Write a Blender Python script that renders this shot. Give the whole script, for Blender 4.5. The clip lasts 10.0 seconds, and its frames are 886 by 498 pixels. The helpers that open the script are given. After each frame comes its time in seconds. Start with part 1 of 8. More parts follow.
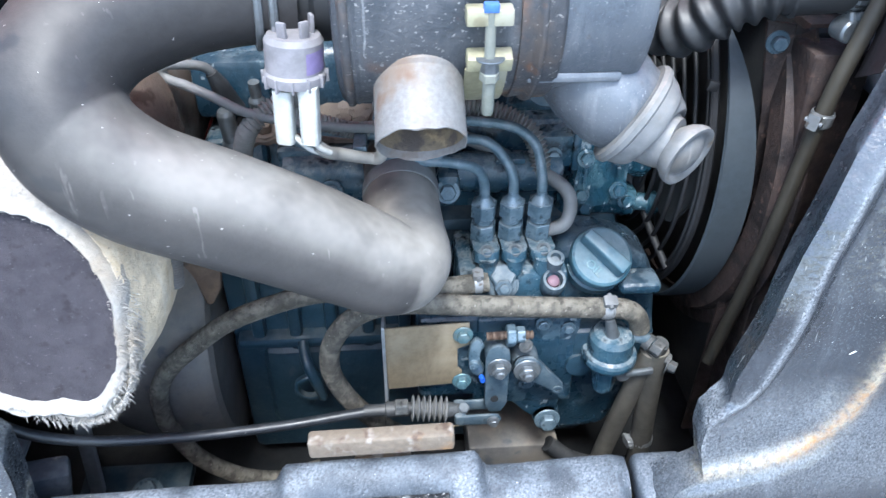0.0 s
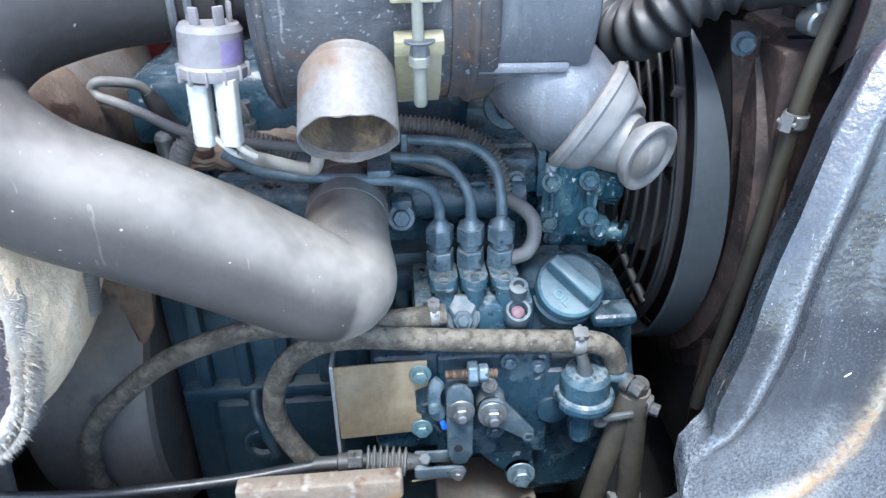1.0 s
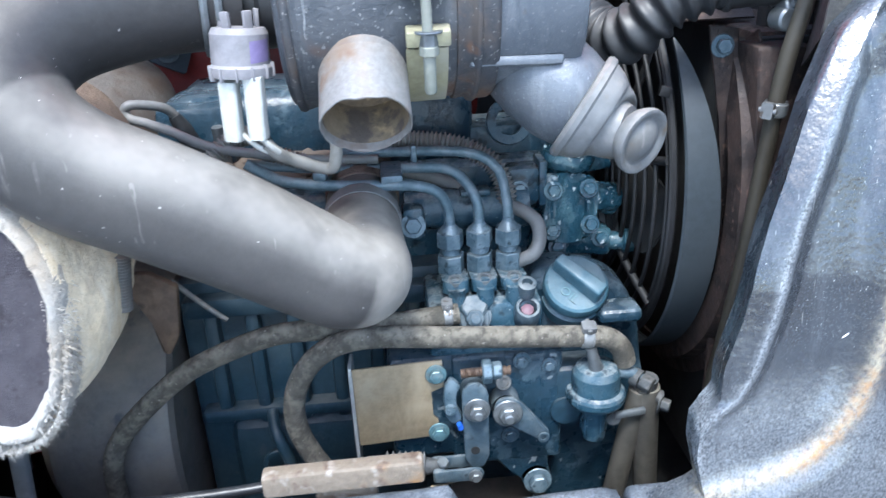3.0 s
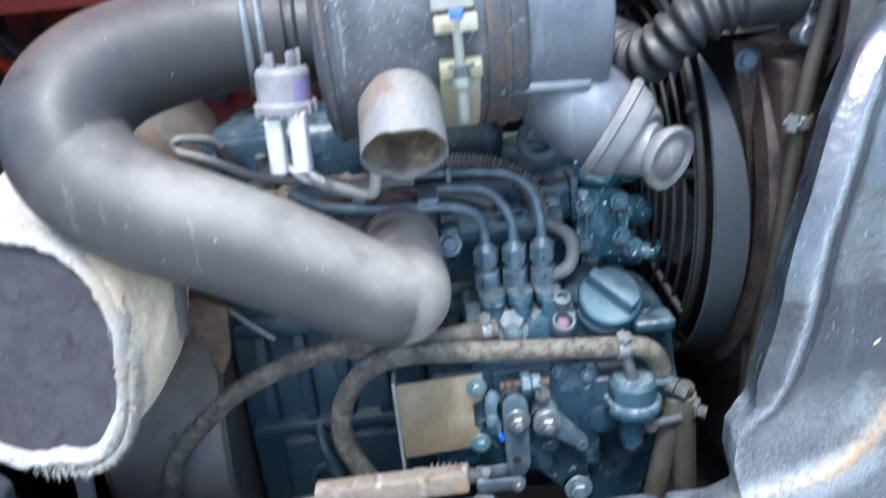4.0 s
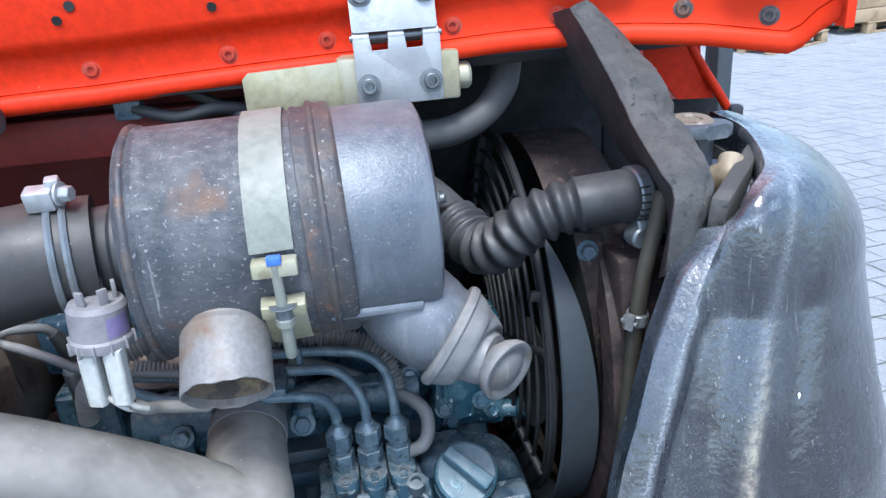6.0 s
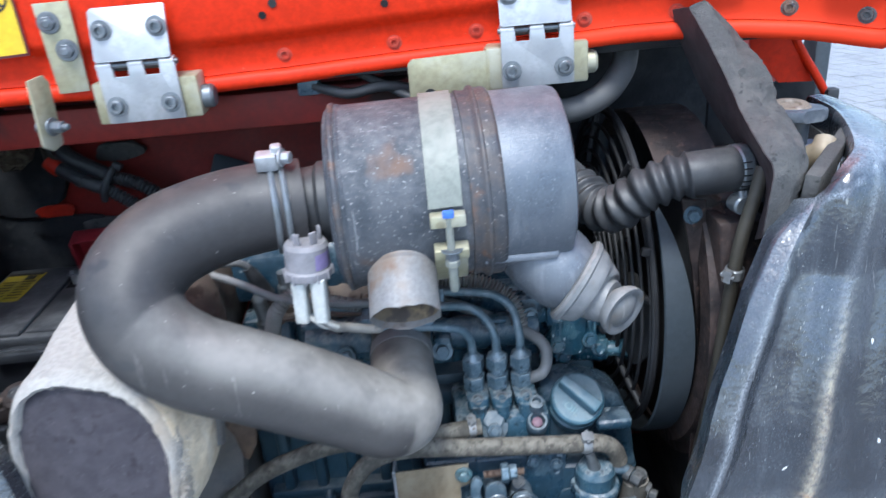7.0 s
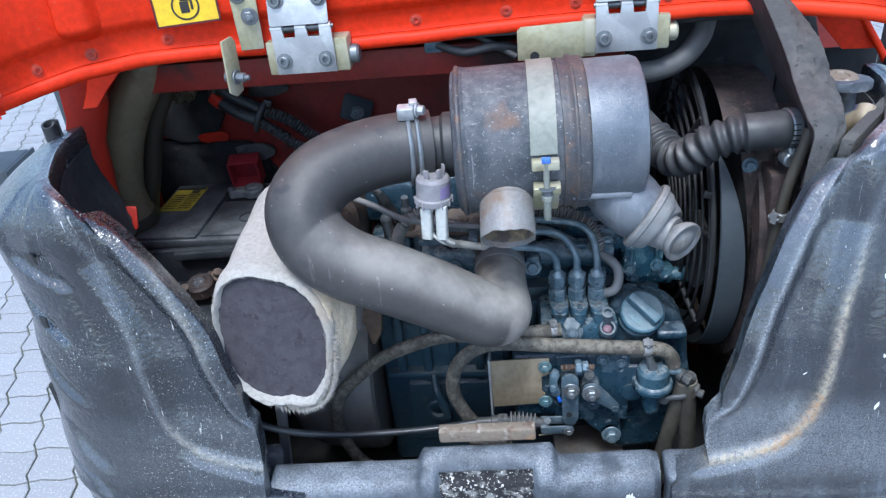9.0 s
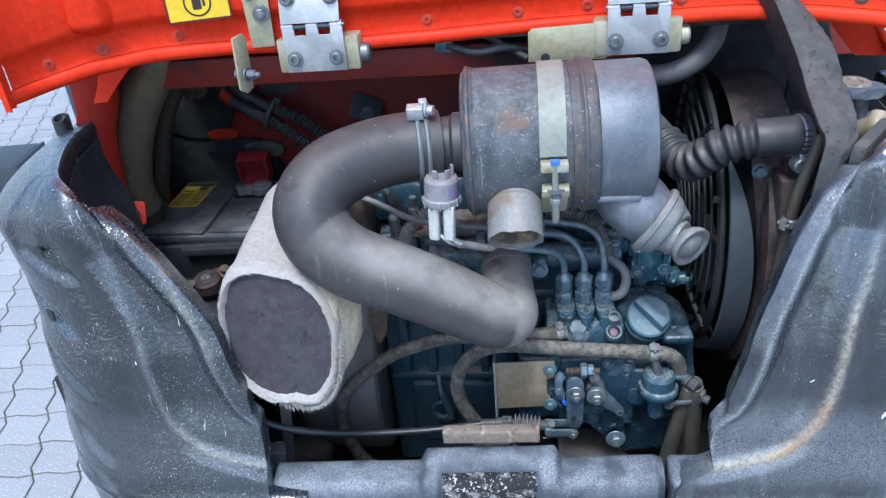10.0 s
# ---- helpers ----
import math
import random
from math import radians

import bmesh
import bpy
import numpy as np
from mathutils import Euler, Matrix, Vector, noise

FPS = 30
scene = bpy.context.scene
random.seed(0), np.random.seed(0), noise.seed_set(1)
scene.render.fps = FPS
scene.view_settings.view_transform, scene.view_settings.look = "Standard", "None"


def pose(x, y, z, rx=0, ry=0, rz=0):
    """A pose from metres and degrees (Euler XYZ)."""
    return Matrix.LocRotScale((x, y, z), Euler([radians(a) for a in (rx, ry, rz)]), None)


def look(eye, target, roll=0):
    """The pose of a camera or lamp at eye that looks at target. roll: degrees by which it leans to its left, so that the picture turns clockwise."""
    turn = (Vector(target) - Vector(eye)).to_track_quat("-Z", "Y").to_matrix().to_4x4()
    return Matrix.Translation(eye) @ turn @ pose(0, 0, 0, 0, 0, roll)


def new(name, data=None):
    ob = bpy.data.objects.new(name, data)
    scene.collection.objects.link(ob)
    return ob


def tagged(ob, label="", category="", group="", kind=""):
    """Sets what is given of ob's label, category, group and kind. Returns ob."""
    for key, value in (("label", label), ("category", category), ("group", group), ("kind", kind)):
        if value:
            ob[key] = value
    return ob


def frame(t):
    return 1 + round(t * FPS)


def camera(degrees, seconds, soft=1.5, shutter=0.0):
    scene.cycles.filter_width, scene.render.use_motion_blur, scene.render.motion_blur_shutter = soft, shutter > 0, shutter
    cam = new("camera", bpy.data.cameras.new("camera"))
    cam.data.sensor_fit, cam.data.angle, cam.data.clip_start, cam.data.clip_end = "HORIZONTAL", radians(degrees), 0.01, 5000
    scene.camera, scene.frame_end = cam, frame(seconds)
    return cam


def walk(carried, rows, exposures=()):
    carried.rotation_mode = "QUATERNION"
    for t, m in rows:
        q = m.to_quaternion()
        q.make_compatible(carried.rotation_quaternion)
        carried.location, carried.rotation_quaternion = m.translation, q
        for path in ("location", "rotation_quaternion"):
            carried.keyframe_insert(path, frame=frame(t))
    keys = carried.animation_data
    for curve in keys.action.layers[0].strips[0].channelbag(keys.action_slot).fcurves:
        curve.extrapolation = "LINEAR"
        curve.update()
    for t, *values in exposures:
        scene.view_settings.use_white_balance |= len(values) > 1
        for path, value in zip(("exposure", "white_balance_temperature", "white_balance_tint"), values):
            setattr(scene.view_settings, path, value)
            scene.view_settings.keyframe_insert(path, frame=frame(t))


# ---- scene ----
cam = camera(61.0, 10.0, soft=1.3, shutter=0.4)
# seconds, eye, yaw, pitch, roll
PATH = [
    (0, -0.0420, 0.0197, 1.4342, -4.32, -36.72, 0.36),
    (0.5, -0.0094, 0.0090, 1.3914, -3.58, -32.01, -0.17),
    (1, 0.0084, 0.0332, 1.3551, -3.58, -29.94, -0.79),
    (1.5, 0.0225, 0.0360, 1.3496, -3.96, -27.93, -1.26),
    (2, 0.0293, 0.0194, 1.3520, -4.55, -26.60, -1.62),
    (2.5, 0.0157, -0.0042, 1.3270, -4.77, -25.50, -2.12),
    (2.7, 0.0070, -0.0154, 1.3118, -4.51, -23.14, -2.27),
    (3.8, -0.0269, -0.0566, 1.2966, -1.00, -23.63, -5.11),
    (4, -0.0119, -0.0515, 1.3234, -1.14, -22.59, -5.57),
    (4.5, 0.0380, -0.0131, 1.3969, -3.81, -20.34, -5.63),
    (5, 0.0560, 0.0010, 1.4404, -7.27, -21.85, -4.90),
    (5.2, 0.0655, 0.0137, 1.4563, -8.50, -21.94, -4.56),
    (6.3, 0.0752, 0.0132, 1.4677, -6.29, -22.65, -4.20),
    (6.5, 0.0501, -0.0120, 1.4823, -4.55, -22.97, -4.73),
    (7, 0.0043, -0.1074, 1.5173, -1.18, -24.90, -4.92),
    (7.5, -0.0237, -0.1988, 1.5456, 2.17, -26.78, -5.54),
    (8, -0.0204, -0.2731, 1.6015, 4.06, -28.23, -5.74),
    (8.5, -0.0156, -0.2785, 1.6146, 5.80, -29.91, -6.12),
    (9, -0.0152, -0.2795, 1.6157, 6.31, -30.21, -5.80),
    (9.5, -0.0158, -0.2782, 1.6144, 6.49, -30.07, -5.30),
    (10, -0.0159, -0.2783, 1.6145, 6.89, -30.10, -5.08),
]


def aim(x, y, z, yaw, pitch, roll):
    a, b = radians(yaw), radians(pitch)
    ahead = Vector((-math.sin(a) * math.cos(b), math.cos(a) * math.cos(b), math.sin(b)))
    return look((x, y, z), Vector((x, y, z)) + ahead, roll)


EXPOSURES = [(t, e, k, 6) for t, e, k in ((0, 1.97, 5950), (2.7, 1.97, 5950), (4.0, 1.86, 5950), (5.2, 1.50, 5880), (7.0, 1.38, 5800), (8.5, 1.28, 5730), (10, 1.20, 5730))]
walk(cam, [(t, aim(*row)) for t, *row in PATH], EXPOSURES)

# ---- world and light ----
SUN_AZ, SUN_EL = radians(188), radians(63)
world = bpy.data.worlds.new("sky")
scene.world = world
world.use_nodes = True
wn = world.node_tree
sky = wn.nodes.new("ShaderNodeTexSky")
sky.sky_type = "NISHITA"
sky.sun_disc = False
sky.sun_elevation = SUN_EL
sky.sun_rotation = SUN_AZ
sky.dust_density = 2.0
wn.nodes["Background"].inputs["Strength"].default_value = 0.15
wn.links.new(sky.outputs["Color"], wn.nodes["Background"].inputs["Color"])
sun = new("sun", bpy.data.lights.new("sun", "SUN"))
sun.data.energy = 1.5
sun.data.angle = radians(15)
sun.data.color = (1.0, 0.985, 0.97)
sun_dir = Vector((math.sin(SUN_AZ) * math.cos(SUN_EL), math.cos(SUN_AZ) * math.cos(SUN_EL), math.sin(SUN_EL)))
sun.matrix_world = look(sun_dir * 20, (0, 0, 0))


# ---- materials ----
def material(name, base, second=None, mix=(0.45, 0.65), scale=8.0, rough=(0.5, 0.7), metal=0.0, bump=0.15, grain=120.0,
             dust=None, dust_amount=0.0, dust_scale=6.0, spots=None, spot_scale=40.0, spot_edge=(0.66, 0.70), coat=0.0, island=0.0, specks=None, speck_scale=200.0, speck_edge=(0.66, 0.70), worn=(), streak=None, dust_lie=(-0.15, 0.95), dust_edge=(0.3, 0.7), dust_patch=0.0, peel=0.0, coat_rough=(0.16, 0.16), scratch=None, speck_patch=0.0, peel_scale=85.0):
    """Paint or metal with two-scale variation: patches of a second colour, fine grain, dust that lies on upward faces, and specks."""
    m = bpy.data.materials.new(name)
    m.use_nodes = True
    nt = m.node_tree
    nodes, links = nt.nodes, nt.links
    bsdf = nodes["Principled BSDF"]
    co = nodes.new("ShaderNodeTexCoord").outputs["Object"]

    def tex(s, detail=6.0, rough_=0.6):
        n = nodes.new("ShaderNodeTexNoise")
        n.inputs["Scale"].default_value, n.inputs["Detail"].default_value, n.inputs["Roughness"].default_value = s, detail, rough_
        links.new(co, n.inputs["Vector"])
        return n.outputs["Fac"]

    def ramp(fac, lo, hi, a=0.0, b=1.0):
        n = nodes.new("ShaderNodeMapRange")
        n.interpolation_type = "SMOOTHSTEP"
        for k, v in zip(("From Min", "From Max", "To Min", "To Max"), (lo, hi, a, b)):
            n.inputs[k].default_value = v
        links.new(fac, n.inputs["Value"])
        return n.outputs["Result"]

    def blend(fac, a, b, kind="MIX"):
        n = nodes.new("ShaderNodeMix")
        n.data_type, n.blend_type = "RGBA", kind
        for sock, v in ((n.inputs["Factor"], fac), (n.inputs["A"], a), (n.inputs["B"], b)):
            if isinstance(v, (tuple, float, int)):
                sock.default_value = (*v, 1.0) if isinstance(v, tuple) else v
            else:
                links.new(v, sock)
        return n.outputs["Result"]

    def times(a, b):
        n = nodes.new("ShaderNodeMath")
        n.operation = "MULTIPLY"
        for sock, v in ((n.inputs[0], a), (n.inputs[1], b)):
            if isinstance(v, (float, int)):
                sock.default_value = v
            else:
                links.new(v, sock)
        return n.outputs[0]

    fine = tex(grain, 4.0, 0.7)
    colour = blend(ramp(fine, 0.3, 0.7), tuple(c * 0.86 for c in base), tuple(min(1.0, c * 1.12) for c in base))
    if second:
        colour = blend(ramp(tex(scale), *mix), colour, second)
    if island:
        rnd = nodes.new("ShaderNodeObjectInfo").outputs["Random"]
        colour = blend(ramp(rnd, 0, 1, 0.0, island), colour, tuple(c * 0.6 for c in base))
    if dust:
        up = nodes.new("ShaderNodeSeparateXYZ")
        links.new(nodes.new("ShaderNodeNewGeometry").outputs["Normal"], up.inputs[0])
        lie = ramp(up.outputs["Z"], *dust_lie, 0.04, 1.0)
        cover = times(times(lie, ramp(tex(dust_scale, 8.0, 0.65), *dust_edge)), dust_amount)
        if dust_patch:
            cover = times(cover, ramp(tex(dust_patch, 4.0, 0.6), 0.36, 0.62, 0.15, 1.0))
        colour = blend(cover, colour, dust)
    patch = ramp(tex(speck_patch, 5.0, 0.6), 0.40, 0.60) if speck_patch else 1.0
    if spots:
        colour = blend(times(ramp(tex(spot_scale, 3.0, 0.5), *spot_edge), patch), colour, spots)
    if specks:
        colour = blend(times(ramp(tex(speck_scale, 2.0, 0.5), *speck_edge), patch), colour, specks)
    if streak:
        mp = nodes.new("ShaderNodeMapping")
        mp.inputs["Scale"].default_value = (1.0, 1.0, 0.05)
        links.new(co, mp.inputs["Vector"])
        n = nodes.new("ShaderNodeTexNoise")
        n.inputs["Scale"].default_value, n.inputs["Detail"].default_value, n.inputs["Roughness"].default_value = streak[1], 5.0, 0.65
        links.new(mp.outputs["Vector"], n.inputs["Vector"])
        colour = blend(times(times(ramp(n.outputs["Fac"], 0.48, 0.68), ramp(tex(7.0), 0.35, 0.65)), streak[2]), colour, streak[0])
    if scratch:
        for turn in (0.5, -0.7):
            mp = nodes.new("ShaderNodeMapping")
            mp.inputs["Rotation"].default_value = (turn, 0.4, turn)
            mp.inputs["Scale"].default_value = (1.0, 1.0, 0.035)
            links.new(co, mp.inputs["Vector"])
            n = nodes.new("ShaderNodeTexNoise")
            n.inputs["Scale"].default_value, n.inputs["Detail"].default_value, n.inputs["Roughness"].default_value = scratch[1], 2.0, 0.5
            links.new(mp.outputs["Vector"], n.inputs["Vector"])
            colour = blend(times(times(ramp(n.outputs["Fac"], 0.70, 0.74), ramp(tex(9.0), 0.45, 0.6)), scratch[2]), colour, scratch[0])
    for field, tint, s in worn:
        a = nodes.new("ShaderNodeAttribute")
        a.attribute_name = field
        colour = blend(times(ramp(tex(s, 6.0, 0.7), 0.30, 0.70), a.outputs["Fac"]), colour, tint)
    links.new(colour, bsdf.inputs["Base Color"])
    links.new(ramp(tex(scale * 1.7), 0.3, 0.7, *rough), bsdf.inputs["Roughness"])
    bsdf.inputs["Metallic"].default_value = metal
    bsdf.inputs["Coat Weight"].default_value = coat
    if coat_rough[0] == coat_rough[1]:
        bsdf.inputs["Coat Roughness"].default_value = coat_rough[0]
    else:
        links.new(ramp(tex(11.0, 6.0, 0.7), 0.35, 0.65, *coat_rough), bsdf.inputs["Coat Roughness"])
    b = nodes.new("ShaderNodeBump")
    b.inputs["Strength"].default_value, b.inputs["Distance"].default_value = bump, 0.002
    links.new(fine, b.inputs["Height"])
    links.new(b.outputs["Normal"], bsdf.inputs["Normal"])
    if peel:
        b2 = nodes.new("ShaderNodeBump")
        b2.inputs["Strength"].default_value, b2.inputs["Distance"].default_value = peel, 0.004
        links.new(tex(peel_scale, 3.0, 0.5), b2.inputs["Height"])
        links.new(b2.outputs["Normal"], b.inputs["Normal"])
    if coat:
        bsdf.inputs["Specular IOR Level"].default_value = 0.15 if coat > 0.5 else 0.5
        links.new((b2 if peel else b).outputs["Normal"], bsdf.inputs["Coat Normal"])
    return m


DUST = (0.30, 0.27, 0.23)
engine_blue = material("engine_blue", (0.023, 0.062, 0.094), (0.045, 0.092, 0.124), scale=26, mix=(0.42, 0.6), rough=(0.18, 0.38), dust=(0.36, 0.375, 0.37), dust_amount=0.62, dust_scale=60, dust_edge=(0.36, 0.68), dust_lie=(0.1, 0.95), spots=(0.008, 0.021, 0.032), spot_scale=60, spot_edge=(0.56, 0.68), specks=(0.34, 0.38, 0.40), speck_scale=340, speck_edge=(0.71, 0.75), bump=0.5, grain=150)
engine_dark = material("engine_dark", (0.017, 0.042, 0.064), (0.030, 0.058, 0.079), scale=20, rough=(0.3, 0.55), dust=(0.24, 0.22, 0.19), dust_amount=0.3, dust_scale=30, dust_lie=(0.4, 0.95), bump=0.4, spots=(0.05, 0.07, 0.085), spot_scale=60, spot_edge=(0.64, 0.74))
# Whitish spots are crust and also painted glints of the glossy surface.
sealed_blue = material("sealed_blue", (0.016, 0.058, 0.088), (0.045, 0.105, 0.135), scale=40, mix=(0.5, 0.58), rough=(0.14, 0.32), spots=(0.38, 0.44, 0.46), spot_scale=130, spot_edge=(0.62, 0.70), bump=0.8, grain=120, coat=0.5)
gear_paint = material("gear_paint", (0.013, 0.037, 0.060), (0.050, 0.088, 0.118), scale=30, mix=(0.55, 0.60), rough=(0.2, 0.4), bump=0.6, grain=130, dust=(0.28, 0.30, 0.31), dust_amount=0.25, dust_scale=60, spots=(0.20, 0.235, 0.255), spot_scale=70, spot_edge=(0.68, 0.71))
rust_brown = material("rust_brown", (0.085, 0.062, 0.048), (0.13, 0.092, 0.065), scale=24, rough=(0.6, 0.85), bump=0.9, grain=90, spots=(0.05, 0.034, 0.026), spot_scale=50, spot_edge=(0.58, 0.7), dust=(0.24, 0.21, 0.18), dust_amount=0.35)
foil_grey = material("foil_grey", (0.135, 0.125, 0.115), (0.10, 0.078, 0.062), scale=12, mix=(0.46, 0.62), rough=(0.4, 0.65), metal=0.2, bump=1.0, grain=55, spots=(0.065, 0.048, 0.038), spot_scale=30, spot_edge=(0.60, 0.72))
rust_dark = material("rust_dark", (0.085, 0.056, 0.038), (0.13, 0.088, 0.058), scale=30, mix=(0.42, 0.6), rough=(0.55, 0.8), bump=0.6, spots=(0.030, 0.020, 0.015), spot_scale=30, spot_edge=(0.58, 0.70))
clamp_steel = material("clamp_steel", (0.27, 0.28, 0.285), (0.20, 0.205, 0.21), scale=60, rough=(0.34, 0.55), metal=0.5, bump=0.2, spots=(0.12, 0.10, 0.085), spot_scale=160, spot_edge=(0.62, 0.72))
rust_plate = material("rust_plate", (0.022, 0.016, 0.015), (0.050, 0.033, 0.028), scale=34, mix=(0.42, 0.6), rough=(0.5, 0.75), bump=0.9, spots=(0.105, 0.066, 0.052), spot_scale=110, spot_edge=(0.60, 0.70), dust=(0.13, 0.115, 0.105), dust_amount=0.08)
# The dusty field holds real dust and also light painted on the hose's top.
rubber_dust_lit = material("rubber_dust_lit", (0.031, 0.030, 0.031), (0.043, 0.041, 0.041), scale=14, rough=(0.44, 0.58), dust=(0.36, 0.32, 0.27), dust_amount=0.09, dust_scale=7, bump=0.15, specks=(0.34, 0.33, 0.31), speck_scale=210, speck_edge=(0.745, 0.76), spots=(0.027, 0.028, 0.031), spot_scale=22, spot_edge=(0.63, 0.69), scratch=((0.20, 0.19, 0.18), 150.0, 0.5), worn=(("dusty", (0.41, 0.385, 0.345), 2.6),))
rubber_black = material("rubber_black", (0.022, 0.024, 0.027), (0.038, 0.040, 0.043), rough=(0.42, 0.62), dust=(0.34, 0.33, 0.31), dust_amount=0.14, dust_scale=40, bump=0.15)
ribbed_grey = material("ribbed_grey", (0.145, 0.15, 0.153), (0.19, 0.19, 0.185), rough=(0.4, 0.62), dust=(0.36, 0.34, 0.31), dust_amount=0.3, bump=0.2)
conduit_pale = material("conduit_pale", (0.25, 0.245, 0.23), (0.19, 0.185, 0.175), scale=30, rough=(0.5, 0.7), dust=(0.40, 0.38, 0.34), dust_amount=0.3, bump=0.2)
breather_rubber = material("breather_rubber", (0.060, 0.063, 0.066), (0.080, 0.082, 0.083), rough=(0.45, 0.62), dust=(0.30, 0.28, 0.26), dust_amount=0.15, bump=0.15)
woven_hose = material("woven_hose", (0.078, 0.072, 0.060), (0.165, 0.150, 0.122), scale=70, mix=(0.42, 0.62), rough=(0.8, 0.95), dust=(0.34, 0.315, 0.265), dust_amount=0.5, dust_scale=60, dust_edge=(0.40, 0.62), spots=(0.060, 0.054, 0.045), spot_scale=150, spot_edge=(0.50, 0.76), specks=(0.30, 0.285, 0.25), speck_scale=260, speck_edge=(0.68, 0.74), bump=1.0, grain=560)
lever_grey = material("lever_grey", (0.048, 0.078, 0.102), (0.085, 0.115, 0.135), scale=60, mix=(0.45, 0.66), rough=(0.4, 0.65), bump=0.4, grain=260, dust=(0.30, 0.30, 0.29), dust_amount=0.3, dust_scale=60, dust_lie=(0.1, 0.95), spots=(0.022, 0.034, 0.044), spot_scale=130, spot_edge=(0.62, 0.76))
fitting_dull = material("fitting_dull", (0.060, 0.066, 0.070), (0.105, 0.106, 0.104), scale=70, mix=(0.42, 0.64), rough=(0.5, 0.75), metal=0.3, bump=0.5, grain=280, dust=(0.26, 0.25, 0.23), dust_amount=0.3, dust_scale=70, spots=(0.03, 0.03, 0.03), spot_scale=150, spot_edge=(0.60, 0.72))
fuel_rubber = material("fuel_rubber", (0.062, 0.058, 0.05), (0.095, 0.088, 0.074), scale=20, rough=(0.5, 0.7), bump=0.3, dust=DUST, dust_amount=0.35, dust_scale=30)
old_hose = material("old_hose", (0.040, 0.034, 0.025), (0.062, 0.054, 0.040), rough=(0.45, 0.65), bump=0.2, dust=(0.16, 0.14, 0.11), dust_amount=0.3)
canister = material("canister", (0.044, 0.052, 0.063), (0.085, 0.092, 0.103), scale=22, mix=(0.38, 0.64), rough=(0.46, 0.66), metal=0.2, dust=(0.32, 0.31, 0.30), dust_amount=0.22, dust_scale=90, dust_edge=(0.40, 0.68), spots=(0.125, 0.078, 0.056), spot_scale=13, spot_edge=(0.58, 0.68), specks=(0.21, 0.215, 0.22), speck_scale=330, speck_edge=(0.62, 0.72), bump=0.6, grain=240, scratch=((0.32, 0.33, 0.34), 200.0, 0.8), streak=((0.20, 0.21, 0.22), 90.0, 0.35))
canister_lid = material("canister_lid", (0.092, 0.110, 0.134), (0.135, 0.152, 0.174), scale=16, mix=(0.36, 0.66), rough=(0.34, 0.48), metal=0.35, dust=(0.36, 0.37, 0.38), dust_amount=0.18, dust_scale=60, spots=(0.10, 0.085, 0.075), spot_scale=26, spot_edge=(0.66, 0.74), specks=(0.20, 0.22, 0.24), speck_scale=520, speck_edge=(0.62, 0.74), bump=0.3, grain=380, scratch=((0.34, 0.36, 0.38), 220.0, 0.6), streak=((0.27, 0.285, 0.30), 70.0, 0.4))
canister_rim = material("canister_rim", (0.060, 0.064, 0.072), (0.090, 0.078, 0.072), scale=30, rough=(0.45, 0.65), metal=0.2, bump=0.6, spots=(0.150, 0.090, 0.062), spot_scale=34, spot_edge=(0.56, 0.68), specks=(0.24, 0.23, 0.22), speck_scale=260, speck_edge=(0.64, 0.72))
steel_rusty = material("steel_rusty", (0.205, 0.203, 0.200), (0.185, 0.138, 0.104), scale=22, mix=(0.44, 0.74), rough=(0.45, 0.7), metal=0.15, bump=0.3, grain=260, spots=(0.16, 0.10, 0.066), spot_scale=38, spot_edge=(0.56, 0.80), streak=((0.14, 0.095, 0.07), 40.0, 0.4))
stub_dirt = material("stub_dirt", (0.20, 0.155, 0.105), (0.09, 0.075, 0.065), scale=45, mix=(0.42, 0.58), rough=(0.7, 0.9), bump=0.8, spots=(0.33, 0.25, 0.15), spot_scale=60, spot_edge=(0.58, 0.68))
zinc = material("zinc", (0.44, 0.455, 0.465), (0.36, 0.375, 0.39), scale=30, rough=(0.36, 0.55), metal=0.55, bump=0.1)
zinc_yellow = material("zinc_yellow", (0.37, 0.35, 0.225), (0.42, 0.41, 0.32), scale=16, rough=(0.35, 0.6), metal=0.35, bump=0.12, dust=DUST, dust_amount=0.3, spots=(0.27, 0.245, 0.16), spot_scale=40, spot_edge=(0.62, 0.74))
strap_grey = material("strap_grey", (0.20, 0.215, 0.185), (0.235, 0.245, 0.215), scale=22, rough=(0.5, 0.68), metal=0.1, bump=0.15, dust=DUST, dust_amount=0.2, dust_scale=60, spots=(0.17, 0.165, 0.14), spot_scale=40, spot_edge=(0.62, 0.78))
plate_gold = material("plate_gold", (0.235, 0.185, 0.118), (0.31, 0.26, 0.18), scale=14, rough=(0.45, 0.7), metal=0.2, bump=0.2, dust=(0.36, 0.31, 0.24), dust_amount=0.4, dust_scale=30, spots=(0.19, 0.12, 0.07), spot_scale=34, spot_edge=(0.64, 0.74))
bolt_steel = material("bolt_steel", (0.20, 0.22, 0.235), (0.13, 0.145, 0.155), scale=60, rough=(0.3, 0.5), metal=0.6, bump=0.2)
bolt_cyan = material("bolt_cyan", (0.10, 0.19, 0.22), (0.15, 0.20, 0.21), scale=80, rough=(0.35, 0.55), metal=0.4, bump=0.25)
bolt_rust = material("bolt_rust", (0.12, 0.082, 0.06), (0.065, 0.05, 0.045), scale=60, rough=(0.6, 0.8), metal=0.3, bump=0.4)
bolt_blue = material("bolt_blue", (0.070, 0.118, 0.155), (0.13, 0.185, 0.225), scale=70, mix=(0.4, 0.62), rough=(0.25, 0.45), metal=0.25, bump=0.35, dust=(0.36, 0.36, 0.345), dust_amount=0.3, dust_scale=60, spots=(0.022, 0.042, 0.058), spot_scale=120, spot_edge=(0.60, 0.72))
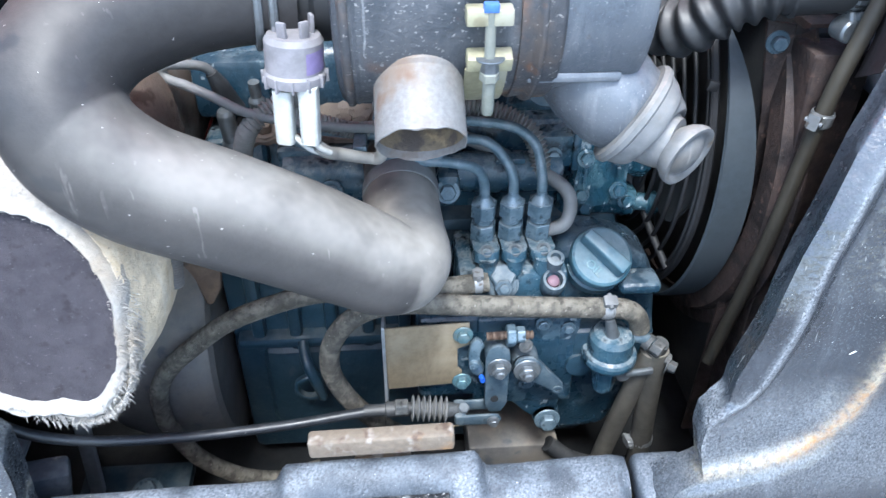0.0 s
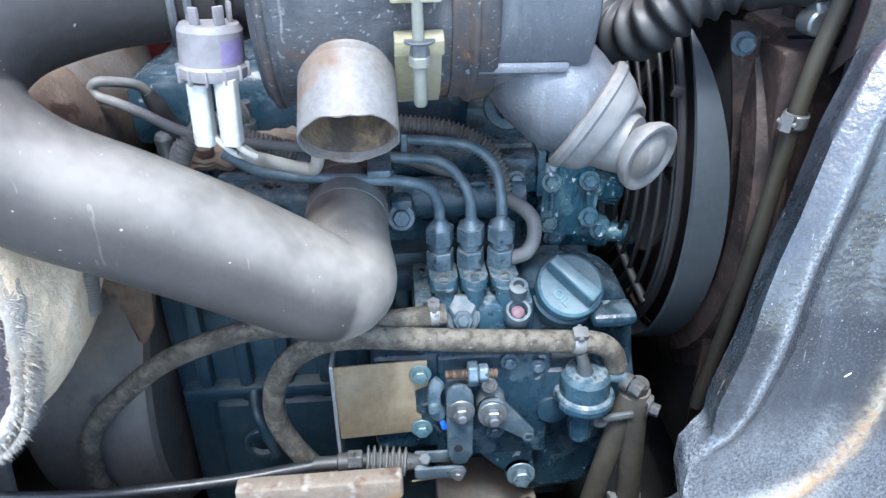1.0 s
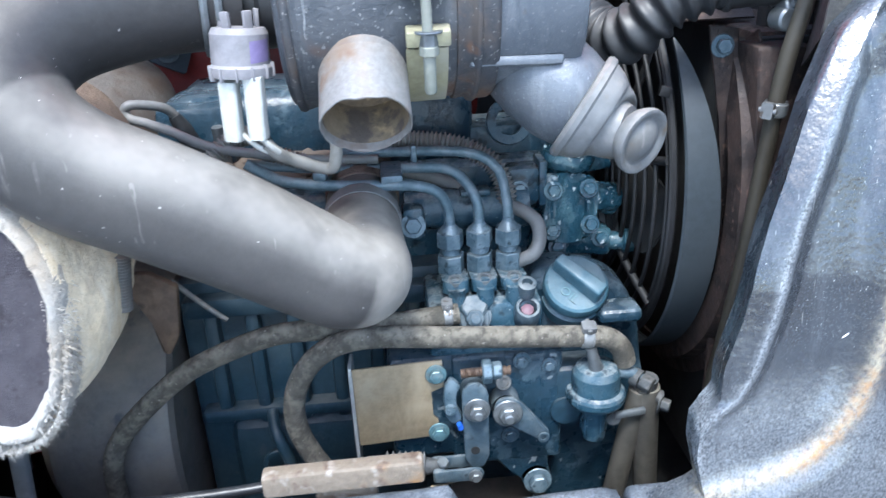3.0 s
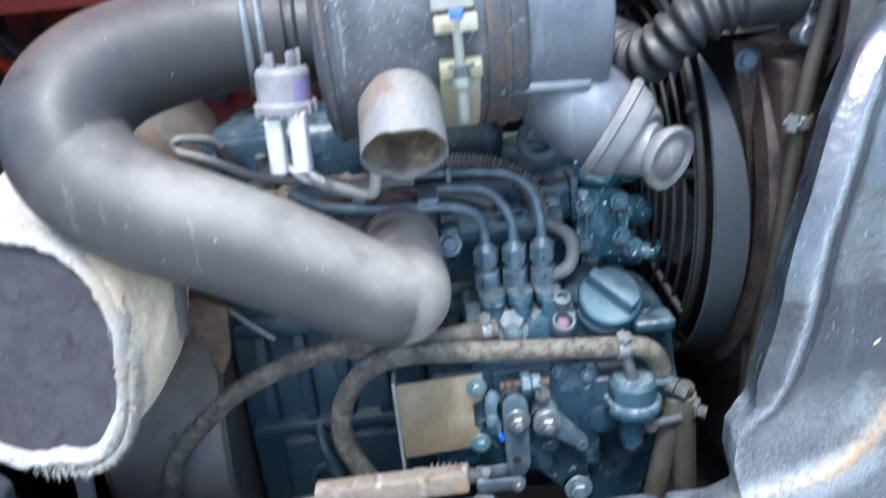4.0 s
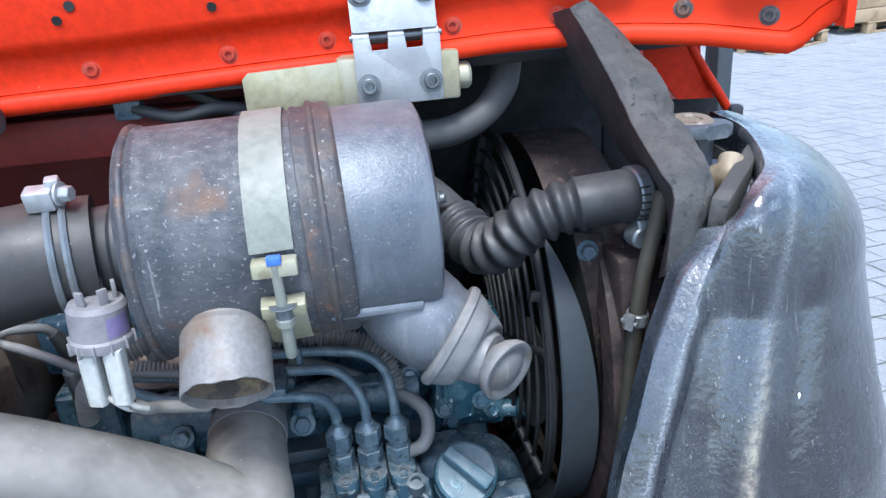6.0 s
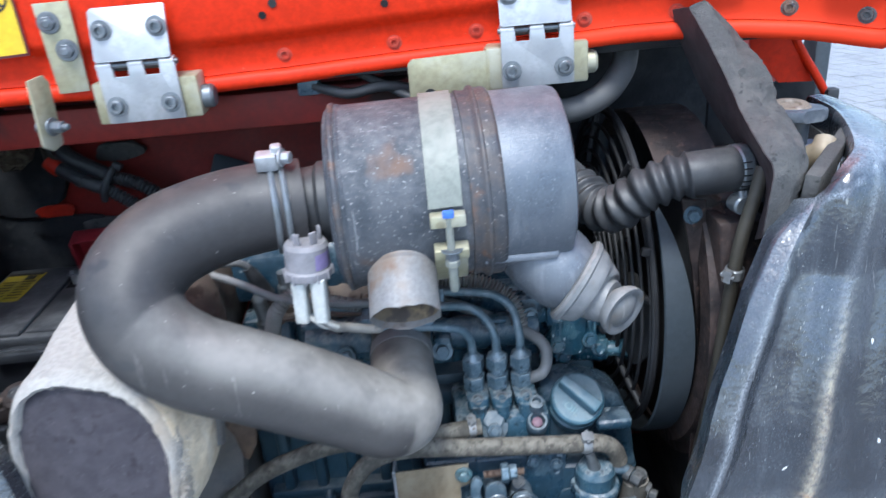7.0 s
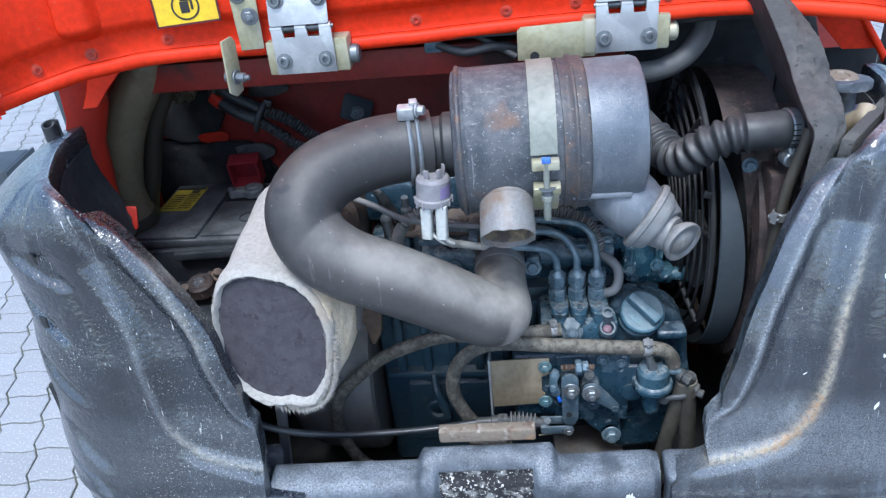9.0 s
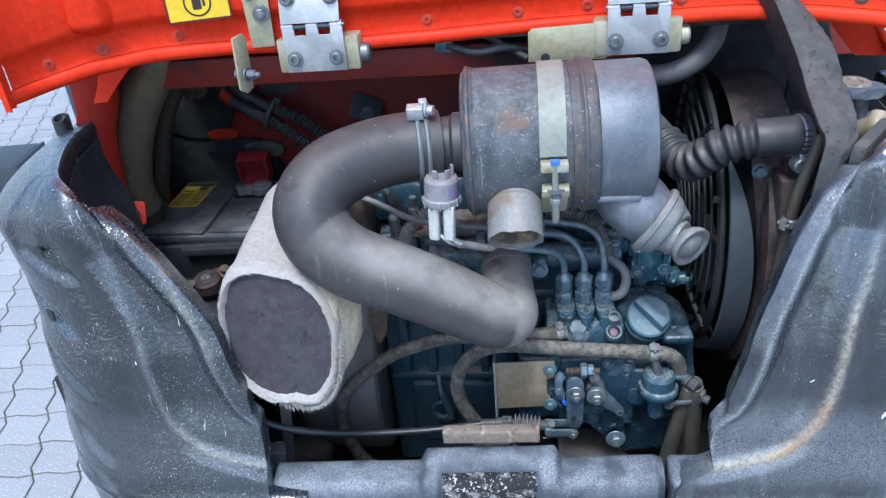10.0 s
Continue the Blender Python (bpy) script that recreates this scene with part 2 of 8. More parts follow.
cap_blue = material("cap_blue", (0.040, 0.105, 0.145), (0.070, 0.135, 0.17), scale=30, rough=(0.32, 0.5), bump=0.25, dust=(0.32, 0.35, 0.35), dust_amount=0.38, dust_scale=25, dust_lie=(0.55, 0.95), spots=(0.02, 0.05, 0.07), spot_scale=60, spot_edge=(0.66, 0.78))
line_blue = material("line_blue", (0.095, 0.150, 0.185), (0.15, 0.20, 0.23), scale=60, rough=(0.32, 0.5), metal=0.15, bump=0.3, dust=(0.38, 0.37, 0.34), dust_amount=0.2, dust_scale=60)
grey_plastic = material("grey_plastic", (0.20, 0.195, 0.21), (0.26, 0.25, 0.265), scale=20, rough=(0.5, 0.7), bump=0.1, dust=(0.36, 0.34, 0.32), dust_amount=0.4)
violet_label = material("violet_label", (0.19, 0.155, 0.30), rough=(0.4, 0.5), bump=0.02)
pink_cap = material("pink_cap", (0.17, 0.10, 0.125), rough=(0.5, 0.6), bump=0.1)
white_plastic = material("white_plastic", (0.50, 0.52, 0.50), (0.44, 0.44, 0.41), scale=20, rough=(0.4, 0.6), bump=0.04)
pale_rubber = material("pale_rubber", (0.155, 0.162, 0.168), (0.115, 0.112, 0.106), scale=26, mix=(0.48, 0.66), rough=(0.35, 0.55), bump=0.15, dust=(0.38, 0.35, 0.30), dust_amount=0.5, dust_scale=40, spots=(0.15, 0.12, 0.09), spot_scale=45, spot_edge=(0.64, 0.74), scratch=((0.32, 0.31, 0.29), 160.0, 0.5))
red_paint = material("red_paint", (0.58, 0.025, 0.003), (0.62, 0.036, 0.007), scale=3, rough=(0.48, 0.6), bump=0.05, specks=(0.45, 0.09, 0.05), speck_scale=160, speck_edge=(0.74, 0.76))
red_paint.node_tree.nodes["Principled BSDF"].inputs["Specular IOR Level"].default_value = 0.2
# Two darker copies of the hood red carry the bay's shade in their colour.
red_shaded = material("red_shaded", (0.20, 0.013, 0.008), (0.11, 0.012, 0.009), scale=6, rough=(0.5, 0.7), bump=0.15, dust=(0.08, 0.05, 0.045), dust_amount=0.3, spots=(0.03, 0.014, 0.012), spot_scale=9, spot_edge=(0.60, 0.70))
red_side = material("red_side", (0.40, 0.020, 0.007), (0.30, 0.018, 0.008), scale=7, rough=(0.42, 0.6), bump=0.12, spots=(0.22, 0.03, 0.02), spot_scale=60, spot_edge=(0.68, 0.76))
red_plastic = material("red_plastic", (0.28, 0.02, 0.028), (0.18, 0.02, 0.03), scale=18, rough=(0.45, 0.6), bump=0.08)
# Bluish dust and pale streaks on both castings also paint in sky sheen.
cast_black = material("cast_black", (0.006, 0.008, 0.0125), (0.018, 0.024, 0.033), scale=6, mix=(0.42, 0.62), rough=(0.40, 0.52), bump=0.12, grain=300, dust=(0.34, 0.39, 0.45), dust_amount=0.28, dust_scale=420, dust_lie=(0.0, 0.95), dust_edge=(0.25, 0.70), dust_patch=6.0, spots=(0.055, 0.066, 0.078), spot_scale=600, spot_edge=(0.53, 0.68), specks=(0.34, 0.36, 0.36), speck_scale=520, speck_edge=(0.70, 0.75), speck_patch=7.0, coat=1.0, coat_rough=(0.10, 0.30), peel=0.27, peel_scale=150.0, scratch=((0.30, 0.31, 0.30), 240.0, 0.7), streak=((0.15, 0.17, 0.19), 60.0, 0.28), worn=(("wear_sheen", (0.36, 0.39, 0.42), 500.0), ("scuff", (0.40, 0.36, 0.26), 160.0), ("orange", (0.34, 0.19, 0.08), 120.0)))
cast_grit = material("cast_grit", (0.0045, 0.006, 0.009), (0.012, 0.017, 0.025), scale=6, mix=(0.42, 0.62), rough=(0.40, 0.52), bump=0.16, grain=260, dust=(0.32, 0.36, 0.41), dust_amount=0.17, dust_scale=330, dust_lie=(-0.1, 0.95), dust_edge=(0.44, 0.62), dust_patch=5.0, spots=(0.055, 0.065, 0.074), spot_scale=430, spot_edge=(0.60, 0.67), specks=(0.42, 0.44, 0.42), speck_scale=480, speck_edge=(0.66, 0.71), speck_patch=5.0, coat=1.0, coat_rough=(0.10, 0.28), peel=0.42, peel_scale=150.0, scratch=((0.38, 0.39, 0.37), 240.0, 0.95), streak=((0.12, 0.14, 0.155), 90.0, 0.15), worn=(("wear_sheen", (0.36, 0.39, 0.42), 500.0), ("scuff", (0.40, 0.36, 0.26), 160.0), ("orange", (0.34, 0.19, 0.08), 120.0)))
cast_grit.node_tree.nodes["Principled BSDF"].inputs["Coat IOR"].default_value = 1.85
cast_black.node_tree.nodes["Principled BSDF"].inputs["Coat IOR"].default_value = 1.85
sill_worn = material("sill_worn", (0.020, 0.026, 0.035), (0.050, 0.061, 0.076), scale=30, mix=(0.36, 0.64), rough=(0.5, 0.68), bump=0.4, grain=420, dust=(0.36, 0.40, 0.45), dust_amount=0.62, dust_scale=420, dust_edge=(0.25, 0.70), dust_lie=(0.0, 0.9), dust_patch=20.0, spots=(0.10, 0.12, 0.14), spot_scale=800, spot_edge=(0.54, 0.72), specks=(0.42, 0.44, 0.44), speck_scale=380, speck_edge=(0.72, 0.75), coat=0.2, coat_rough=(0.25, 0.4))
cast_worn = material("cast_worn", (0.06, 0.07, 0.085), (0.16, 0.17, 0.18), scale=16, rough=(0.4, 0.6), bump=0.4, grain=170, spots=(0.40, 0.38, 0.33), spot_scale=45, spot_edge=(0.62, 0.7))
soot = material("soot", (0.014, 0.014, 0.016), (0.22, 0.22, 0.21), scale=60, mix=(0.48, 0.62), rough=(0.7, 0.9), bump=1.0, grain=300, spots=(0.50, 0.48, 0.45), spot_scale=230, spot_edge=(0.58, 0.66), specks=(0.01, 0.01, 0.012), speck_scale=150, speck_edge=(0.58, 0.64))
latch_rust = material("latch_rust", (0.175, 0.142, 0.108), (0.30, 0.155, 0.05), scale=14, mix=(0.50, 0.66), rough=(0.6, 0.85), bump=0.7, grain=120, spots=(0.11, 0.075, 0.055), spot_scale=60, spot_edge=(0.52, 0.66), specks=(0.34, 0.31, 0.27), speck_scale=70, speck_edge=(0.54, 0.74))
wrap_white = material("wrap_white", (0.335, 0.322, 0.298), (0.36, 0.30, 0.23), scale=8, mix=(0.50, 0.76), rough=(0.85, 0.98), bump=0.9, grain=190, spots=(0.22, 0.15, 0.10), spot_scale=26, spot_edge=(0.71, 0.78))
wrap_tan = material("wrap_tan", (0.66, 0.56, 0.41), (0.56, 0.45, 0.30), scale=16, mix=(0.46, 0.68), rough=(0.85, 0.98), bump=0.7, grain=150, spots=(0.20, 0.11, 0.08), spot_scale=38, spot_edge=(0.70, 0.74), streak=((0.72, 0.66, 0.56), 120.0, 0.6))
felt = material("felt", (0.043, 0.040, 0.050), (0.062, 0.057, 0.068), scale=60, mix=(0.34, 0.66), rough=(0.9, 1.0), bump=1.0, grain=620, spots=(0.030, 0.027, 0.033), spot_scale=90, spot_edge=(0.58, 0.74), specks=(0.11, 0.105, 0.115), speck_scale=420, speck_edge=(0.66, 0.74))
foam_grey = material("foam_grey", (0.075, 0.075, 0.074), (0.105, 0.103, 0.098), scale=40, rough=(0.9, 1.0), bump=1.0, grain=420, spots=(0.04, 0.04, 0.04), spot_scale=120, spot_edge=(0.62, 0.70))
mat_black = material("mat_black", (0.009, 0.011, 0.014), (0.020, 0.023, 0.026), scale=22, rough=(0.78, 0.95), bump=1.0, grain=60, dust=(0.10, 0.10, 0.095), dust_amount=0.2, spots=(0.036, 0.038, 0.040), spot_scale=40, spot_edge=(0.64, 0.76))
plastic_black = material("plastic_black", (0.017, 0.0195, 0.024), (0.032, 0.036, 0.041), scale=9, rough=(0.3, 0.5), bump=0.1, dust=(0.20, 0.21, 0.22), dust_amount=0.12, dust_scale=40, specks=(0.16, 0.16, 0.155), speck_scale=260, speck_edge=(0.70, 0.74))
# The dust tint lightens upward faces in place of light missing there.
battery_case = material("battery_case", (0.042, 0.046, 0.052), (0.062, 0.066, 0.071), scale=9, rough=(0.34, 0.5), bump=0.12, dust=(0.26, 0.265, 0.27), dust_amount=0.4, dust_scale=30, specks=(0.20, 0.20, 0.195), speck_scale=260, speck_edge=(0.70, 0.74), scratch=((0.16, 0.165, 0.17), 160.0, 0.6))
nest_brown = material("nest_brown", (0.095, 0.078, 0.056), (0.20, 0.175, 0.13), scale=90, mix=(0.42, 0.62), rough=(0.9, 1.0), bump=1.0, grain=260, spots=(0.03, 0.025, 0.02), spot_scale=110, spot_edge=(0.56, 0.66))
shroud_grey = material("shroud_grey", (0.036, 0.047, 0.057), (0.046, 0.057, 0.067), scale=5, rough=(0.5, 0.65), bump=0.05)
guard_black = material("guard_black", (0.007, 0.0075, 0.009), (0.016, 0.017, 0.02), rough=(0.5, 0.65), bump=0.15, dust=(0.09, 0.088, 0.085), dust_amount=0.1, dust_scale=60)
# Near-black: deep shade put into the colour of hidden sheets, holes and wells.
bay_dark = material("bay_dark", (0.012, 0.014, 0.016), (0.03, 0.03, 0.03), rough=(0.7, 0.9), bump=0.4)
bell_grey = material("bell_grey", (0.115, 0.115, 0.115), (0.15, 0.135, 0.115), scale=9, rough=(0.35, 0.55), bump=0.3, dust=(0.36, 0.30, 0.23), dust_amount=0.55, dust_scale=14, dust_lie=(-0.1, 0.8), spots=(0.07, 0.08, 0.09), spot_scale=40, spot_edge=(0.62, 0.74))
chip_grey = material("chip_grey", (0.30, 0.20, 0.17), (0.42, 0.40, 0.38), scale=60, mix=(0.42, 0.58), rough=(0.6, 0.8), bump=0.4)
red_chip = material("red_chip", (0.42, 0.030, 0.010), (0.30, 0.05, 0.03), scale=50, rough=(0.6, 0.8), bump=0.3)
filler_rubber = material("filler_rubber", (0.115, 0.098, 0.060), (0.155, 0.132, 0.088), scale=7, rough=(0.26, 0.42), bump=0.1, spots=(0.13, 0.11, 0.08), spot_scale=14, spot_edge=(0.6, 0.75), scratch=((0.18, 0.16, 0.12), 120.0, 0.4))
filler_dark = material("filler_dark", (0.030, 0.026, 0.018), (0.048, 0.042, 0.030), scale=9, rough=(0.3, 0.5), bump=0.1)
label_dusty = material("label_dusty", (0.46, 0.35, 0.03), (0.38, 0.29, 0.05), scale=30, rough=(0.5, 0.7), bump=0.05)
label_yellow = material("label_yellow", (0.78, 0.52, 0.02), (0.7, 0.46, 0.03), rough=(0.35, 0.5), bump=0.02)
ink = material("ink", (0.025, 0.022, 0.02), rough=(0.4, 0.5), bump=0.02)
paint_white = material("paint_white", (0.68, 0.70, 0.70), (0.55, 0.56, 0.56), scale=60, rough=(0.6, 0.8), bump=0.2)
wood = material("wood", (0.36, 0.27, 0.17), (0.25, 0.18, 0.11), scale=6, rough=(0.7, 0.9), bump=0.3)
wrap_film = material("wrap_film", (0.62, 0.66, 0.72), (0.40, 0.44, 0.52), scale=5, rough=(0.2, 0.35), bump=0.3, grain=12)
paver_grey = material("paver_grey", (0.30, 0.31, 0.325), (0.24, 0.25, 0.262), scale=4, rough=(0.8, 0.95), bump=0.7, grain=220, spots=(0.44, 0.44, 0.43), spot_scale=140, spot_edge=(0.58, 0.66), island=0.3)
joint_sand = material("joint_sand", (0.12, 0.125, 0.09), (0.075, 0.09, 0.045), scale=4, rough=(0.9, 1.0), bump=0.6, grain=300)


# ---- building helpers ----
ORIGIN = {}


def finish(ob, bm, mat, base, sharp=24.0):
    bmesh.ops.recalc_face_normals(bm, faces=bm.faces[:])
    for v in bm.verts:
        v.co -= base
    me = ob.data
    bm.to_mesh(me)
    bm.free()
    me.shade_smooth()
    me.set_sharp_from_angle(angle=radians(sharp))
    me.materials.append(mat)
    return ob


def thing(name, label, category, base, group=""):
    ob = tagged(new(name), label, category, group)
    ob.empty_display_size = 0.02
    ob.location = base
    ORIGIN[ob.name] = Vector(base)
    return ob


def part(name, bm, mat, parent, label="", sharp=24.0):
    base = ORIGIN[parent.name]
    ob = new(name, bpy.data.meshes.new(name))
    finish(ob, bm, mat, base, sharp)
    ob.parent = parent
    ORIGIN[ob.name] = base
    return tagged(ob, label)


def solid(name, bm, mat, label, category, base=(0, 0, 0), kind="", group="", sharp=24.0):
    ob = new(name, bpy.data.meshes.new(name))
    ob.location = base
    finish(ob, bm, mat, Vector(base), sharp)
    ORIGIN[ob.name] = Vector(base)
    return tagged(ob, label, category, group, kind)


def merge(bm, other):
    me = bpy.data.meshes.new("tmp")
    other.to_mesh(me)
    other.free()
    bm.from_mesh(me)
    bpy.data.meshes.remove(me)
    return bm


def frame_to(axis, hint=(0, 0, 1)):
    """A turn whose local z is the axis."""
    z = Vector(axis).normalized()
    h = Vector(hint)
    if abs(z.dot(h.normalized())) > 0.98:
        h = Vector((0, 1, 0))
    x = h.cross(z).normalized()
    y = z.cross(x)
    return Matrix((x, y, z)).transposed().to_4x4()


def smooth_path(pts, sub=8):
    p = [Vector(q) for q in pts]
    p = [p[0] * 2 - p[1]] + p + [p[-1] * 2 - p[-2]]
    out = []
    for i in range(1, len(p) - 2):
        a, b, c, d = p[i - 1 : i + 3]
        for k in range(sub):
            t = k / sub
            out.append(0.5 * (2 * b + (c - a) * t + (2 * a - 5 * b + 4 * c - d) * t * t + (3 * b - a - 3 * c + d) * t**3))
    return out + [p[-2]]


def tube(pts, r, n=14, sub=8, bm=None, cap=True, wall=0.0, wave=None):
    """A round tube along a path; r is one radius or one for each point; wave(length, radius) shapes ribs; wall leaves the ends open."""
    bm, n = bm or bmesh.new(), max(n, 18)
    radii = r if isinstance(r, (list, tuple)) else [r] * len(pts)
    path = smooth_path(pts, sub)
    rad = [np.interp(i / sub, range(len(radii)), radii) for i in range(len(path))]
    up = Vector((0.3, 0.2, 1))
    rings, length, last = [], 0.0, None
    for i, p in enumerate(path):
        d = (path[min(i + 1, len(path) - 1)] - path[max(i - 1, 0)]).normalized()
        up = (up - d * up.dot(d)).normalized()
        side = d.cross(up)
        length += (p - last).length if last else 0
        last = p
        rr = wave(length, rad[i]) if wave else rad[i]
        rings.append([bm.verts.new(p + (up * math.cos(a) + side * math.sin(a)) * rr) for a in (2 * math.pi * k / n for k in range(n))])
    for a, b in zip(rings, rings[1:]):
        for k in range(n):
            bm.faces.new((a[k], a[(k + 1) % n], b[(k + 1) % n], b[k]))
    if cap:
        bm.faces.new(rings[0][::-1])
        bm.faces.new(rings[-1])
    return bm


def lathe(profile, origin, axis, n=32, bm=None, hint=(0, 0, 1)):
    """Rings of (radius, height) along the axis; a radius of 0 closes the end."""
    bm, n = bm or bmesh.new(), max(n, 18)
    m = Matrix.Translation(origin) @ frame_to(axis, hint)
    rings = []
    for r, h in profile:
        if r <= 1e-6:
            rings.append([bm.verts.new(m @ Vector((0, 0, h)))])
        else:
            rings.append([bm.verts.new(m @ Vector((r * math.cos(2 * math.pi * k / n), r * math.sin(2 * math.pi * k / n), h))) for k in range(n)])
    for a, b in zip(rings, rings[1:]):
        for k in range(n):
            j = (k + 1) % n
            if len(a) == 1 and len(b) == 1:
                continue
            if len(a) == 1:
                bm.faces.new((a[0], b[j], b[k]))
            elif len(b) == 1:
                bm.faces.new((a[k], a[j], b[0]))
            else:
                bm.faces.new((a[k], a[j], b[j], b[k]))
    return bm


def prism(poly, thick, m=None, bevel=0.0015, bm=None, seg=2):
    """A flat outline (local x, y) given a thickness along local z, centred, with rounded edges."""
    t = bmesh.new()
    lo = [t.verts.new((x, y, -thick / 2)) for x, y in poly]
    hi = [t.verts.new((x, y, thick / 2)) for x, y in poly]
    t.faces.new(lo[::-1])
    t.faces.new(hi)
    for k in range(len(poly)):
        j = (k + 1) % len(poly)
        t.faces.new((lo[k], lo[j], hi[j], hi[k]))
    if bevel:
        bmesh.ops.bevel(t, geom=t.edges[:], offset=min(bevel, thick * 0.45), segments=seg, affect="EDGES", profile=0.5)
    if m is not None:
        t.transform(m)
    return merge(bm, t) if bm else t


def box(c, size, rot=(0, 0, 0), bevel=0.002, bm=None, seg=2):
    x, y, z = (s / 2 for s in size)
    return prism([(-x, -y), (x, -y), (x, y), (-x, y)], 2 * z, pose(*c, *rot), bevel, bm, seg)


def rounded(w, h, r, n=5):
    """A rounded rectangle outline."""
    out = []
    for cx, cy, a0 in ((w / 2 - r, h / 2 - r, 0), (-w / 2 + r, h / 2 - r, 90), (-w / 2 + r, -h / 2 + r, 180), (w / 2 - r, -h / 2 + r, 270)):
        out += [(cx + r * math.cos(radians(a0 + 90 * k / n)), cy + r * math.sin(radians(a0 + 90 * k / n))) for k in range(n + 1)]
    return out


def hexagon(r):
    return [(r * math.cos(radians(60 * k)), r * math.sin(radians(60 * k))) for k in range(6)]


def bolt(c, axis, r=0.0065, h=0.006, washer=True, stud=0.0, spin=0, bm=None):
    """A hexagon head or nut with its washer and stud end, standing along the axis from c."""
    bm = bm or bmesh.new()
    m = Matrix.Translation(c) @ frame_to(axis) @ pose(0, 0, 0, 0, 0, spin)
    if washer:
        lathe([(0, 0), (r * 1.45, 0), (r * 1.5, 0.0008), (r * 1.4, 0.0018), (0, 0.0018)], c, axis, 20, bm)
    prism(hexagon(r), h, m @ pose(0, 0, h / 2 + 0.0015), r * 0.12, bm, 1)
    if stud:
        lathe([(0, h), (r * 0.55, h), (r * 0.55, h + stud * 0.85), (r * 0.4, h + stud), (0, h + stud)], c, axis, 14, bm)
    return bm


def ring(c, axis, r_in, r_out, h, n=32, bm=None):
    e = h * 0.15
    return lathe([(r_in, 0), (r_out - e, 0), (r_out, e), (r_out, h - e), (r_out - e, h), (r_in, h), (r_in, 0)], c, axis, n, bm)


def band(path, width, thick, axis=(1, 0, 0), bm=None):
    """A strap of that width along the axis that follows a path of points."""
    bm = bm or bmesh.new()
    a = Vector(axis).normalized() * width / 2
    p = [Vector(q) for q in path]
    rows = []
    for i, q in enumerate(p):
        d = (p[min(i + 1, len(p) - 1)] - p[max(i - 1, 0)]).normalized()
        nrm = a.normalized().cross(d).normalized() * thick
        rows.append([bm.verts.new(q - a), bm.verts.new(q + a), bm.verts.new(q + a + nrm), bm.verts.new(q - a + nrm)])
    for r0, r1 in zip(rows, rows[1:]):
        for k in range(4):
            bm.faces.new((r0[k], r0[(k + 1) % 4], r1[(k + 1) % 4], r1[k]))
    bm.faces.new(rows[0][::-1])
    bm.faces.new(rows[-1])
    return bm


def hose_clamp(parent, c, axis, r, width=0.009, screw=(0, 0, 1), mat=None, label="bright steel worm-drive clamp"):
    """A band clamp round a hose with its screw housing."""
    ax, s = Vector(axis).normalized(), Vector(screw).normalized()
    s = (s - ax * s.dot(ax)).normalized()
    c = Vector(c)
    b = ring(c - ax * width / 2, ax, r * 0.97, r * 1.06, width, 28)
    k = min(1.0, r / 0.015)
    top = c + s * (r * 1.06 + 0.004 * k)
    m = Matrix.Translation(top) @ Matrix((ax, ax.cross(s) * -1, s)).transposed().to_4x4()
    prism(rounded(width * 1.1, 0.016 * k, 0.002 * k), 0.008 * k, m, 0.001, b)
    lathe([(0, -0.012 * k), (0.0034 * k, -0.012 * k), (0.0034 * k, 0.012 * k), (0, 0.012 * k)], top, ax.cross(s), 12, b)
    return part("clamp", b, mat or clamp_steel, parent, label)


def sheet(rows, thick=0.0, bm=None):
    """A grid of points as one smooth skin; thick gives it a second side along its normals."""
    bm = bm or bmesh.new()
    g = [[bm.verts.new(p) for p in row] for row in rows]
    faces = [bm.faces.new((a[k], a[k + 1], b[k + 1], b[k])) for a, b in zip(g, g[1:]) for k in range(len(a) - 1)]
    if thick:
        bmesh.ops.recalc_face_normals(bm, faces=faces)
        bmesh.ops.solidify(bm, geom=faces, thickness=thick)
    return bm


def step(x, a, b):
    t = min(1.0, max(0.0, (x - a) / (b - a)))
    return t * t * (3 - 2 * t)

# ---- ground ----
XC = -0.07  # the machine's middle line
g = bmesh.new()
sheet([[(-300, -300, -0.006), (300, -300, -0.006)], [(-300, 300, -0.006), (300, 300, -0.006)]], bm=g)
ground = solid("ground", g, joint_sand, "sandy bed between pale concrete pavers", "ground", kind="structure")



# the paved yard goes on past the stones that can be told apart
g = bmesh.new()
for x0, x1, y0, y1 in ((-300, 300, -300, -3.2), (-300, 300, 11.7, 300), (-300, -4.7, -3.2, 11.7), (9.2, 300, -3.2, 11.7)):
    sheet([[(x0, y0, -0.003), (x1, y0, -0.003)], [(x0, y1, -0.003), (x1, y1, -0.003)]], bm=g)
yard = solid("yard_paving", g, paver_grey, "pale grey paved yard reaching into the distance", "pavement", kind="structure")


# ---- machine body ----
def hood_y(x):
    return float(np.interp(abs(x - XC), [0, 0.1, 0.2, 0.32, 0.40, 0.48, 0.53, 0.556], [0.736, 0.734, 0.722, 0.692, 0.667, 0.632, 0.598, 0.562]))


def hood_xs(a, b, n):
    return [a + (b - a) * k / n for k in range(n + 1)]


hood = thing("engine_hood", "orange-red sheet metal engine hood standing open on two hinges", "engine hood", (XC, 0.74, 1.34))
XL, XR = XC - 0.556, XC + 0.546


def corner_rise(x):
    """The lower edge turns up at the right end."""
    return 0.030 * step(x, XR - 0.028, XR) ** 2


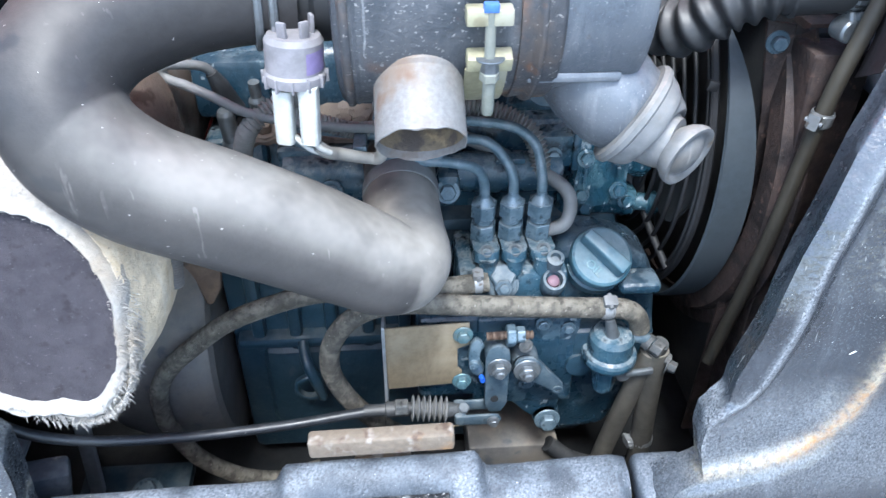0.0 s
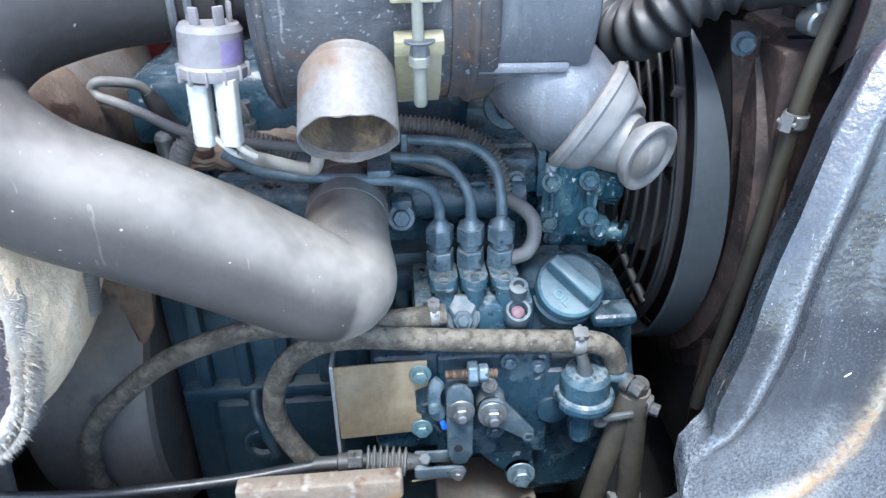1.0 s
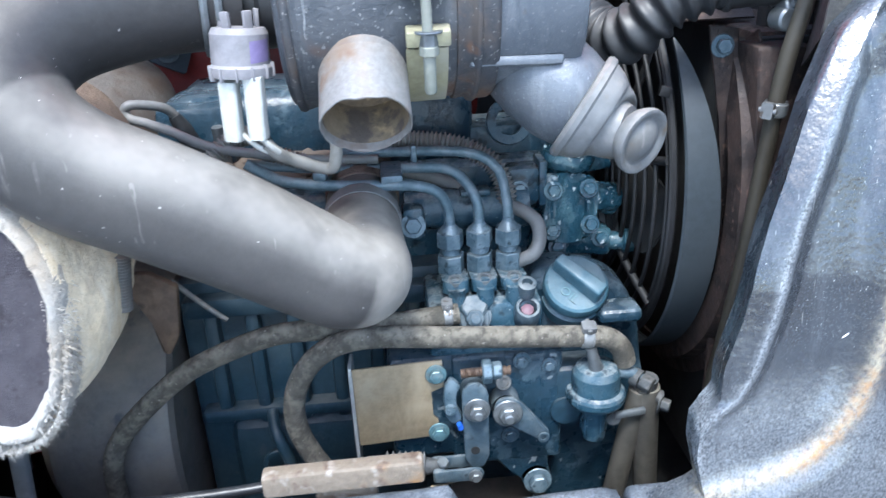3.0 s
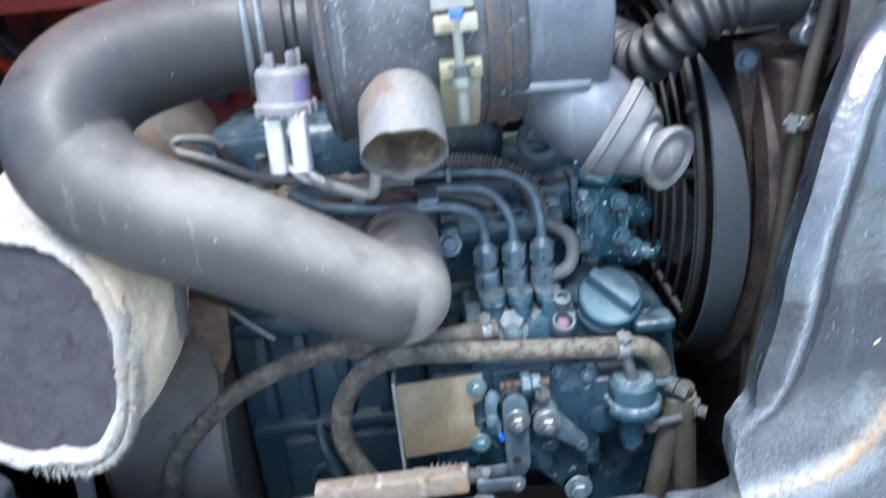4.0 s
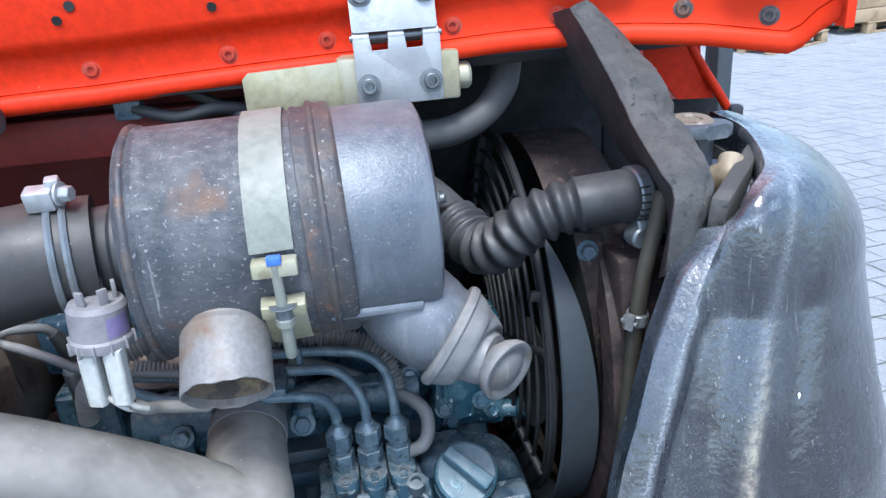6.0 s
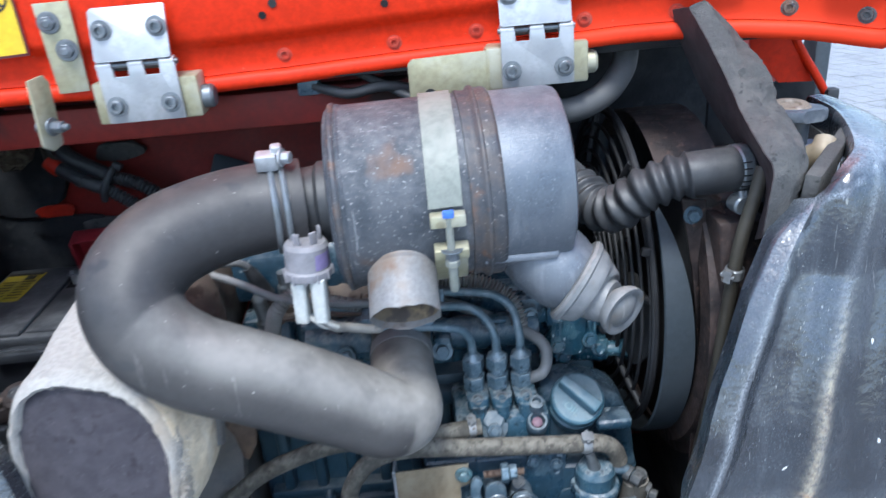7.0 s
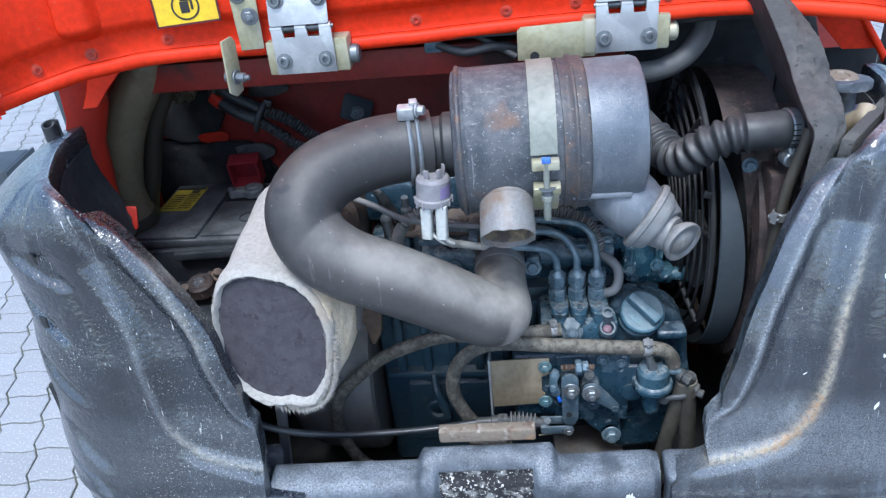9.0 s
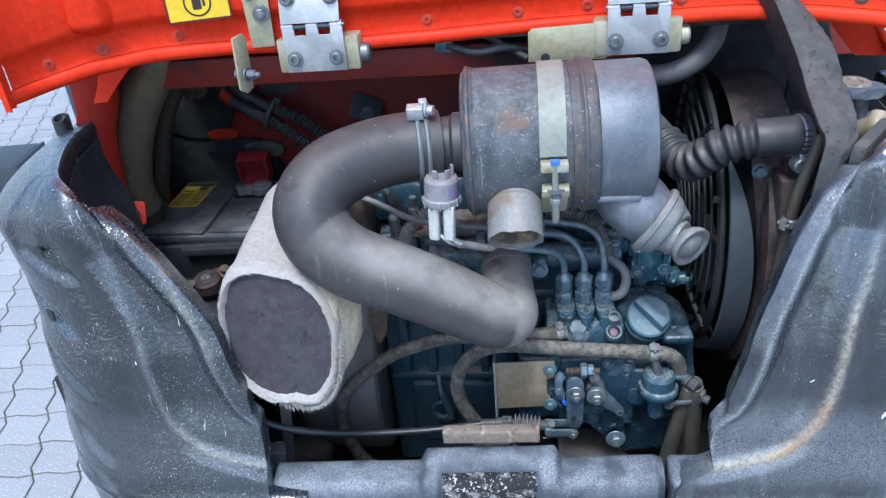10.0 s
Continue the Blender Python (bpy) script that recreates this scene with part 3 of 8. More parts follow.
def crease_z(x):
    """Height of the crease above the rolled lower edge, which sags in the middle."""
    return float(np.interp(x, [-0.63, -0.60, -0.556, -0.489, -0.428, -0.383, -0.226, -0.134, -0.013, 0.10, 0.18, 0.227, 0.282, 0.345, 0.398, 0.441, 0.48], [1.362, 1.3665, 1.374, 1.3785, 1.3765, 1.374, 1.3615, 1.3625, 1.368, 1.373, 1.377, 1.381, 1.3835, 1.383, 1.380, 1.374, 1.368])) + corner_rise(x)


# rolled lip below the crease, rivet band, shallow step, then the panel
lip = [(0.003, 0.0), (-0.0012, -0.0012), (-0.0042, -0.005), (-0.0055, -0.010), (-0.0045, -0.0145), (-0.001, -0.0178), (0.005, -0.0185), (0.013, -0.015)]
xs_hood = hood_xs(XL, XR, 150)
part("lip", sheet([[(x, hood_y(x) + dy, crease_z(x) + dz) for dy, dz in lip] for x in xs_hood], 0.0012), red_paint, hood, "rolled lower edge of the hood", sharp=50)
prof = [(0.003, 0.0), (0.0034, 0.0006), (0.0034, 0.010), (0.003, 0.028), (0.001, 0.033), (-0.005, 0.038), (-0.007, 0.045), (-0.006, 0.10), (0.0, 0.22), (0.02, 0.42), (0.05, 0.59)]
part("panel", sheet([[(x, hood_y(x) + dy, crease_z(x) + dz) for dy, dz in prof] for x in xs_hood], 0.0015), red_paint, hood, sharp=60)
for x in (XL, XR):
    s = 1 if x > XC else -1
    rows = [[(x + s * a, hood_y(x) + b, z) for a, b in ((0, 0.0), (0.004, -0.008), (0.003, -0.018), (-0.006, -0.02))] for z in hood_xs(1.342 if s < 0 else 1.378, 1.97, 6)]
    part("edge_flange", sheet(rows, 0.0015), red_paint, hood)
for x0, w in ((-0.537, 0.026), (0.425, 0.024)):
    rows = []
    for z in [1.394 + 0.003 * k for k in range(16)] + hood_xs(1.445, 1.96, 5):
        row = []
        for i in range(17):
            u = -1 + i / 8
            k = (1 - step(abs(u), 0.55, 1.0)) * step(z - 0.012 * u * u, 1.400, 1.420)
            x = x0 + w * u
            row.append((x, hood_y(x) + float(np.interp(z - crease_z(x), [q[1] for q in prof], [q[0] for q in prof])) + 0.0012 - 0.015 * k, z))
        rows.append(row)
    part("stiffener", sheet(rows, 0.001), red_paint, hood, sharp=60)
for x, z in ((-0.594, 1.381), (-0.538, 1.387), (-0.4505, 1.3905), (-0.1325, 1.377), (-0.0121, 1.3795), (0.078, 1.385), (0.1915, 1.3903), (0.282, 1.3935), (0.3817, 1.394), (0.4416, 1.386)):
    y = hood_y(x) + 0.003
    slope = (hood_y(x + 0.01) - hood_y(x - 0.01)) / 0.02
    nrm = Vector((slope, -1, 0)).normalized()
    b = lathe([(0, 0), (0.0085, 0), (0.0085, 0.0012), (0.0062, 0.0016), (0.0055, 0.0034), (0.003, 0.0036), (0.0028, 0.0015), (0, 0.0012)], (x, y, z), nrm, 20)
    part("rivet", b, red_chip if x not in (0.3817, 0.4416) else canister_rim, hood, "rivet with worn paint")
for x, z, pts in ((-0.1325, 1.377, ((-0.028, -0.012), (-0.014, -0.004), (-0.006, 0.006), (0.004, 0.008), (0.006, -0.002), (-0.004, -0.008), (-0.016, -0.013))),
                  (0.3817, 1.394, ((-0.013, -0.002), (-0.006, 0.007), (0.010, 0.007), (0.011, -0.003), (0.002, -0.010), (-0.008, -0.008))),
                  (0.4416, 1.386, ((-0.009, -0.005), (-0.005, 0.008), (0.008, 0.008), (0.009, -0.004), (0.0, -0.010))),
                  (0.1915, 1.3903, ((-0.007, -0.007), (-0.004, 0.005), (0.005, 0.008), (0.009, 0.001), (0.001, -0.009))),
                  (-0.594, 1.381, ((-0.010, -0.013), (-0.010, 0.006), (0.006, 0.009), (0.010, -0.006))),
                  (-0.538, 1.387, ((-0.019, -0.012), (-0.008, 0.006), (0.004, 0.010), (0.010, 0.002), (0.008, -0.006)))):
    y = hood_y(x) + 0.0026
    ang = math.degrees(math.atan((hood_y(x + 0.01) - hood_y(x - 0.01)) / 0.02))
    part("chipped_patch", prism(pts, 0.0008, pose(x, y, z, 90, 0, ang), 0), chip_grey if x > -0.2 else red_chip, hood, "patch of chipped paint and old glue")
for x in (-0.135, 0.002):
    b = lathe([(0, 0), (0.0045, 0), (0.0045, 0.0006), (0, 0.0006)], (x, hood_y(x) - 0.0092, 1.432), (0, -1, 0), 16)
    part("hole", b, bay_dark, hood, "small round hole")


def decal(parent, x, z, w, h, mat, label, name="sticker", lift=0.0115):
    """A sticker that follows the hood's panel; returns the turn that lays flat shapes on it."""
    ang = math.degrees(math.atan((hood_y(x + 0.01) - hood_y(x - 0.01)) / 0.02))
    m = pose(x, hood_y(x) - lift, z, 90, 0, ang)
    ob = part(name, prism(rounded(w, h, 0.003), 0.0006, m, 0), mat, parent, label)
    return ob, m


lab, m = decal(hood, -0.415, 1.453, 0.080, 0.092, label_yellow, "yellow warning sticker with three black pictograms")
edge = bmesh.new()
for sx, sy, w, h in ((0, 0.0448, 0.080, 0.0026), (0, -0.0448, 0.080, 0.0026), (0.0388, 0, 0.0026, 0.092), (-0.0388, 0, 0.0026, 0.092)):
    prism(rounded(w, h, 0.0006), 0.0004, m @ pose(sx, sy, 0.0007), 0, edge)
part("border", edge, material("border_maroon", (0.09, 0.012, 0.012), rough=(0.4, 0.5), bump=0.02), lab, "dark maroon border")
for cx, cy in ((-0.019, 0.013), (0.018, 0.013), (0.000, -0.023)):
    b = bmesh.new()
    ring(m @ Vector((cx, cy, 0.0003)), m.to_3x3() @ Vector((0, 0, 1)), 0.0150, 0.0172, 0.0006, 28, b)
    if cy > 0:
        prism(rounded(0.003, 0.030, 0.001), 0.0006, m @ pose(cx, cy, 0.0007, 0, 0, 45), 0, b)
        prism(rounded(0.012, 0.010, 0.003), 0.0006, m @ pose(cx, cy - 0.001, 0.0007), 0, b)
    else:
        prism(rounded(0.011, 0.014, 0.001), 0.0006, m @ pose(cx - 0.001, cy - 0.001, 0.0007), 0, b)
        prism(rounded(0.003, 0.012, 0.001), 0.0006, m @ pose(cx + 0.008, cy + 0.001, 0.0007), 0, b)
        prism(rounded(0.014, 0.003, 0.001), 0.0006, m @ pose(cx + 0.002, cy + 0.008, 0.0007), 0, b)
    part("pictogram", b, ink, lab)
white, m = decal(hood, 0.305, 1.432, 0.075, 0.030, paint_white, "white sticker with a row of grey marks")
b = bmesh.new()
for k in range(7):
    prism(rounded(0.006, 0.008, 0.001), 0.0004, m @ pose(-0.03 + 0.01 * k, -0.006, 0.0006), 0, b)
part("print_bars", b, bolt_steel, white)


for x, y, z in ((-0.147, 0.7238, 1.4212), (-0.018, 0.7245, 1.4222)):
    part("drain_hole", lathe([(0, 0), (0.0042, 0), (0.0042, 0.0008), (0, 0.0008)], (x, y, z), (0, -0.95, -0.32), 18), bay_dark, hood, "small dark hole")


def hinge(x, w, bracket):
    q, a, t = w / 5.0, -w / 2, 0.0365
    low = [(a, -0.0215), (w / 2, -0.0215), (w / 2, t), (a + 4 * q, t), (a + 4 * q, t - 0.011), (a + 3 * q, t - 0.011), (a + 3 * q, t), (a + 2 * q, t), (a + 2 * q, t - 0.011), (a + q, t - 0.011), (a + q, t), (a, t)]
    h = part("hinge", prism(low, 0.003, pose(x, 0.690, 1.3505, 90, 0, 0), 0.0006), zinc, hood, "zinc-plated butt hinge with socket screws")
    y1 = hood_y(x) - 0.0155
    lean = math.degrees(math.atan2(0.052, y1 - 0.6895))
    part("upper_leaf", prism(rounded(w * 0.97, 0.054, 0.002), 0.003, pose(x - 0.001, (y1 + 0.6895) / 2, 1.4185, lean, 0, 0), 0.0006), zinc, h)
    seg = w / 5.0
    for k in range(5):
        b = lathe([(0, 0), (0.0058, 0), (0.0064, 0.0006), (0.0064, seg - 0.0012), (0.0058, seg - 0.0008), (0, seg - 0.0008)], (x - w / 2 + k * seg, 0.695 + 0.004 * (k % 2), 1.3875), (1, 0, 0), 20)
        # Odd knuckles are not rusty: dark colour stands for the shaded gaps.
        part("knuckle", b, rust_plate if k % 2 else zinc, h)
    part("pin", lathe([(0, 0), (0.003, 0), (0.003, w + 0.004), (0, w + 0.004)], (x - w / 2 - 0.002, 0.695, 1.3875), (1, 0, 0), 12), bolt_steel, h)
    for dx in (-0.028, 0.028):
        for z, y in ((1.3468, 0.6885), (1.4232, y1 - 0.0025 - (y1 - 0.6895) * 0.42)):
            b = lathe([(0, 0), (0.0105, 0), (0.0105, 0.0012), (0.0072, 0.0014), (0.0070, 0.0065), (0.0062, 0.0072), (0.0040, 0.0072), (0.0036, 0.003), (0, 0.003)], (x + dx, y, z), (0, -1, 0.05), 24)
            part("socket_screw", b, bolt_steel, h)
    box_ = box((x + 0.002, 0.712, 1.349), (w + 0.03, 0.034, 0.044), bevel=0.003)
    part("mounting_bracket", box_, zinc_yellow, h, "yellow-passivated hinge bracket")
    b = lathe([(0, 0), (0.011, 0), (0.0125, 0.003), (0.0125, 0.012), (0.010, 0.015), (0, 0.015)], (x + w / 2 + 0.014, 0.712, 1.345), (1, 0, 0), 20)
    part("bush", b, bolt_steel if bracket else zinc_yellow, h)
    return h


hinge(-0.278, 0.080, True)
hinge(0.1375, 0.077, False)
hs = thing("hood_stop_plate", "flat yellow-passivated steel stop plate with a hole", "bracket", (0.05, 0.70, 1.323))
part("plate", prism([(-0.05, -0.022), (0.05, -0.022), (0.05, 0.024), (-0.045, 0.021), (-0.05, 0.016)], 0.005, pose(0.05, 0.700, 1.345, 90, 0, 0), 0.0008), zinc_yellow, hs)
part("hole", lathe([(0, 0), (0.006, 0), (0.006, 0.0006), (0, 0.0006)], (0.022, 0.6972, 1.328), (0, -1, 0), 18), bay_dark, hs)
part("side_block", box((0.094, 0.706, 1.348), (0.022, 0.02, 0.046), bevel=0.003), zinc_yellow, hs)

sb = thing("stay_bracket", "yellow-passivated stay bracket bolted to the hood", "bracket", (-0.352, 0.69, 1.33))
part("upper_plate", prism([(-0.014, -0.04), (0.016, -0.04), (0.018, 0.05), (-0.016, 0.05)], 0.003, pose(-0.347, hood_y(-0.347) - 0.012, 1.405, 90, 0, 8), 0.0008), zinc_yellow, sb)
part("lower_tab", prism([(-0.016, -0.032), (-0.004, -0.040), (0.010, -0.036), (0.014, 0.028), (0.008, 0.036), (-0.012, 0.034)], 0.0035, pose(-0.369, 0.664, 1.353, 90, 0, 68), 0.0012), zinc_yellow, sb)
for z in (1.408, 1.436):
    part("bolt", bolt((-0.347 + (0.006 if z < 1.42 else -0.005), hood_y(-0.347) - 0.014, z), (0.1, -1, 0), 0.0075, 0.006, stud=0.004), bolt_steel, sb)
b = bolt((-0.366, 0.662, 1.338), (0.95, -0.3, 0), 0.0065, 0.012, stud=0.008)
lathe([(0, 0), (0.0065, 0), (0.0065, 0.007), (0, 0.007)], (-0.374, 0.664, 1.338), (-0.95, 0.3, 0), 16, b)
part("bolt", b, bolt_steel, sb)

# walls of the engine bay
fw = bmesh.new()
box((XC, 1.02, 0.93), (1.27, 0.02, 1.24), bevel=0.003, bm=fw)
solid("wall_firewall", fw, red_shaded, "red sheet metal firewall, darkened in colour for the bay's shade, sooty in places", "firewall", (XC, 1.02, 0.31), "structure")
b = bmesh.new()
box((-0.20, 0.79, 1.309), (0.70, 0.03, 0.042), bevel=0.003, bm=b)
solid("cross_beam", b, red_shaded, "red cross beam under the hood hinges, darkened in colour for the shade there", "beam", (-0.20, 0.79, 1.288))
# Unseen sheet, added so that no sky light leaks in behind the hood.
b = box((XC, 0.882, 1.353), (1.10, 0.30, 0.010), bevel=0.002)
solid("bay_cover", b, bay_dark, "unseen dark sheet added above the engine bay to block sky light", "cover", (XC, 0.89, 1.339), "structure")
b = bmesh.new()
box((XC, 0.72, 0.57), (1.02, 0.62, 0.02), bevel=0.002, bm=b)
solid("floor_bay", b, bay_dark, "dark floor plate of the engine bay", "floor", (XC, 0.72, 0.56), "structure")
# unseen cab body and frame, added beyond the bay as a light block
cab = thing("excavator_cab", "unseen dark cab body added beyond the engine bay", "excavator cab", (XC, 1.6, 0.4))
part("house", box((XC, 1.62, 0.95), (0.98, 1.12, 1.0), bevel=0.03), red_shaded, cab)
part("cab_shell", box((XC, 1.70, 1.95), (0.92, 0.95, 1.0), bevel=0.05), plastic_black, cab)
for x in (0.748, -0.976):
    part("post", box((x, 1.26, 0.90), (0.03, 0.05, 1.3), bevel=0.006), shroud_grey, cab, "grey upright post")
part("undercarriage", box((XC, 1.3, 0.27), (1.1, 1.6, 0.34), bevel=0.05), bay_dark, cab)

# side panels
rows = []
for k in range(15):
    z = 1.352 - 0.80 * k / 14
    lean = 0.008 * step(z, 1.22, 1.12) - 0.030 * step(z, 1.22, 1.32)
    rows.append([(x - lean, y, z) for x, y in ((-0.645, 0.668), (-0.638, 0.672), (-0.629, 0.681), (-0.617, 0.698), (-0.612, 0.714), (-0.616, 0.732), (-0.634, 0.750), (-0.672, 0.78), (-0.688, 0.86), (-0.688, 1.01))])
sp = thing("side_panel", "orange-red side panel with a folded flange and a lug", "side panel", (-0.61, 0.70, 0.95))
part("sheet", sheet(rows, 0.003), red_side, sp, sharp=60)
part("flange", sheet([[(-0.620, 0.682, 1.302), (-0.600, 0.684, 1.302), (-0.581, 0.688, 1.302)], [(-0.612, 0.690, 1.318), (-0.590, 0.692, 1.320), (-0.565, 0.696, 1.322)], [(-0.602, 0.700, 1.345), (-0.575, 0.700, 1.346), (-0.540, 0.700, 1.346)]], 0.003), red_paint, sp)
part("lug", prism(rounded(0.055, 0.035, 0.004), 0.004, pose(-0.602, 0.682, 1.132, 72, 6, 6), 0.001), red_side, sp)
part("lug_nut", bolt((-0.596, 0.678, 1.130), (0.1, -1, 0.3), 0.010, 0.008), bay_dark, sp)
curl = []
for z in (1.262, 1.280, 1.292, 1.296):
    curl.append([(-0.634 + 0.013 * math.cos(radians(a)) * (1 - 0.0012 * (a - 40)), 0.648 + 0.013 * math.sin(radians(a)) * (1 - 0.0012 * (a - 40)), z + 0.003 * math.sin(radians(a))) for a in range(40, 420, 20)])
part("rubber_stop", sheet(curl, 0.003), rubber_black, sp, "curled black rubber seal end")
b = sheet([[(0.395, 0.77, 1.36), (0.46, 0.772, 1.36)], [(0.406, 0.78, 1.327), (0.467, 0.778, 1.316)], [(0.442, 0.777, 1.286), (0.488, 0.785, 1.282)]], 0.003)
sp2 = thing("side_panel", "orange-red side sheet beside the radiator, with a dark edge trim", "side panel", (0.42, 0.80, 1.25))
part("sheet", b, red_paint, sp2)
# Added sheet: its near-black colour stands in for the shaded inside.
part("inner_sheet", box((0.435, 0.802, 1.13), (0.135, 0.008, 0.30), bevel=0.002), bay_dark, sp2, "near-black sheet added for the dark inside below the red flap")
part("edge_trim", tube([(0.440, 0.772, 1.36), (0.469, 0.775, 1.317), (0.488, 0.772, 1.288), (0.500, 0.770, 1.268)], 0.005, 8, 5), red_paint, sp2)
part("rubber_stop", box((0.504, 0.766, 1.268), (0.016, 0.014, 0.016), bevel=0.004), rubber_black, sp2)


# ---- counterweight ----
def inner_x(z):
    """Half width of the opening at a height."""
    return float(np.interp(z, [0.30, 0.868, 0.880, 0.893, 0.925, 0.948, 0.960, 0.972, 0.993, 1.035, 1.071, 1.104, 1.18, 1.235, 1.262, 1.275, 1.285], [0.235, 0.235, 0.245, 0.281, 0.275, 0.276, 0.285, 0.299, 0.309, 0.321, 0.328, 0.338, 0.368, 0.397, 0.414, 0.440, 0.478]))


def rear_y(z):
    return float(np.interp(z, [0.30, 0.80, 0.88, 0.93, 1.0, 1.06, 1.13, 1.20, 1.262, 1.285], [0.37, 0.388, 0.398, 0.408, 0.410, 0.414, 0.432, 0.456, 0.484, 0.51]))


RIDGE = [(0.270, 0.893), (0.288, 0.899), (0.343, 0.914), (0.371, 0.930), (0.391, 0.957), (0.401, 0.987), (0.406, 1.023), (0.409, 1.060), (0.414, 1.101), (0.424, 1.14), (0.438, 1.20), (0.455, 1.26), (0.47, 1.29)]
RIDGE_LINE = np.array([p[:2] for p in smooth_path([(x, z, 0) for x, z in RIDGE], 8)])


def ridge_x(z):
    return float(np.interp(z, RIDGE_LINE[:, 1], RIDGE_LINE[:, 0]))


def ridge_far(x, z):
    """Distance from the ridge line."""
    return float(np.hypot(RIDGE_LINE[:, 0] - x, RIDGE_LINE[:, 1] - z).min())


def shell_point(s, z):
    """A place on the outside of one half, by the way s round it from the opening (metres) at a height z, with x as distance from the middle."""
    xi, yr = inner_x(z), rear_y(z)
    half = 0.612 - 0.06 * step(z, 0.95, 0.5) - 0.022 * step(z, 0.98, 1.16)
    rc = 0.16
    flat = max(0.0, half - rc - xi)
    yy = yr
    if s <= flat:
        x, y, nx, ny = xi + s, yy, 0.0, -1.0
    elif s <= flat + rc * math.pi / 2:
        a = (s - flat) / rc
        x0 = max(xi, half - rc)
        rr = half - x0
        x, y, nx, ny = x0 + rr * math.sin(a), yy + rc * (1 - math.cos(a)), math.sin(a), -math.cos(a)
    else:
        x, y, nx, ny = half - 0.03 * (s - flat - rc * math.pi / 2), yy + rc + (s - flat - rc * math.pi / 2), 1.0, 0.0
    return x, min(y, 0.70), nx, ny


SCOOPS = [(0.129, 1.192), (0.192, 1.116), (0.216, 1.028), (0.240, 0.928), (0.262, 0.862)]


def shell_relief(x, y, z, side, s=0.0):
    """How far the casting stands out: the sunk panel, the ridge round it, the shelf below and the scoops in the side."""
    d = 0.0
    e = x - inner_x(z)
    far, inside = ridge_far(x, z), x < ridge_x(z) and z > 0.895
    if inside:
        d -= 0.015 * step(e, 0.003, 0.024) * step(far, 0.002, 0.026) * step(z, 0.925, 1.0) * (1 - step(z, 1.19, 1.255))
        d -= 0.003 * step(far, 0.0, 0.012) * (1 - step(z, 0.93, 1.0))
    else:
        d += 0.008 * step(far, 0.0, 0.018) * (1 - step(z, 0.90, 0.99))
        d -= 0.004 * math.exp(-(((far - 0.030) / 0.012) ** 2)) * step(z, 0.97, 1.03)
    d -= 0.003 * math.exp(-(((e - 0.008) / 0.0035) ** 2)) * step(z, 0.95, 0.98) * (1 - step(z, 1.22, 1.25)) * (1.0 if side < 0 else 0.3)
    d += 0.0025 * math.exp(-((far / 0.005) ** 2)) * step(z, 0.89, 0.90) * (1 - step(z, 1.12, 1.25))
    d += 0.004 * math.exp(-(((z - 0.852) / 0.010) ** 2))
    if side < 0:
        for sd, zd in SCOOPS:
            a, c = s - sd, z - zd
            u, v = -0.77 * a - 0.64 * c, 0.64 * a - 0.77 * c
            q = (u / 0.052) ** 2 + (v / 0.019) ** 2
            d -= 0.008 * (1 - step(q, 0.15, 1.0))
    return d


RIM = smooth_path([(0.414, 0.482, 1.262), (0.426, 0.478, 1.277), (0.442, 0.486, 1.287), (0.465, 0.513, 1.290), (0.490, 0.566, 1.290), (0.511, 0.631, 1.290), (0.518, 0.700, 1.288)], 12)
RIM_AT = np.concatenate(([0.0], np.cumsum([(b - a).length for a, b in zip(RIM, RIM[1:])])))
RIM_AT = RIM_AT / RIM_AT[-1]
Z_TOP = 1.195  # where the shoulder begins to turn in


def rim_point(u):
    return Vector([float(np.interp(u, RIM_AT, [q[k] for q in RIM])) for k in range(3)])


def shoulder(s, a):
    """A place on the domed shoulder between the upright wall and the rim; a runs from 0 to 90 degrees."""
    x, y, nx, ny = shell_point(max(s, 0.0), Z_TOP)
    r = rim_point(min(1.0, max(s, 0.0) / 0.41))
    w = 1 - step(s, 0.0, 0.05)
    k = (1 - w) * (1 - math.cos(a)) + w * math.sin(a)
    return x + (r.x - x) * k, y + (r.y - y) * k, Z_TOP + (r.z - Z_TOP) * math.sin(a), nx, ny


def settle_left(x, y, z):
    """The half on the muffler's side stands a little wider and lower at its top."""
    k = step(z, 1.08, 1.25)
    wide = 0.014 * step(z, 0.98, 1.16) * (1 - step(z, 1.22, 1.28)) * step(XC - x, 0.42, 0.56)
    return x - 0.026 * k - wide, y - 0.024 * k, z - 0.008 * step(z, 1.2, 1.28)


S_CAST = [-0.045, -0.032, -0.024, -0.0185, -0.016, -0.012, -0.008, -0.004, -0.0015] + hood_xs(0, 0.20, 52)[:-1] + hood_xs(0.20, 0.45, 46)[:-1] + hood_xs(0.45, 0.95, 26)


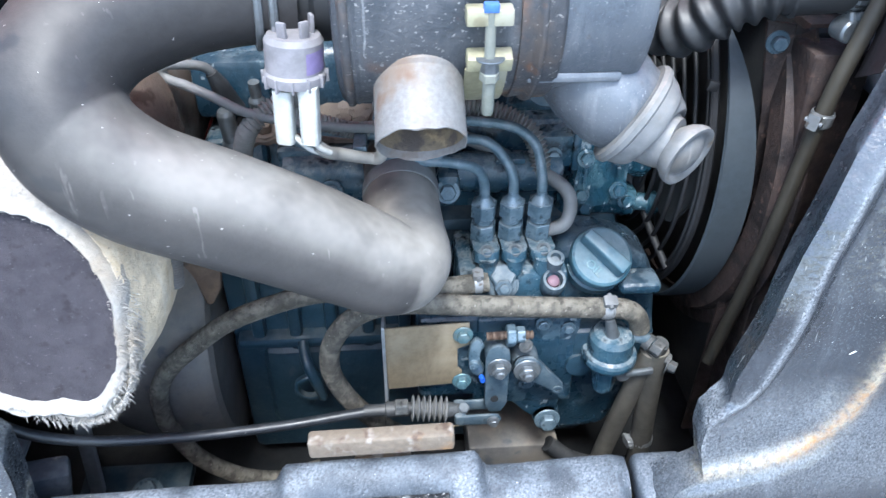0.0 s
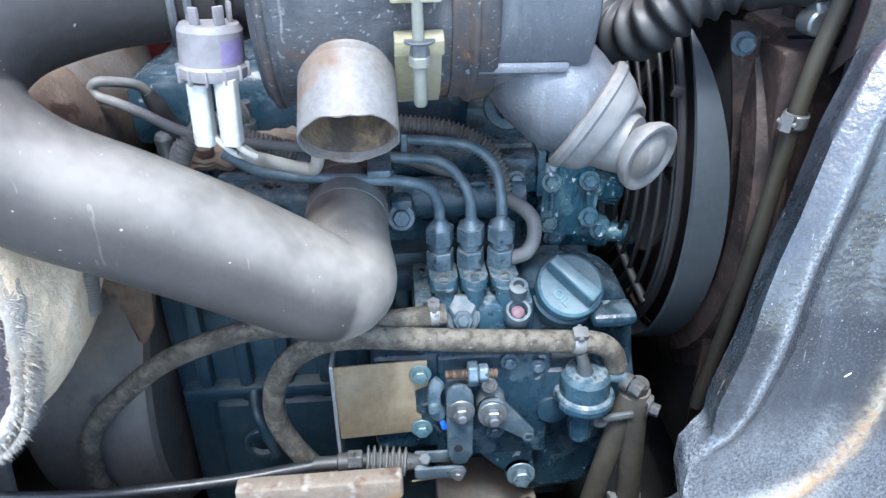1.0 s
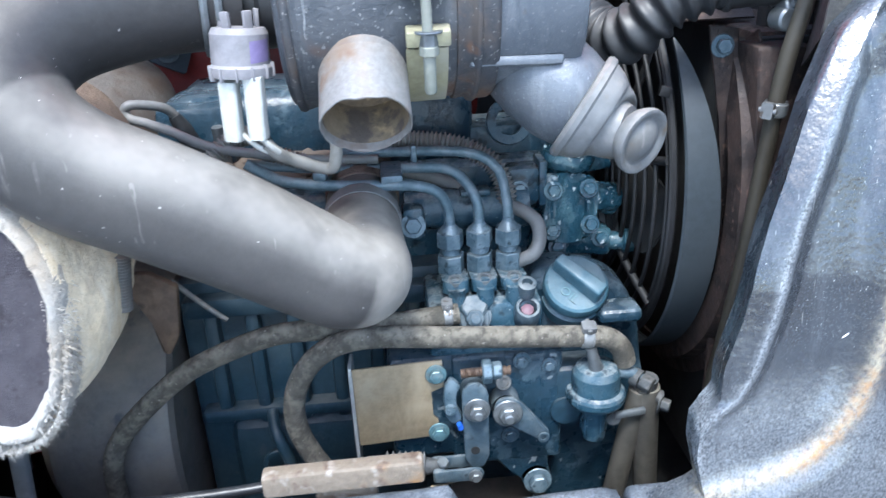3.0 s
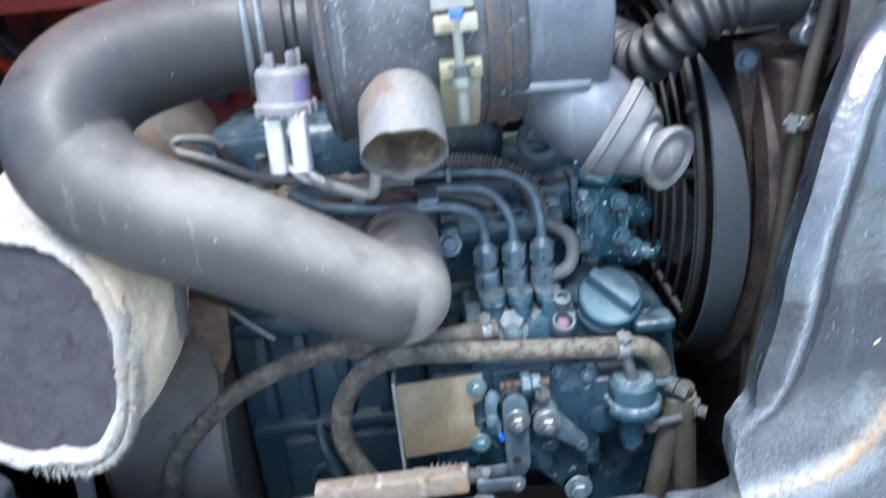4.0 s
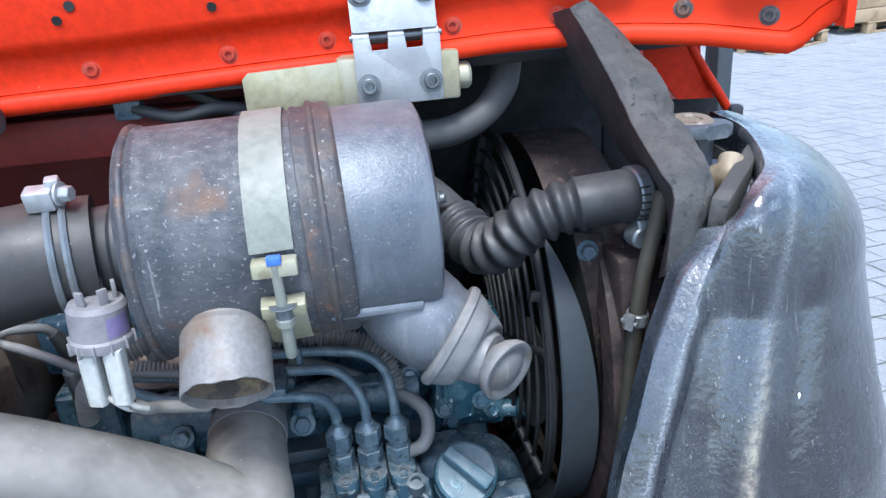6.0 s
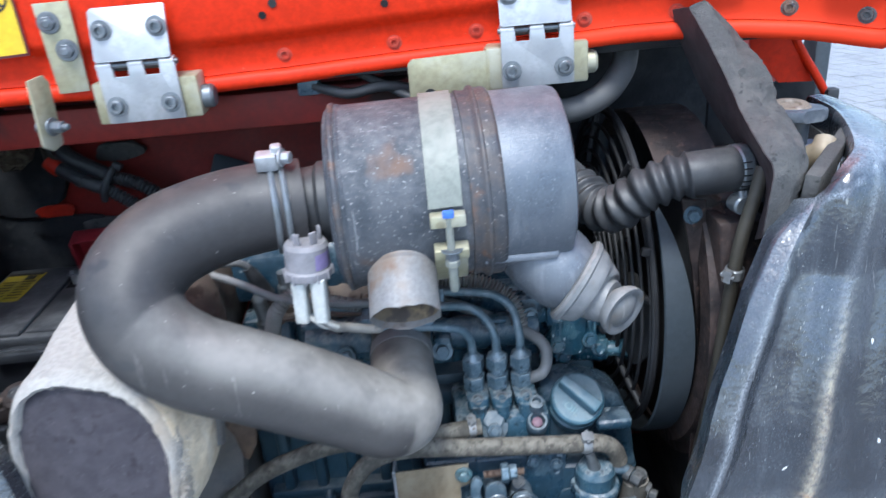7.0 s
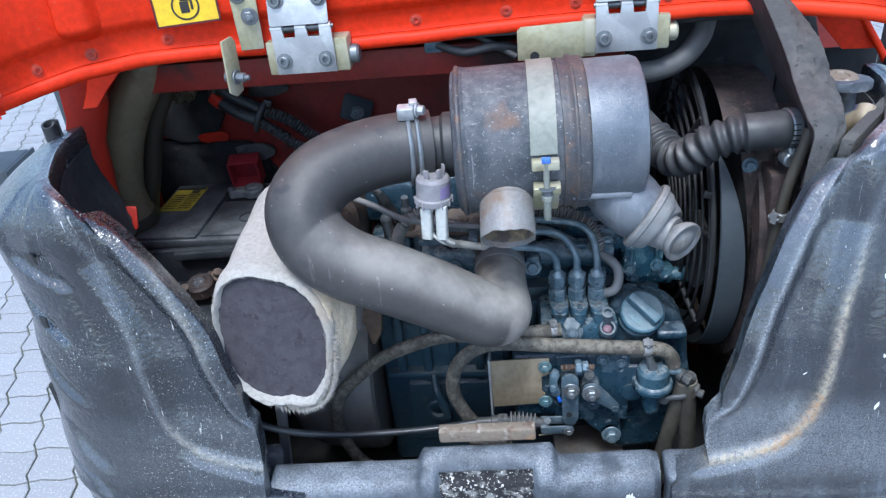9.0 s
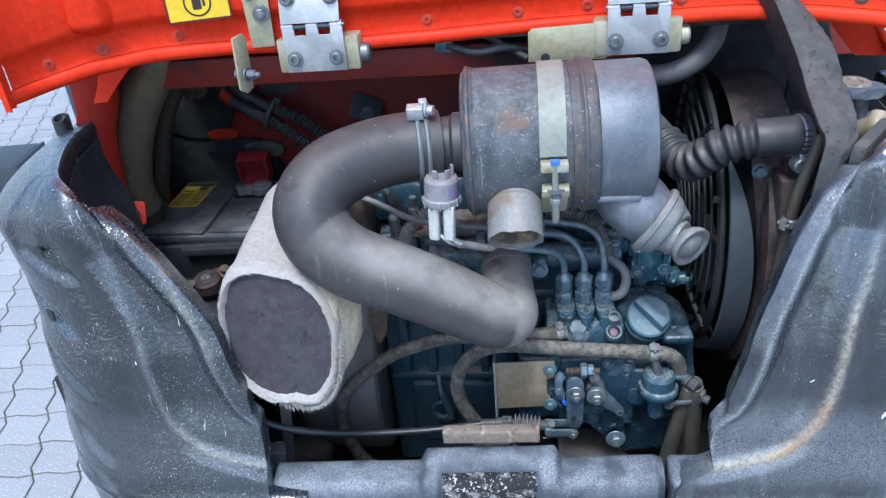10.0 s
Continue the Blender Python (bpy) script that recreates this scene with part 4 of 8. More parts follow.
def casting(side):
    bm = bmesh.new()
    rows = []
    for z in hood_xs(0.32, 0.80, 14)[:-1] + hood_xs(0.80, Z_TOP, 96):
        row = []
        for s in S_CAST:
            if s < 0:
                f = 0.017 * step(z, 0.950, 1.0)
                k = min(1.0, -s / 0.018)
                back = 0.45 if s > -0.019 else 0.75
                x, y = inner_x(z) - f * k ** 0.8 + 0.004 * step(-s, 0.018, 0.03), rear_y(z) - s * back
            else:
                x, y, nx, ny = shell_point(s, z)
                d = shell_relief(x, y, z, side, s) + 0.0012 * noise.noise((x * 18, y * 18, z * 18 + side))
                x, y = x + nx * d, y + ny * d
            if side < 0:
                x += max(0.0, 0.283 * step(z, 0.850, 0.858) - inner_x(z)) * (1 - step(s, 0.0, 0.06))
            row.append((XC + side * x, y, z))
        rows.append(row)
    for i in range(1, 19):
        a = radians(5 * i)
        row = []
        for s in S_CAST:
            x, y, z, nx, ny = shoulder(s, a)
            if s < 0:
                f, k = 0.017 * (1 - step(z, 1.22, 1.26)), min(1.0, -s / 0.018)
                back = (0.45 if s > -0.019 else 0.75) * (1 - step(z, 1.245, 1.262))
                x, y = x - f * k ** 0.8 + 0.004 * step(-s, 0.018, 0.03) * (1 - step(z, 1.22, 1.26)), y - s * back
            else:
                fade = 1 - i / 18
                d = fade * shell_relief(x, y, Z_TOP, side, s) + (0.3 + 0.7 * fade) * 0.0012 * noise.noise((x * 18, y * 18, z * 18 + side))
                x, y, z = x + nx * d, y + ny * d, z + (1 - fade) * 0.0008 * noise.noise((x * 22, y * 22, 5.0))
            row.append((XC + side * x, y, z))
        rows.append(row)
    # rounded lip of the rim, then down into the hollow
    for inset, drop in ((0.003, 0.0006), (0.0065, 0.0), (0.0085, 0.003), (0.0095, 0.010), (0.0100, 0.030)):
        row = []
        for s in S_CAST:
            x, y, z, nx, ny = shoulder(s, math.pi / 2)
            u = min(1.0, max(s, 0.0) / 0.41)
            t = rim_point(min(1.0, u + 0.02)) - rim_point(max(0.0, u - 0.02))
            n2 = Vector((-t.y, t.x, 0)).normalized() * inset * step(s, -0.004, 0.03)
            row.append((XC + side * (x + n2.x), y + n2.y, z - drop * step(s, -0.004, 0.03)))
        rows.append(row)
    if side < 0:
        rows = [[settle_left(*q) for q in row] for row in rows]
    sheet(rows, bm=bm)
    fields = [bm.verts.layers.float.new(k) for k in ("wear_sheen", "scuff", "orange")]
    for v in bm.verts:
        x, z = abs(v.co.x - XC), v.co.z
        if v.co.y > rear_y(z) + 0.12 or z < 0.86:
            continue
        e = x - inner_x(z)
        line = math.exp(-((ridge_far(x, z) / 0.0045) ** 2)) * step(z, 0.888, 0.898)
        wide = math.exp(-((ridge_far(x, z) / 0.009) ** 2)) * step(z, 0.888, 0.898)
        foot = (1 - step(z, 0.95, 1.0)) * step(z, 0.86, 0.90)
        # Real wear, plus the lip's highlight and the foot's sheen as pale colour.
        v[fields[0]] = min(1.0, (0.8 if side > 0 else 0.3) * math.exp(-(((e - 0.001) / 0.0028) ** 2)) * step(z, 0.9, 0.93) + 0.4 * line + (0.32 if side > 0 else 0.12) * foot + 0.6 * math.exp(-(((z - 1.288) / 0.006) ** 2)))
        if side > 0:
            v[fields[1]] = min(1.0, 0.9 * line * (1 - step(z, 1.10, 1.2)) + 0.3 * wide * (1 - step(z, 1.0, 1.05)))
            v[fields[2]] = min(1.0, (0.75 * line + 0.22 * wide) * step(x, 0.32, 0.35) * (1 - step(z, 0.985, 1.0)) + 0.25 * line * (1 - step(z, 1.08, 1.12)))
        else:
            v[fields[1]] = 0.5 * line * (1 - step(z, 0.95, 1.0)) + 0.3 * math.exp(-((e / 0.006) ** 2)) * step(z, 1.0, 1.1)
    return bm


cw = thing("counterweight", "scuffed black cast counterweight round the open engine bay", "counterweight", (XC, 0.45, 0.32))
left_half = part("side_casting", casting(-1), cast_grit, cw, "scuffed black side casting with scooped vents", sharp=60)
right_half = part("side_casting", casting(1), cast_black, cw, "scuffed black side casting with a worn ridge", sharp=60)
for c, nrm in (((-0.5775, 0.4405, 1.206), (-0.3, -0.9, 0.25)), ((-0.604, 0.452, 1.109), (-0.3, -0.8, 0.45))):
    poly = [(-0.011, 0.007), (0.003, 0.006), (0.012, -0.008), (0.006, -0.010), (-0.004, -0.003)]
    part("vent_hole", prism([(0.8 * a, 0.8 * b_) for a, b_ in poly], 0.0025, Matrix.Translation(c) @ frame_to(nrm), 0), bay_dark, left_half, "small dark vent hole")


for side, x, z, w, h, turn in ((1, 0.462, 1.045, 0.003, 0.006, 10), (1, 0.465, 0.975, 0.004, 0.011, -20), (1, 0.457, 1.135, 0.003, 0.006, 5), (1, 0.385, 1.015, 0.008, 0.001, 35),
                               (-1, 0.420, 1.226, 0.008, 0.007, 0), (-1, 0.414, 1.211, 0.006, 0.004, 20), (-1, 0.455, 1.213, 0.003, 0.013, 12), (-1, 0.42, 1.06, 0.002, 0.006, 5)):
    xx, yy, nx, ny = shell_point(x - inner_x(z), z)
    for _ in range(4):
        xx, yy, nx, ny = shell_point(x - inner_x(z) + (x - xx), z)
    dd = shell_relief(xx, yy, z, side) + 0.0012 * noise.noise((xx * 18, yy * 18, z * 18 + side)) + 0.0006
    poly = [(0.55 * w * math.cos(a) * random.uniform(0.5, 1), 0.6 * h * math.sin(a) * random.uniform(0.5, 1)) for a in (2 * math.pi * k / 9 for k in range(9))]
    fz = frame_to((side * nx, ny, 0.08))
    k = step(z, 1.08, 1.25) * (side < 0)
    part("paint_fleck", prism(poly, 0.0008, Matrix.Translation((XC + side * (xx + nx * dd) - 0.026 * k, yy + ny * dd - 0.024 * k, z)) @ fz @ pose(0, 0, 0, 0, 0, turn), 0), paint_white, right_half if side > 0 else left_half, "fleck of pale paint")


def sill_sag(x):
    """The sill slopes down towards the muffler's side."""
    return float(np.interp(x, [-0.29, 0.10, 0.26], [-0.019, -0.009, -0.001]))


def cover_grid():
    """The middle cover: a thick sill with a raised seat and a sunk, sooty field under it."""
    bm = bmesh.new()
    sheet([[cover_point(x, y, z) for y, z in SILL] for x in hood_xs(-0.284, 0.226, 130)], bm=bm)
    return bm


SILL = [(0.470, 0.80), (0.449, 0.868), (0.447, 0.876), (0.444, 0.880), (0.438, 0.8815), (0.425, 0.881), (0.412, 0.879), (0.404, 0.875), (0.398, 0.868), (0.394, 0.858), (0.392, 0.845), (0.391, 0.825), (0.390, 0.79), (0.387, 0.75), (0.38, 0.65), (0.37, 0.5), (0.365, 0.32)]


def cover_point(x, y, z):
    seat = step(abs(x - 0.006), 0.096, 0.082)
    sunk = step(abs(x - 0.004), 0.068, 0.060)
    end = step(x, 0.214, 0.226)
    zz = z + 0.022 * seat * step(z, 0.80, 0.862) * (0.35 + 0.65 * step(y, 0.400, 0.438)) + sill_sag(x) * step(z, 0.5, 0.8)
    d = 0.012 * sunk * step(y, 0.418, 0.400) * step(zz, 0.50, 0.6) if y < 0.42 else 0.0
    drop = 0.006 * sunk * step(y, 0.420, 0.410) * step(y, 0.392, 0.400)
    d += 0.010 * end if y < 0.42 else 0.0
    return (XC + x, y + d + 0.0010 * noise.noise((x * 25, zz * 25, 3.0)) + 0.0004 * noise.noise((x * 120, zz * 120, 1.0)), zz - drop + 0.0008 * noise.noise((x * 30, y * 30, 7.0)) - 0.004 * end)


# Added sheets that close the view to the yard with the bay's darkness.
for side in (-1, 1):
    solid("wall_side", box((XC + side * 0.565, 0.745, 0.67), (0.02, 0.57, 0.66), bevel=0.003), bay_dark, "near-black sheet added to close the side of the engine bay", "wall", (XC + side * 0.565, 0.745, 0.34), "structure")
for side in (-1, 1):
    rows = []
    for d, drop in ((0.0105, 0.028), (0.012, 0.05), (0.013, 0.08), (0.014, 0.12), (0.014, 0.18)):
        row = []
        for i in range(60):
            u = 0.36 + 0.64 * i / 59
            q = rim_point(u)
            t = rim_point(min(1.0, u + 0.02)) - rim_point(max(0.0, u - 0.02))
            n2 = Vector((-t.y, t.x, 0)).normalized() * d
            w = 0.002 * noise.noise((q.x * 60, q.y * 60, drop * 60))
            x, y, z = XC + side * (q.x + n2.x + w), q.y + n2.y + w, q.z - drop * (0.5 if u < 0.2 else 1.0)
            row.append(settle_left(x, y, z) if side < 0 else (x, y, z))
        rows.append(row)
    part("hollow_liner", sheet(rows, 0.002), mat_black if side < 0 else foam_grey, left_half if side < 0 else right_half, "dark lining inside the hollow rim", sharp=70)
cover = part("middle_cover", cover_grid(), sill_worn, cw, "scuffed black sill cover with a raised seat", sharp=60)
part("sill_end", box((XC + 0.256, 0.420, 0.862), (0.050, 0.056, 0.030), bevel=0.009, seg=4), sill_worn, cw)
part("sill_end", box((XC + 0.256, 0.405, 0.81), (0.050, 0.026, 0.11), bevel=0.008, seg=4), sill_worn, cw)
fine_sill = smooth_path([(0, y, z) for y, z in SILL[6:13]], 5)
rows = [[Vector(cover_point(x, q.y, q.z)) + Vector((0.005 * noise.noise((q.z * 90, x * 9, 2.0)), -0.0008, 0.0007)) for q in fine_sill] for x in hood_xs(-0.056, 0.064, 44)]
part("soot_field", sheet(rows), soot, cover, "sooty field with white grit")
for x, z, w, h in ((0.186, 0.846, 0.008, 0.016), (0.192, 0.828, 0.006, 0.010), (0.160, 0.838, 0.0035, 0.005), (0.105, 0.852, 0.0016, 0.002), (0.232, 0.838, 0.003, 0.004)):
    poly = []
    for k in range(28):
        a = 2 * math.pi * k / 28
        r = 0.75 + 0.55 * noise.noise((3 * math.cos(a) + x * 300, 3 * math.sin(a), z * 200))
        poly.append((w * r * math.cos(a), h * r * math.sin(a)))
    q = cover_point(x, 0.3915, z)
    part("paint_fleck", prism(poly, 0.001, pose(q[0], q[1] - 0.0008, q[2], 92, 0, 0), 0), paint_white, cover, "fleck of white paint")

lt = thing("latch_bar", "flat rusty latch bar with flaking pale paint", "latch", (-0.062, 0.448, 0.892))
b = box((-0.062, 0.446, 0.911), (0.126, 0.016, 0.021), (0, -1.0, 0), 0.0035, seg=3)
part("bar", b, latch_rust, lt)
part("stem", box((-0.062, 0.455, 0.890), (0.05, 0.012, 0.03), bevel=0.003), latch_rust, lt)

# ---- engine ----
eng = thing("diesel_engine", "dusty teal-blue three-cylinder diesel engine, darker below", "engine", (0.0, 0.75, 0.58))
b = bmesh.new()
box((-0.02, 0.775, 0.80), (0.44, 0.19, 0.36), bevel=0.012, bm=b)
part("block", b, engine_dark, eng, "dark blue ribbed engine block")
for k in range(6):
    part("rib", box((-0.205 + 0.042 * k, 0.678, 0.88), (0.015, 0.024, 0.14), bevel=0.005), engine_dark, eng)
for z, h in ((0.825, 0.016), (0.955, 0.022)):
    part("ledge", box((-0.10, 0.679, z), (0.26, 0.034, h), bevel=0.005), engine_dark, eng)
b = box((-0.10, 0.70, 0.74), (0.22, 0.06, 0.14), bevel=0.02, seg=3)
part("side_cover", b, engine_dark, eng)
b = box((-0.02, 0.79, 1.025), (0.36, 0.17, 0.11), bevel=0.012, seg=3)
part("cylinder_head", b, engine_blue, eng)
b = box((-0.075, 0.79, 1.115), (0.31, 0.14, 0.085), bevel=0.02, seg=4)
box((-0.195, 0.752, 1.123), (0.075, 0.10, 0.060), bevel=0.008, bm=b)
part("rocker_cover", b, gear_paint, eng, "teal-blue rocker cover")
# intake manifold: two cast barrels with lugs
b = tube([(-0.150, 0.668, 1.050), (-0.10, 0.668, 1.048), (-0.03, 0.668, 1.046)], [0.020, 0.024, 0.025], 18, 4)
for x in (-0.118, -0.103):
    box((x, 0.655, 1.032), (0.018, 0.03, 0.03), bevel=0.005, bm=b)
box((-0.075, 0.690, 1.070), (0.16, 0.05, 0.012), bevel=0.003, bm=b)
part("manifold", b, engine_blue, eng, "cast intake manifold")
b = tube([(0.002, 0.672, 1.045), (0.06, 0.672, 1.042), (0.125, 0.672, 1.040)], [0.019, 0.0215, 0.020], 18, 4)
box((0.010, 0.655, 1.040), (0.022, 0.03, 0.034), bevel=0.006, bm=b)
box((0.072, 0.665, 1.062), (0.03, 0.02, 0.006), bevel=0.002, bm=b)
part("manifold", b, engine_blue, eng, "cast intake manifold")
part("bolt", bolt((-0.103, 0.640, 1.045), (0, -1, 0.25), 0.0075, 0.007), bolt_blue, eng)
part("bolt", bolt((0.009, 0.640, 1.040), (0, -1, 0.25), 0.0085, 0.006), bolt_blue, eng)
b = lathe([(0, 0), (0.018, 0), (0.018, 0.022), (0.012, 0.026), (0.007, 0.026), (0.006, 0.01), (0, 0.01)], (-0.058, 0.678, 1.065), (0, -0.2, 1), 18)
part("boss", b, engine_blue, eng)
# rusty gasket ledge with bolts
b = bmesh.new()
rows = [[(-0.195 + 0.0055 * i, 0.672 + 0.006 * j, 1.083 + 0.006 * noise.noise((i * 0.5, j * 0.6, 0.0)) + 0.002 * j) for i in range(31)] for j in range(11)]
sheet(rows, 0.004, b)
part("rusty_ledge", b, rust_brown, eng, "rusty gasket ledge")
for x, y in ((-0.168, 0.695), (-0.09, 0.70)):
    part("bolt", bolt((x, y - 0.008, 1.087), (0.1, -0.2, 1), 0.009, 0.010), rust_brown, eng)
for x0 in (-0.172, -0.128):
    lathe_b = lathe([(0, 0), (0.010, 0), (0.0105, 0.006), (0.008, 0.010), (0.008, 0.040), (0.0055, 0.044), (0.0055, 0.06), (0, 0.06)], (x0, 0.705, 1.075), (0, -0.15, 1), 16)
    part("injector", lathe_b, bolt_steel, eng, "dull steel injector body")

part("head_end", box((-0.198, 0.742, 1.030), (0.060, 0.115, 0.100), bevel=0.008, seg=3), engine_blue, eng, "blue end of the cylinder head")
part("injector", lathe([(0, 0), (0.0105, 0), (0.0105, 0.008), (0.0085, 0.011), (0.0085, 0.040), (0.0065, 0.044), (0, 0.046)], (-0.199, 0.689, 1.068), (-0.05, -0.10, 1), 16), bolt_steel, eng, "dull steel injector body")

# injection pump with its delivery valves
b = box((0.070, 0.622, 0.930), (0.108, 0.080, 0.10), bevel=0.006)
part("pump_body", b, engine_blue, eng, "dusty blue injection pump")
for x in (0.044, 0.071, 0.098):
    part("valve_flange", prism(rounded(0.025, 0.052, 0.010), 0.014, pose(x, 0.612, 0.992, -8, 0, 0), 0.003), engine_blue, eng)
    part("column", lathe([(0, 0), (0.0085, 0), (0.0085, 0.05), (0, 0.05)], (x, 0.592, 0.945), (0, -0.05, 1), 14), engine_blue, eng)
for x in (0.0425, 0.070, 0.0975):
    c, ax = Vector((x, 0.621, 0.994)), Vector((0, -0.06, 1)).normalized()
    b = lathe([(0, 0), (0.0095, 0), (0.0095, 0.010), (0, 0.010)], c, ax, 20)
    for h, r, z in ((0.019, 0.0130, 0.004), (0.016, 0.0130, 0.031)):
        prism(hexagon(r), h, Matrix.Translation(c + ax * (z + h / 2)) @ frame_to(ax) @ pose(0, 0, 0, 0, 0, 12), 0.0007, b, 1)
    lathe([(0, 0.024), (0.0092, 0.024), (0.0092, 0.031), (0, 0.031)], c, ax, 18, b)
    lathe([(0.0105, 0.047), (0.0065, 0.052), (0.0050, 0.054), (0.0050, 0.058), (0, 0.058)], c, ax, 18, b)
    part("delivery_valve", b, bolt_blue, eng, "dusty blue delivery valve nut")
    part("flange_screw", lathe([(0, 0), (0.0068, 0), (0.0072, 0.002), (0.0066, 0.006), (0.004, 0.0062), (0.0034, 0.003), (0, 0.003)], (x + 0.001, 0.594, 0.997), (0, -0.35, 1), 16), bolt_steel, eng)
fl = 0.0049
part("fuel_line", tube([(0.0425, 0.618, 1.048), (0.041, 0.617, 1.064), (0.033, 0.612, 1.081), (0.014, 0.608, 1.090), (-0.02, 0.612, 1.092), (-0.06, 0.616, 1.093), (-0.105, 0.618, 1.100), (-0.135, 0.618, 1.118)], fl, 12), line_blue, eng, "bent blue steel fuel line")
part("fuel_line", tube([(0.070, 0.618, 1.048), (0.069, 0.620, 1.066), (0.061, 0.630, 1.082), (0.044, 0.640, 1.094), (0.01, 0.645, 1.096), (-0.03, 0.65, 1.096), (-0.09, 0.655, 1.100), (-0.14, 0.66, 1.105)], fl, 12), line_blue, eng, "bent blue steel fuel line")
part("fuel_line", tube([(0.0975, 0.618, 1.048), (0.097, 0.622, 1.066), (0.092, 0.636, 1.090), (0.074, 0.645, 1.104), (0.045, 0.652, 1.108), (0.0, 0.66, 1.108), (-0.06, 0.668, 1.108)], fl, 12), line_blue, eng, "bent blue steel fuel line")
for c, s in (((-0.008, 0.632, 1.094), (0.020, 0.05, 0.014)), ((0.014, 0.655, 1.104), (0.006, 0.012, 0.024)), ((-0.072, 0.64, 1.100), (0.012, 0.05, 0.012))):
    part("line_clip", box(c, s, bevel=0.002), bolt_blue, eng)
b = lathe([(0, 0), (0.0115, 0), (0.0125, 0.006), (0.0125, 0.020), (0.011, 0.024), (0.0085, 0.024), (0.008, 0.012), (0, 0.012)], (0.1082, 0.588, 0.957), (0, -0.55, 0.85), 20)
part("plug_boss", b, lever_grey, eng)
part("plug", lathe([(0, 0), (0.0066, 0), (0.0058, 0.003), (0.003, 0.0045), (0, 0.005)], (0.1082, 0.5790, 0.9710), (0, -0.55, 0.85), 14), pink_cap, eng, "faded pink plug")
part("plug_boss", lathe([(0, 0), (0.008, 0), (0.0085, 0.014), (0.005, 0.015), (0.0045, 0.009), (0, 0.009)], (0.1085, 0.5865, 0.986), (0, -0.4, 0.9), 18), lever_grey, eng)
b = prism(hexagon(0.0135), 0.022, Matrix.Translation((0.059, 0.588, 0.972)) @ frame_to((0, -0.7, 0.7)), 0.002, None, 1)
lathe([(0, 0), (0.016, 0), (0.016, 0.003), (0, 0.003)], (0.059, 0.583, 0.968), (0, -0.85, 0.4), 20, b)
bolt((0.059, 0.580, 0.967), (0, -0.9, 0.4), 0.0095, 0.009, stud=0.005, bm=b)
part("banjo_bolt", b, lever_grey, eng, "banjo bolt with a bright stud")

# timing gear case with the oil filler cap
b = bmesh.new()
gc = [(0.115, 1.005), (0.15, 1.010), (0.203, 0.994), (0.221, 0.968), (0.229, 0.935), (0.232, 0.885), (0.225, 0.80), (0.20, 0.73), (0.12, 0.72), (0.115, 0.80)]
prism([(x, z - 0.012) for x, z in gc], 0.06, pose(0, 0.635, 0, 90, 0, 0), 0.016, b, 4)
box((0.197, 0.590, 0.958), (0.042, 0.030, 0.015), bevel=0.006, bm=b, seg=3)
part("gear_case", b, gear_paint, eng, "blue timing gear case with flaking dirty paint")
b = bmesh.new()
cap_c, cap_ax = Vector((0.158, 0.604, 0.976)), Vector((0.02, -0.62, 0.78)).normalized()
lathe([(0, -0.02), (0.031, -0.02), (0.031, -0.006), (0.0265, -0.004), (0.0265, 0.002), (0.0305, 0.003), (0.0312, 0.010), (0.0300, 0.0145), (0.0275, 0.016), (0, 0.0165)], cap_c, cap_ax, 48, b)
m_cap = Matrix.Translation(cap_c) @ frame_to(cap_ax)
prism([(-0.027, -0.0060), (0.026, -0.0078), (0.026, 0.0078), (-0.027, 0.0060)], 0.021, m_cap @ pose(0.001, 0.001, 0.0235, 0, 0, -48), 0.003, b, 3)
oil_cap = part("oil_filler_cap", b, cap_blue, eng, "blue ribbed oil filler cap with a raised grip")
cu = bpy.data.curves.new("cap_text", "FONT")
cu.body, cu.size, cu.extrude, cu.align_x, cu.align_y = "OIL", 0.0125, 0.0005, "CENTER", "CENTER"
tmp = bpy.data.objects.new("cap_text", cu)
me = bpy.data.meshes.new_from_object(tmp)
bpy.data.objects.remove(tmp)
t = bmesh.new()
t.from_mesh(me)
t.transform(m_cap @ pose(-0.010, -0.012, 0.0168, 0, 0, -50))
part("lettering", t, bolt_cyan, oil_cap, "raised word OIL")
# thermostat housing and water pump, each casting thick with paint and sealant
def sealed(name, bm, label):
    bmesh.ops.triangulate(bm, faces=bm.faces[:])
    bmesh.ops.subdivide_edges(bm, edges=bm.edges[:], cuts=2, use_grid_fill=True)
    for v in bm.verts:
        v.co += 0.0022 * noise.noise_vector(v.co * 70) + 0.0010 * noise.noise_vector(v.co * 190)
    return part(name, bm, sealed_blue, eng, label, sharp=40)


sealed("thermostat_housing", lathe([(0, 0), (0.030, 0), (0.032, 0.006), (0.026, 0.010), (0.0235, 0.016), (0.0225, 0.050), (0.027, 0.054), (0.029, 0.062), (0.026, 0.068), (0, 0.070)], (0.168, 0.708, 1.020), (0.08, -0.10, 1), 22), "blue thermostat housing smeared with sealant")
sealed("housing_flange", prism(rounded(0.058, 0.072, 0.016), 0.014, pose(0.170, 0.682, 1.032, 82, 6, 8), 0.004), "flange smeared with sealant")
sealed("pump_casting", box((0.182, 0.712, 0.990), (0.075, 0.060, 0.034), (0, 5, 0), 0.010, seg=3), "blue water pump casting")
sealed("pump_neck", tube([(0.148, 0.70, 0.975), (0.150, 0.695, 1.000), (0.160, 0.69, 1.022), (0.178, 0.695, 1.035)], [0.017, 0.016, 0.015, 0.018], 18, 5), "cast neck of the water pump")
sealed("outlet_elbow", tube([(0.176, 0.705, 1.030), (0.194, 0.700, 1.036), (0.210, 0.700, 1.034), (0.222, 0.704, 1.030)], [0.018, 0.017, 0.016, 0.017], 18, 5), "cast water outlet")
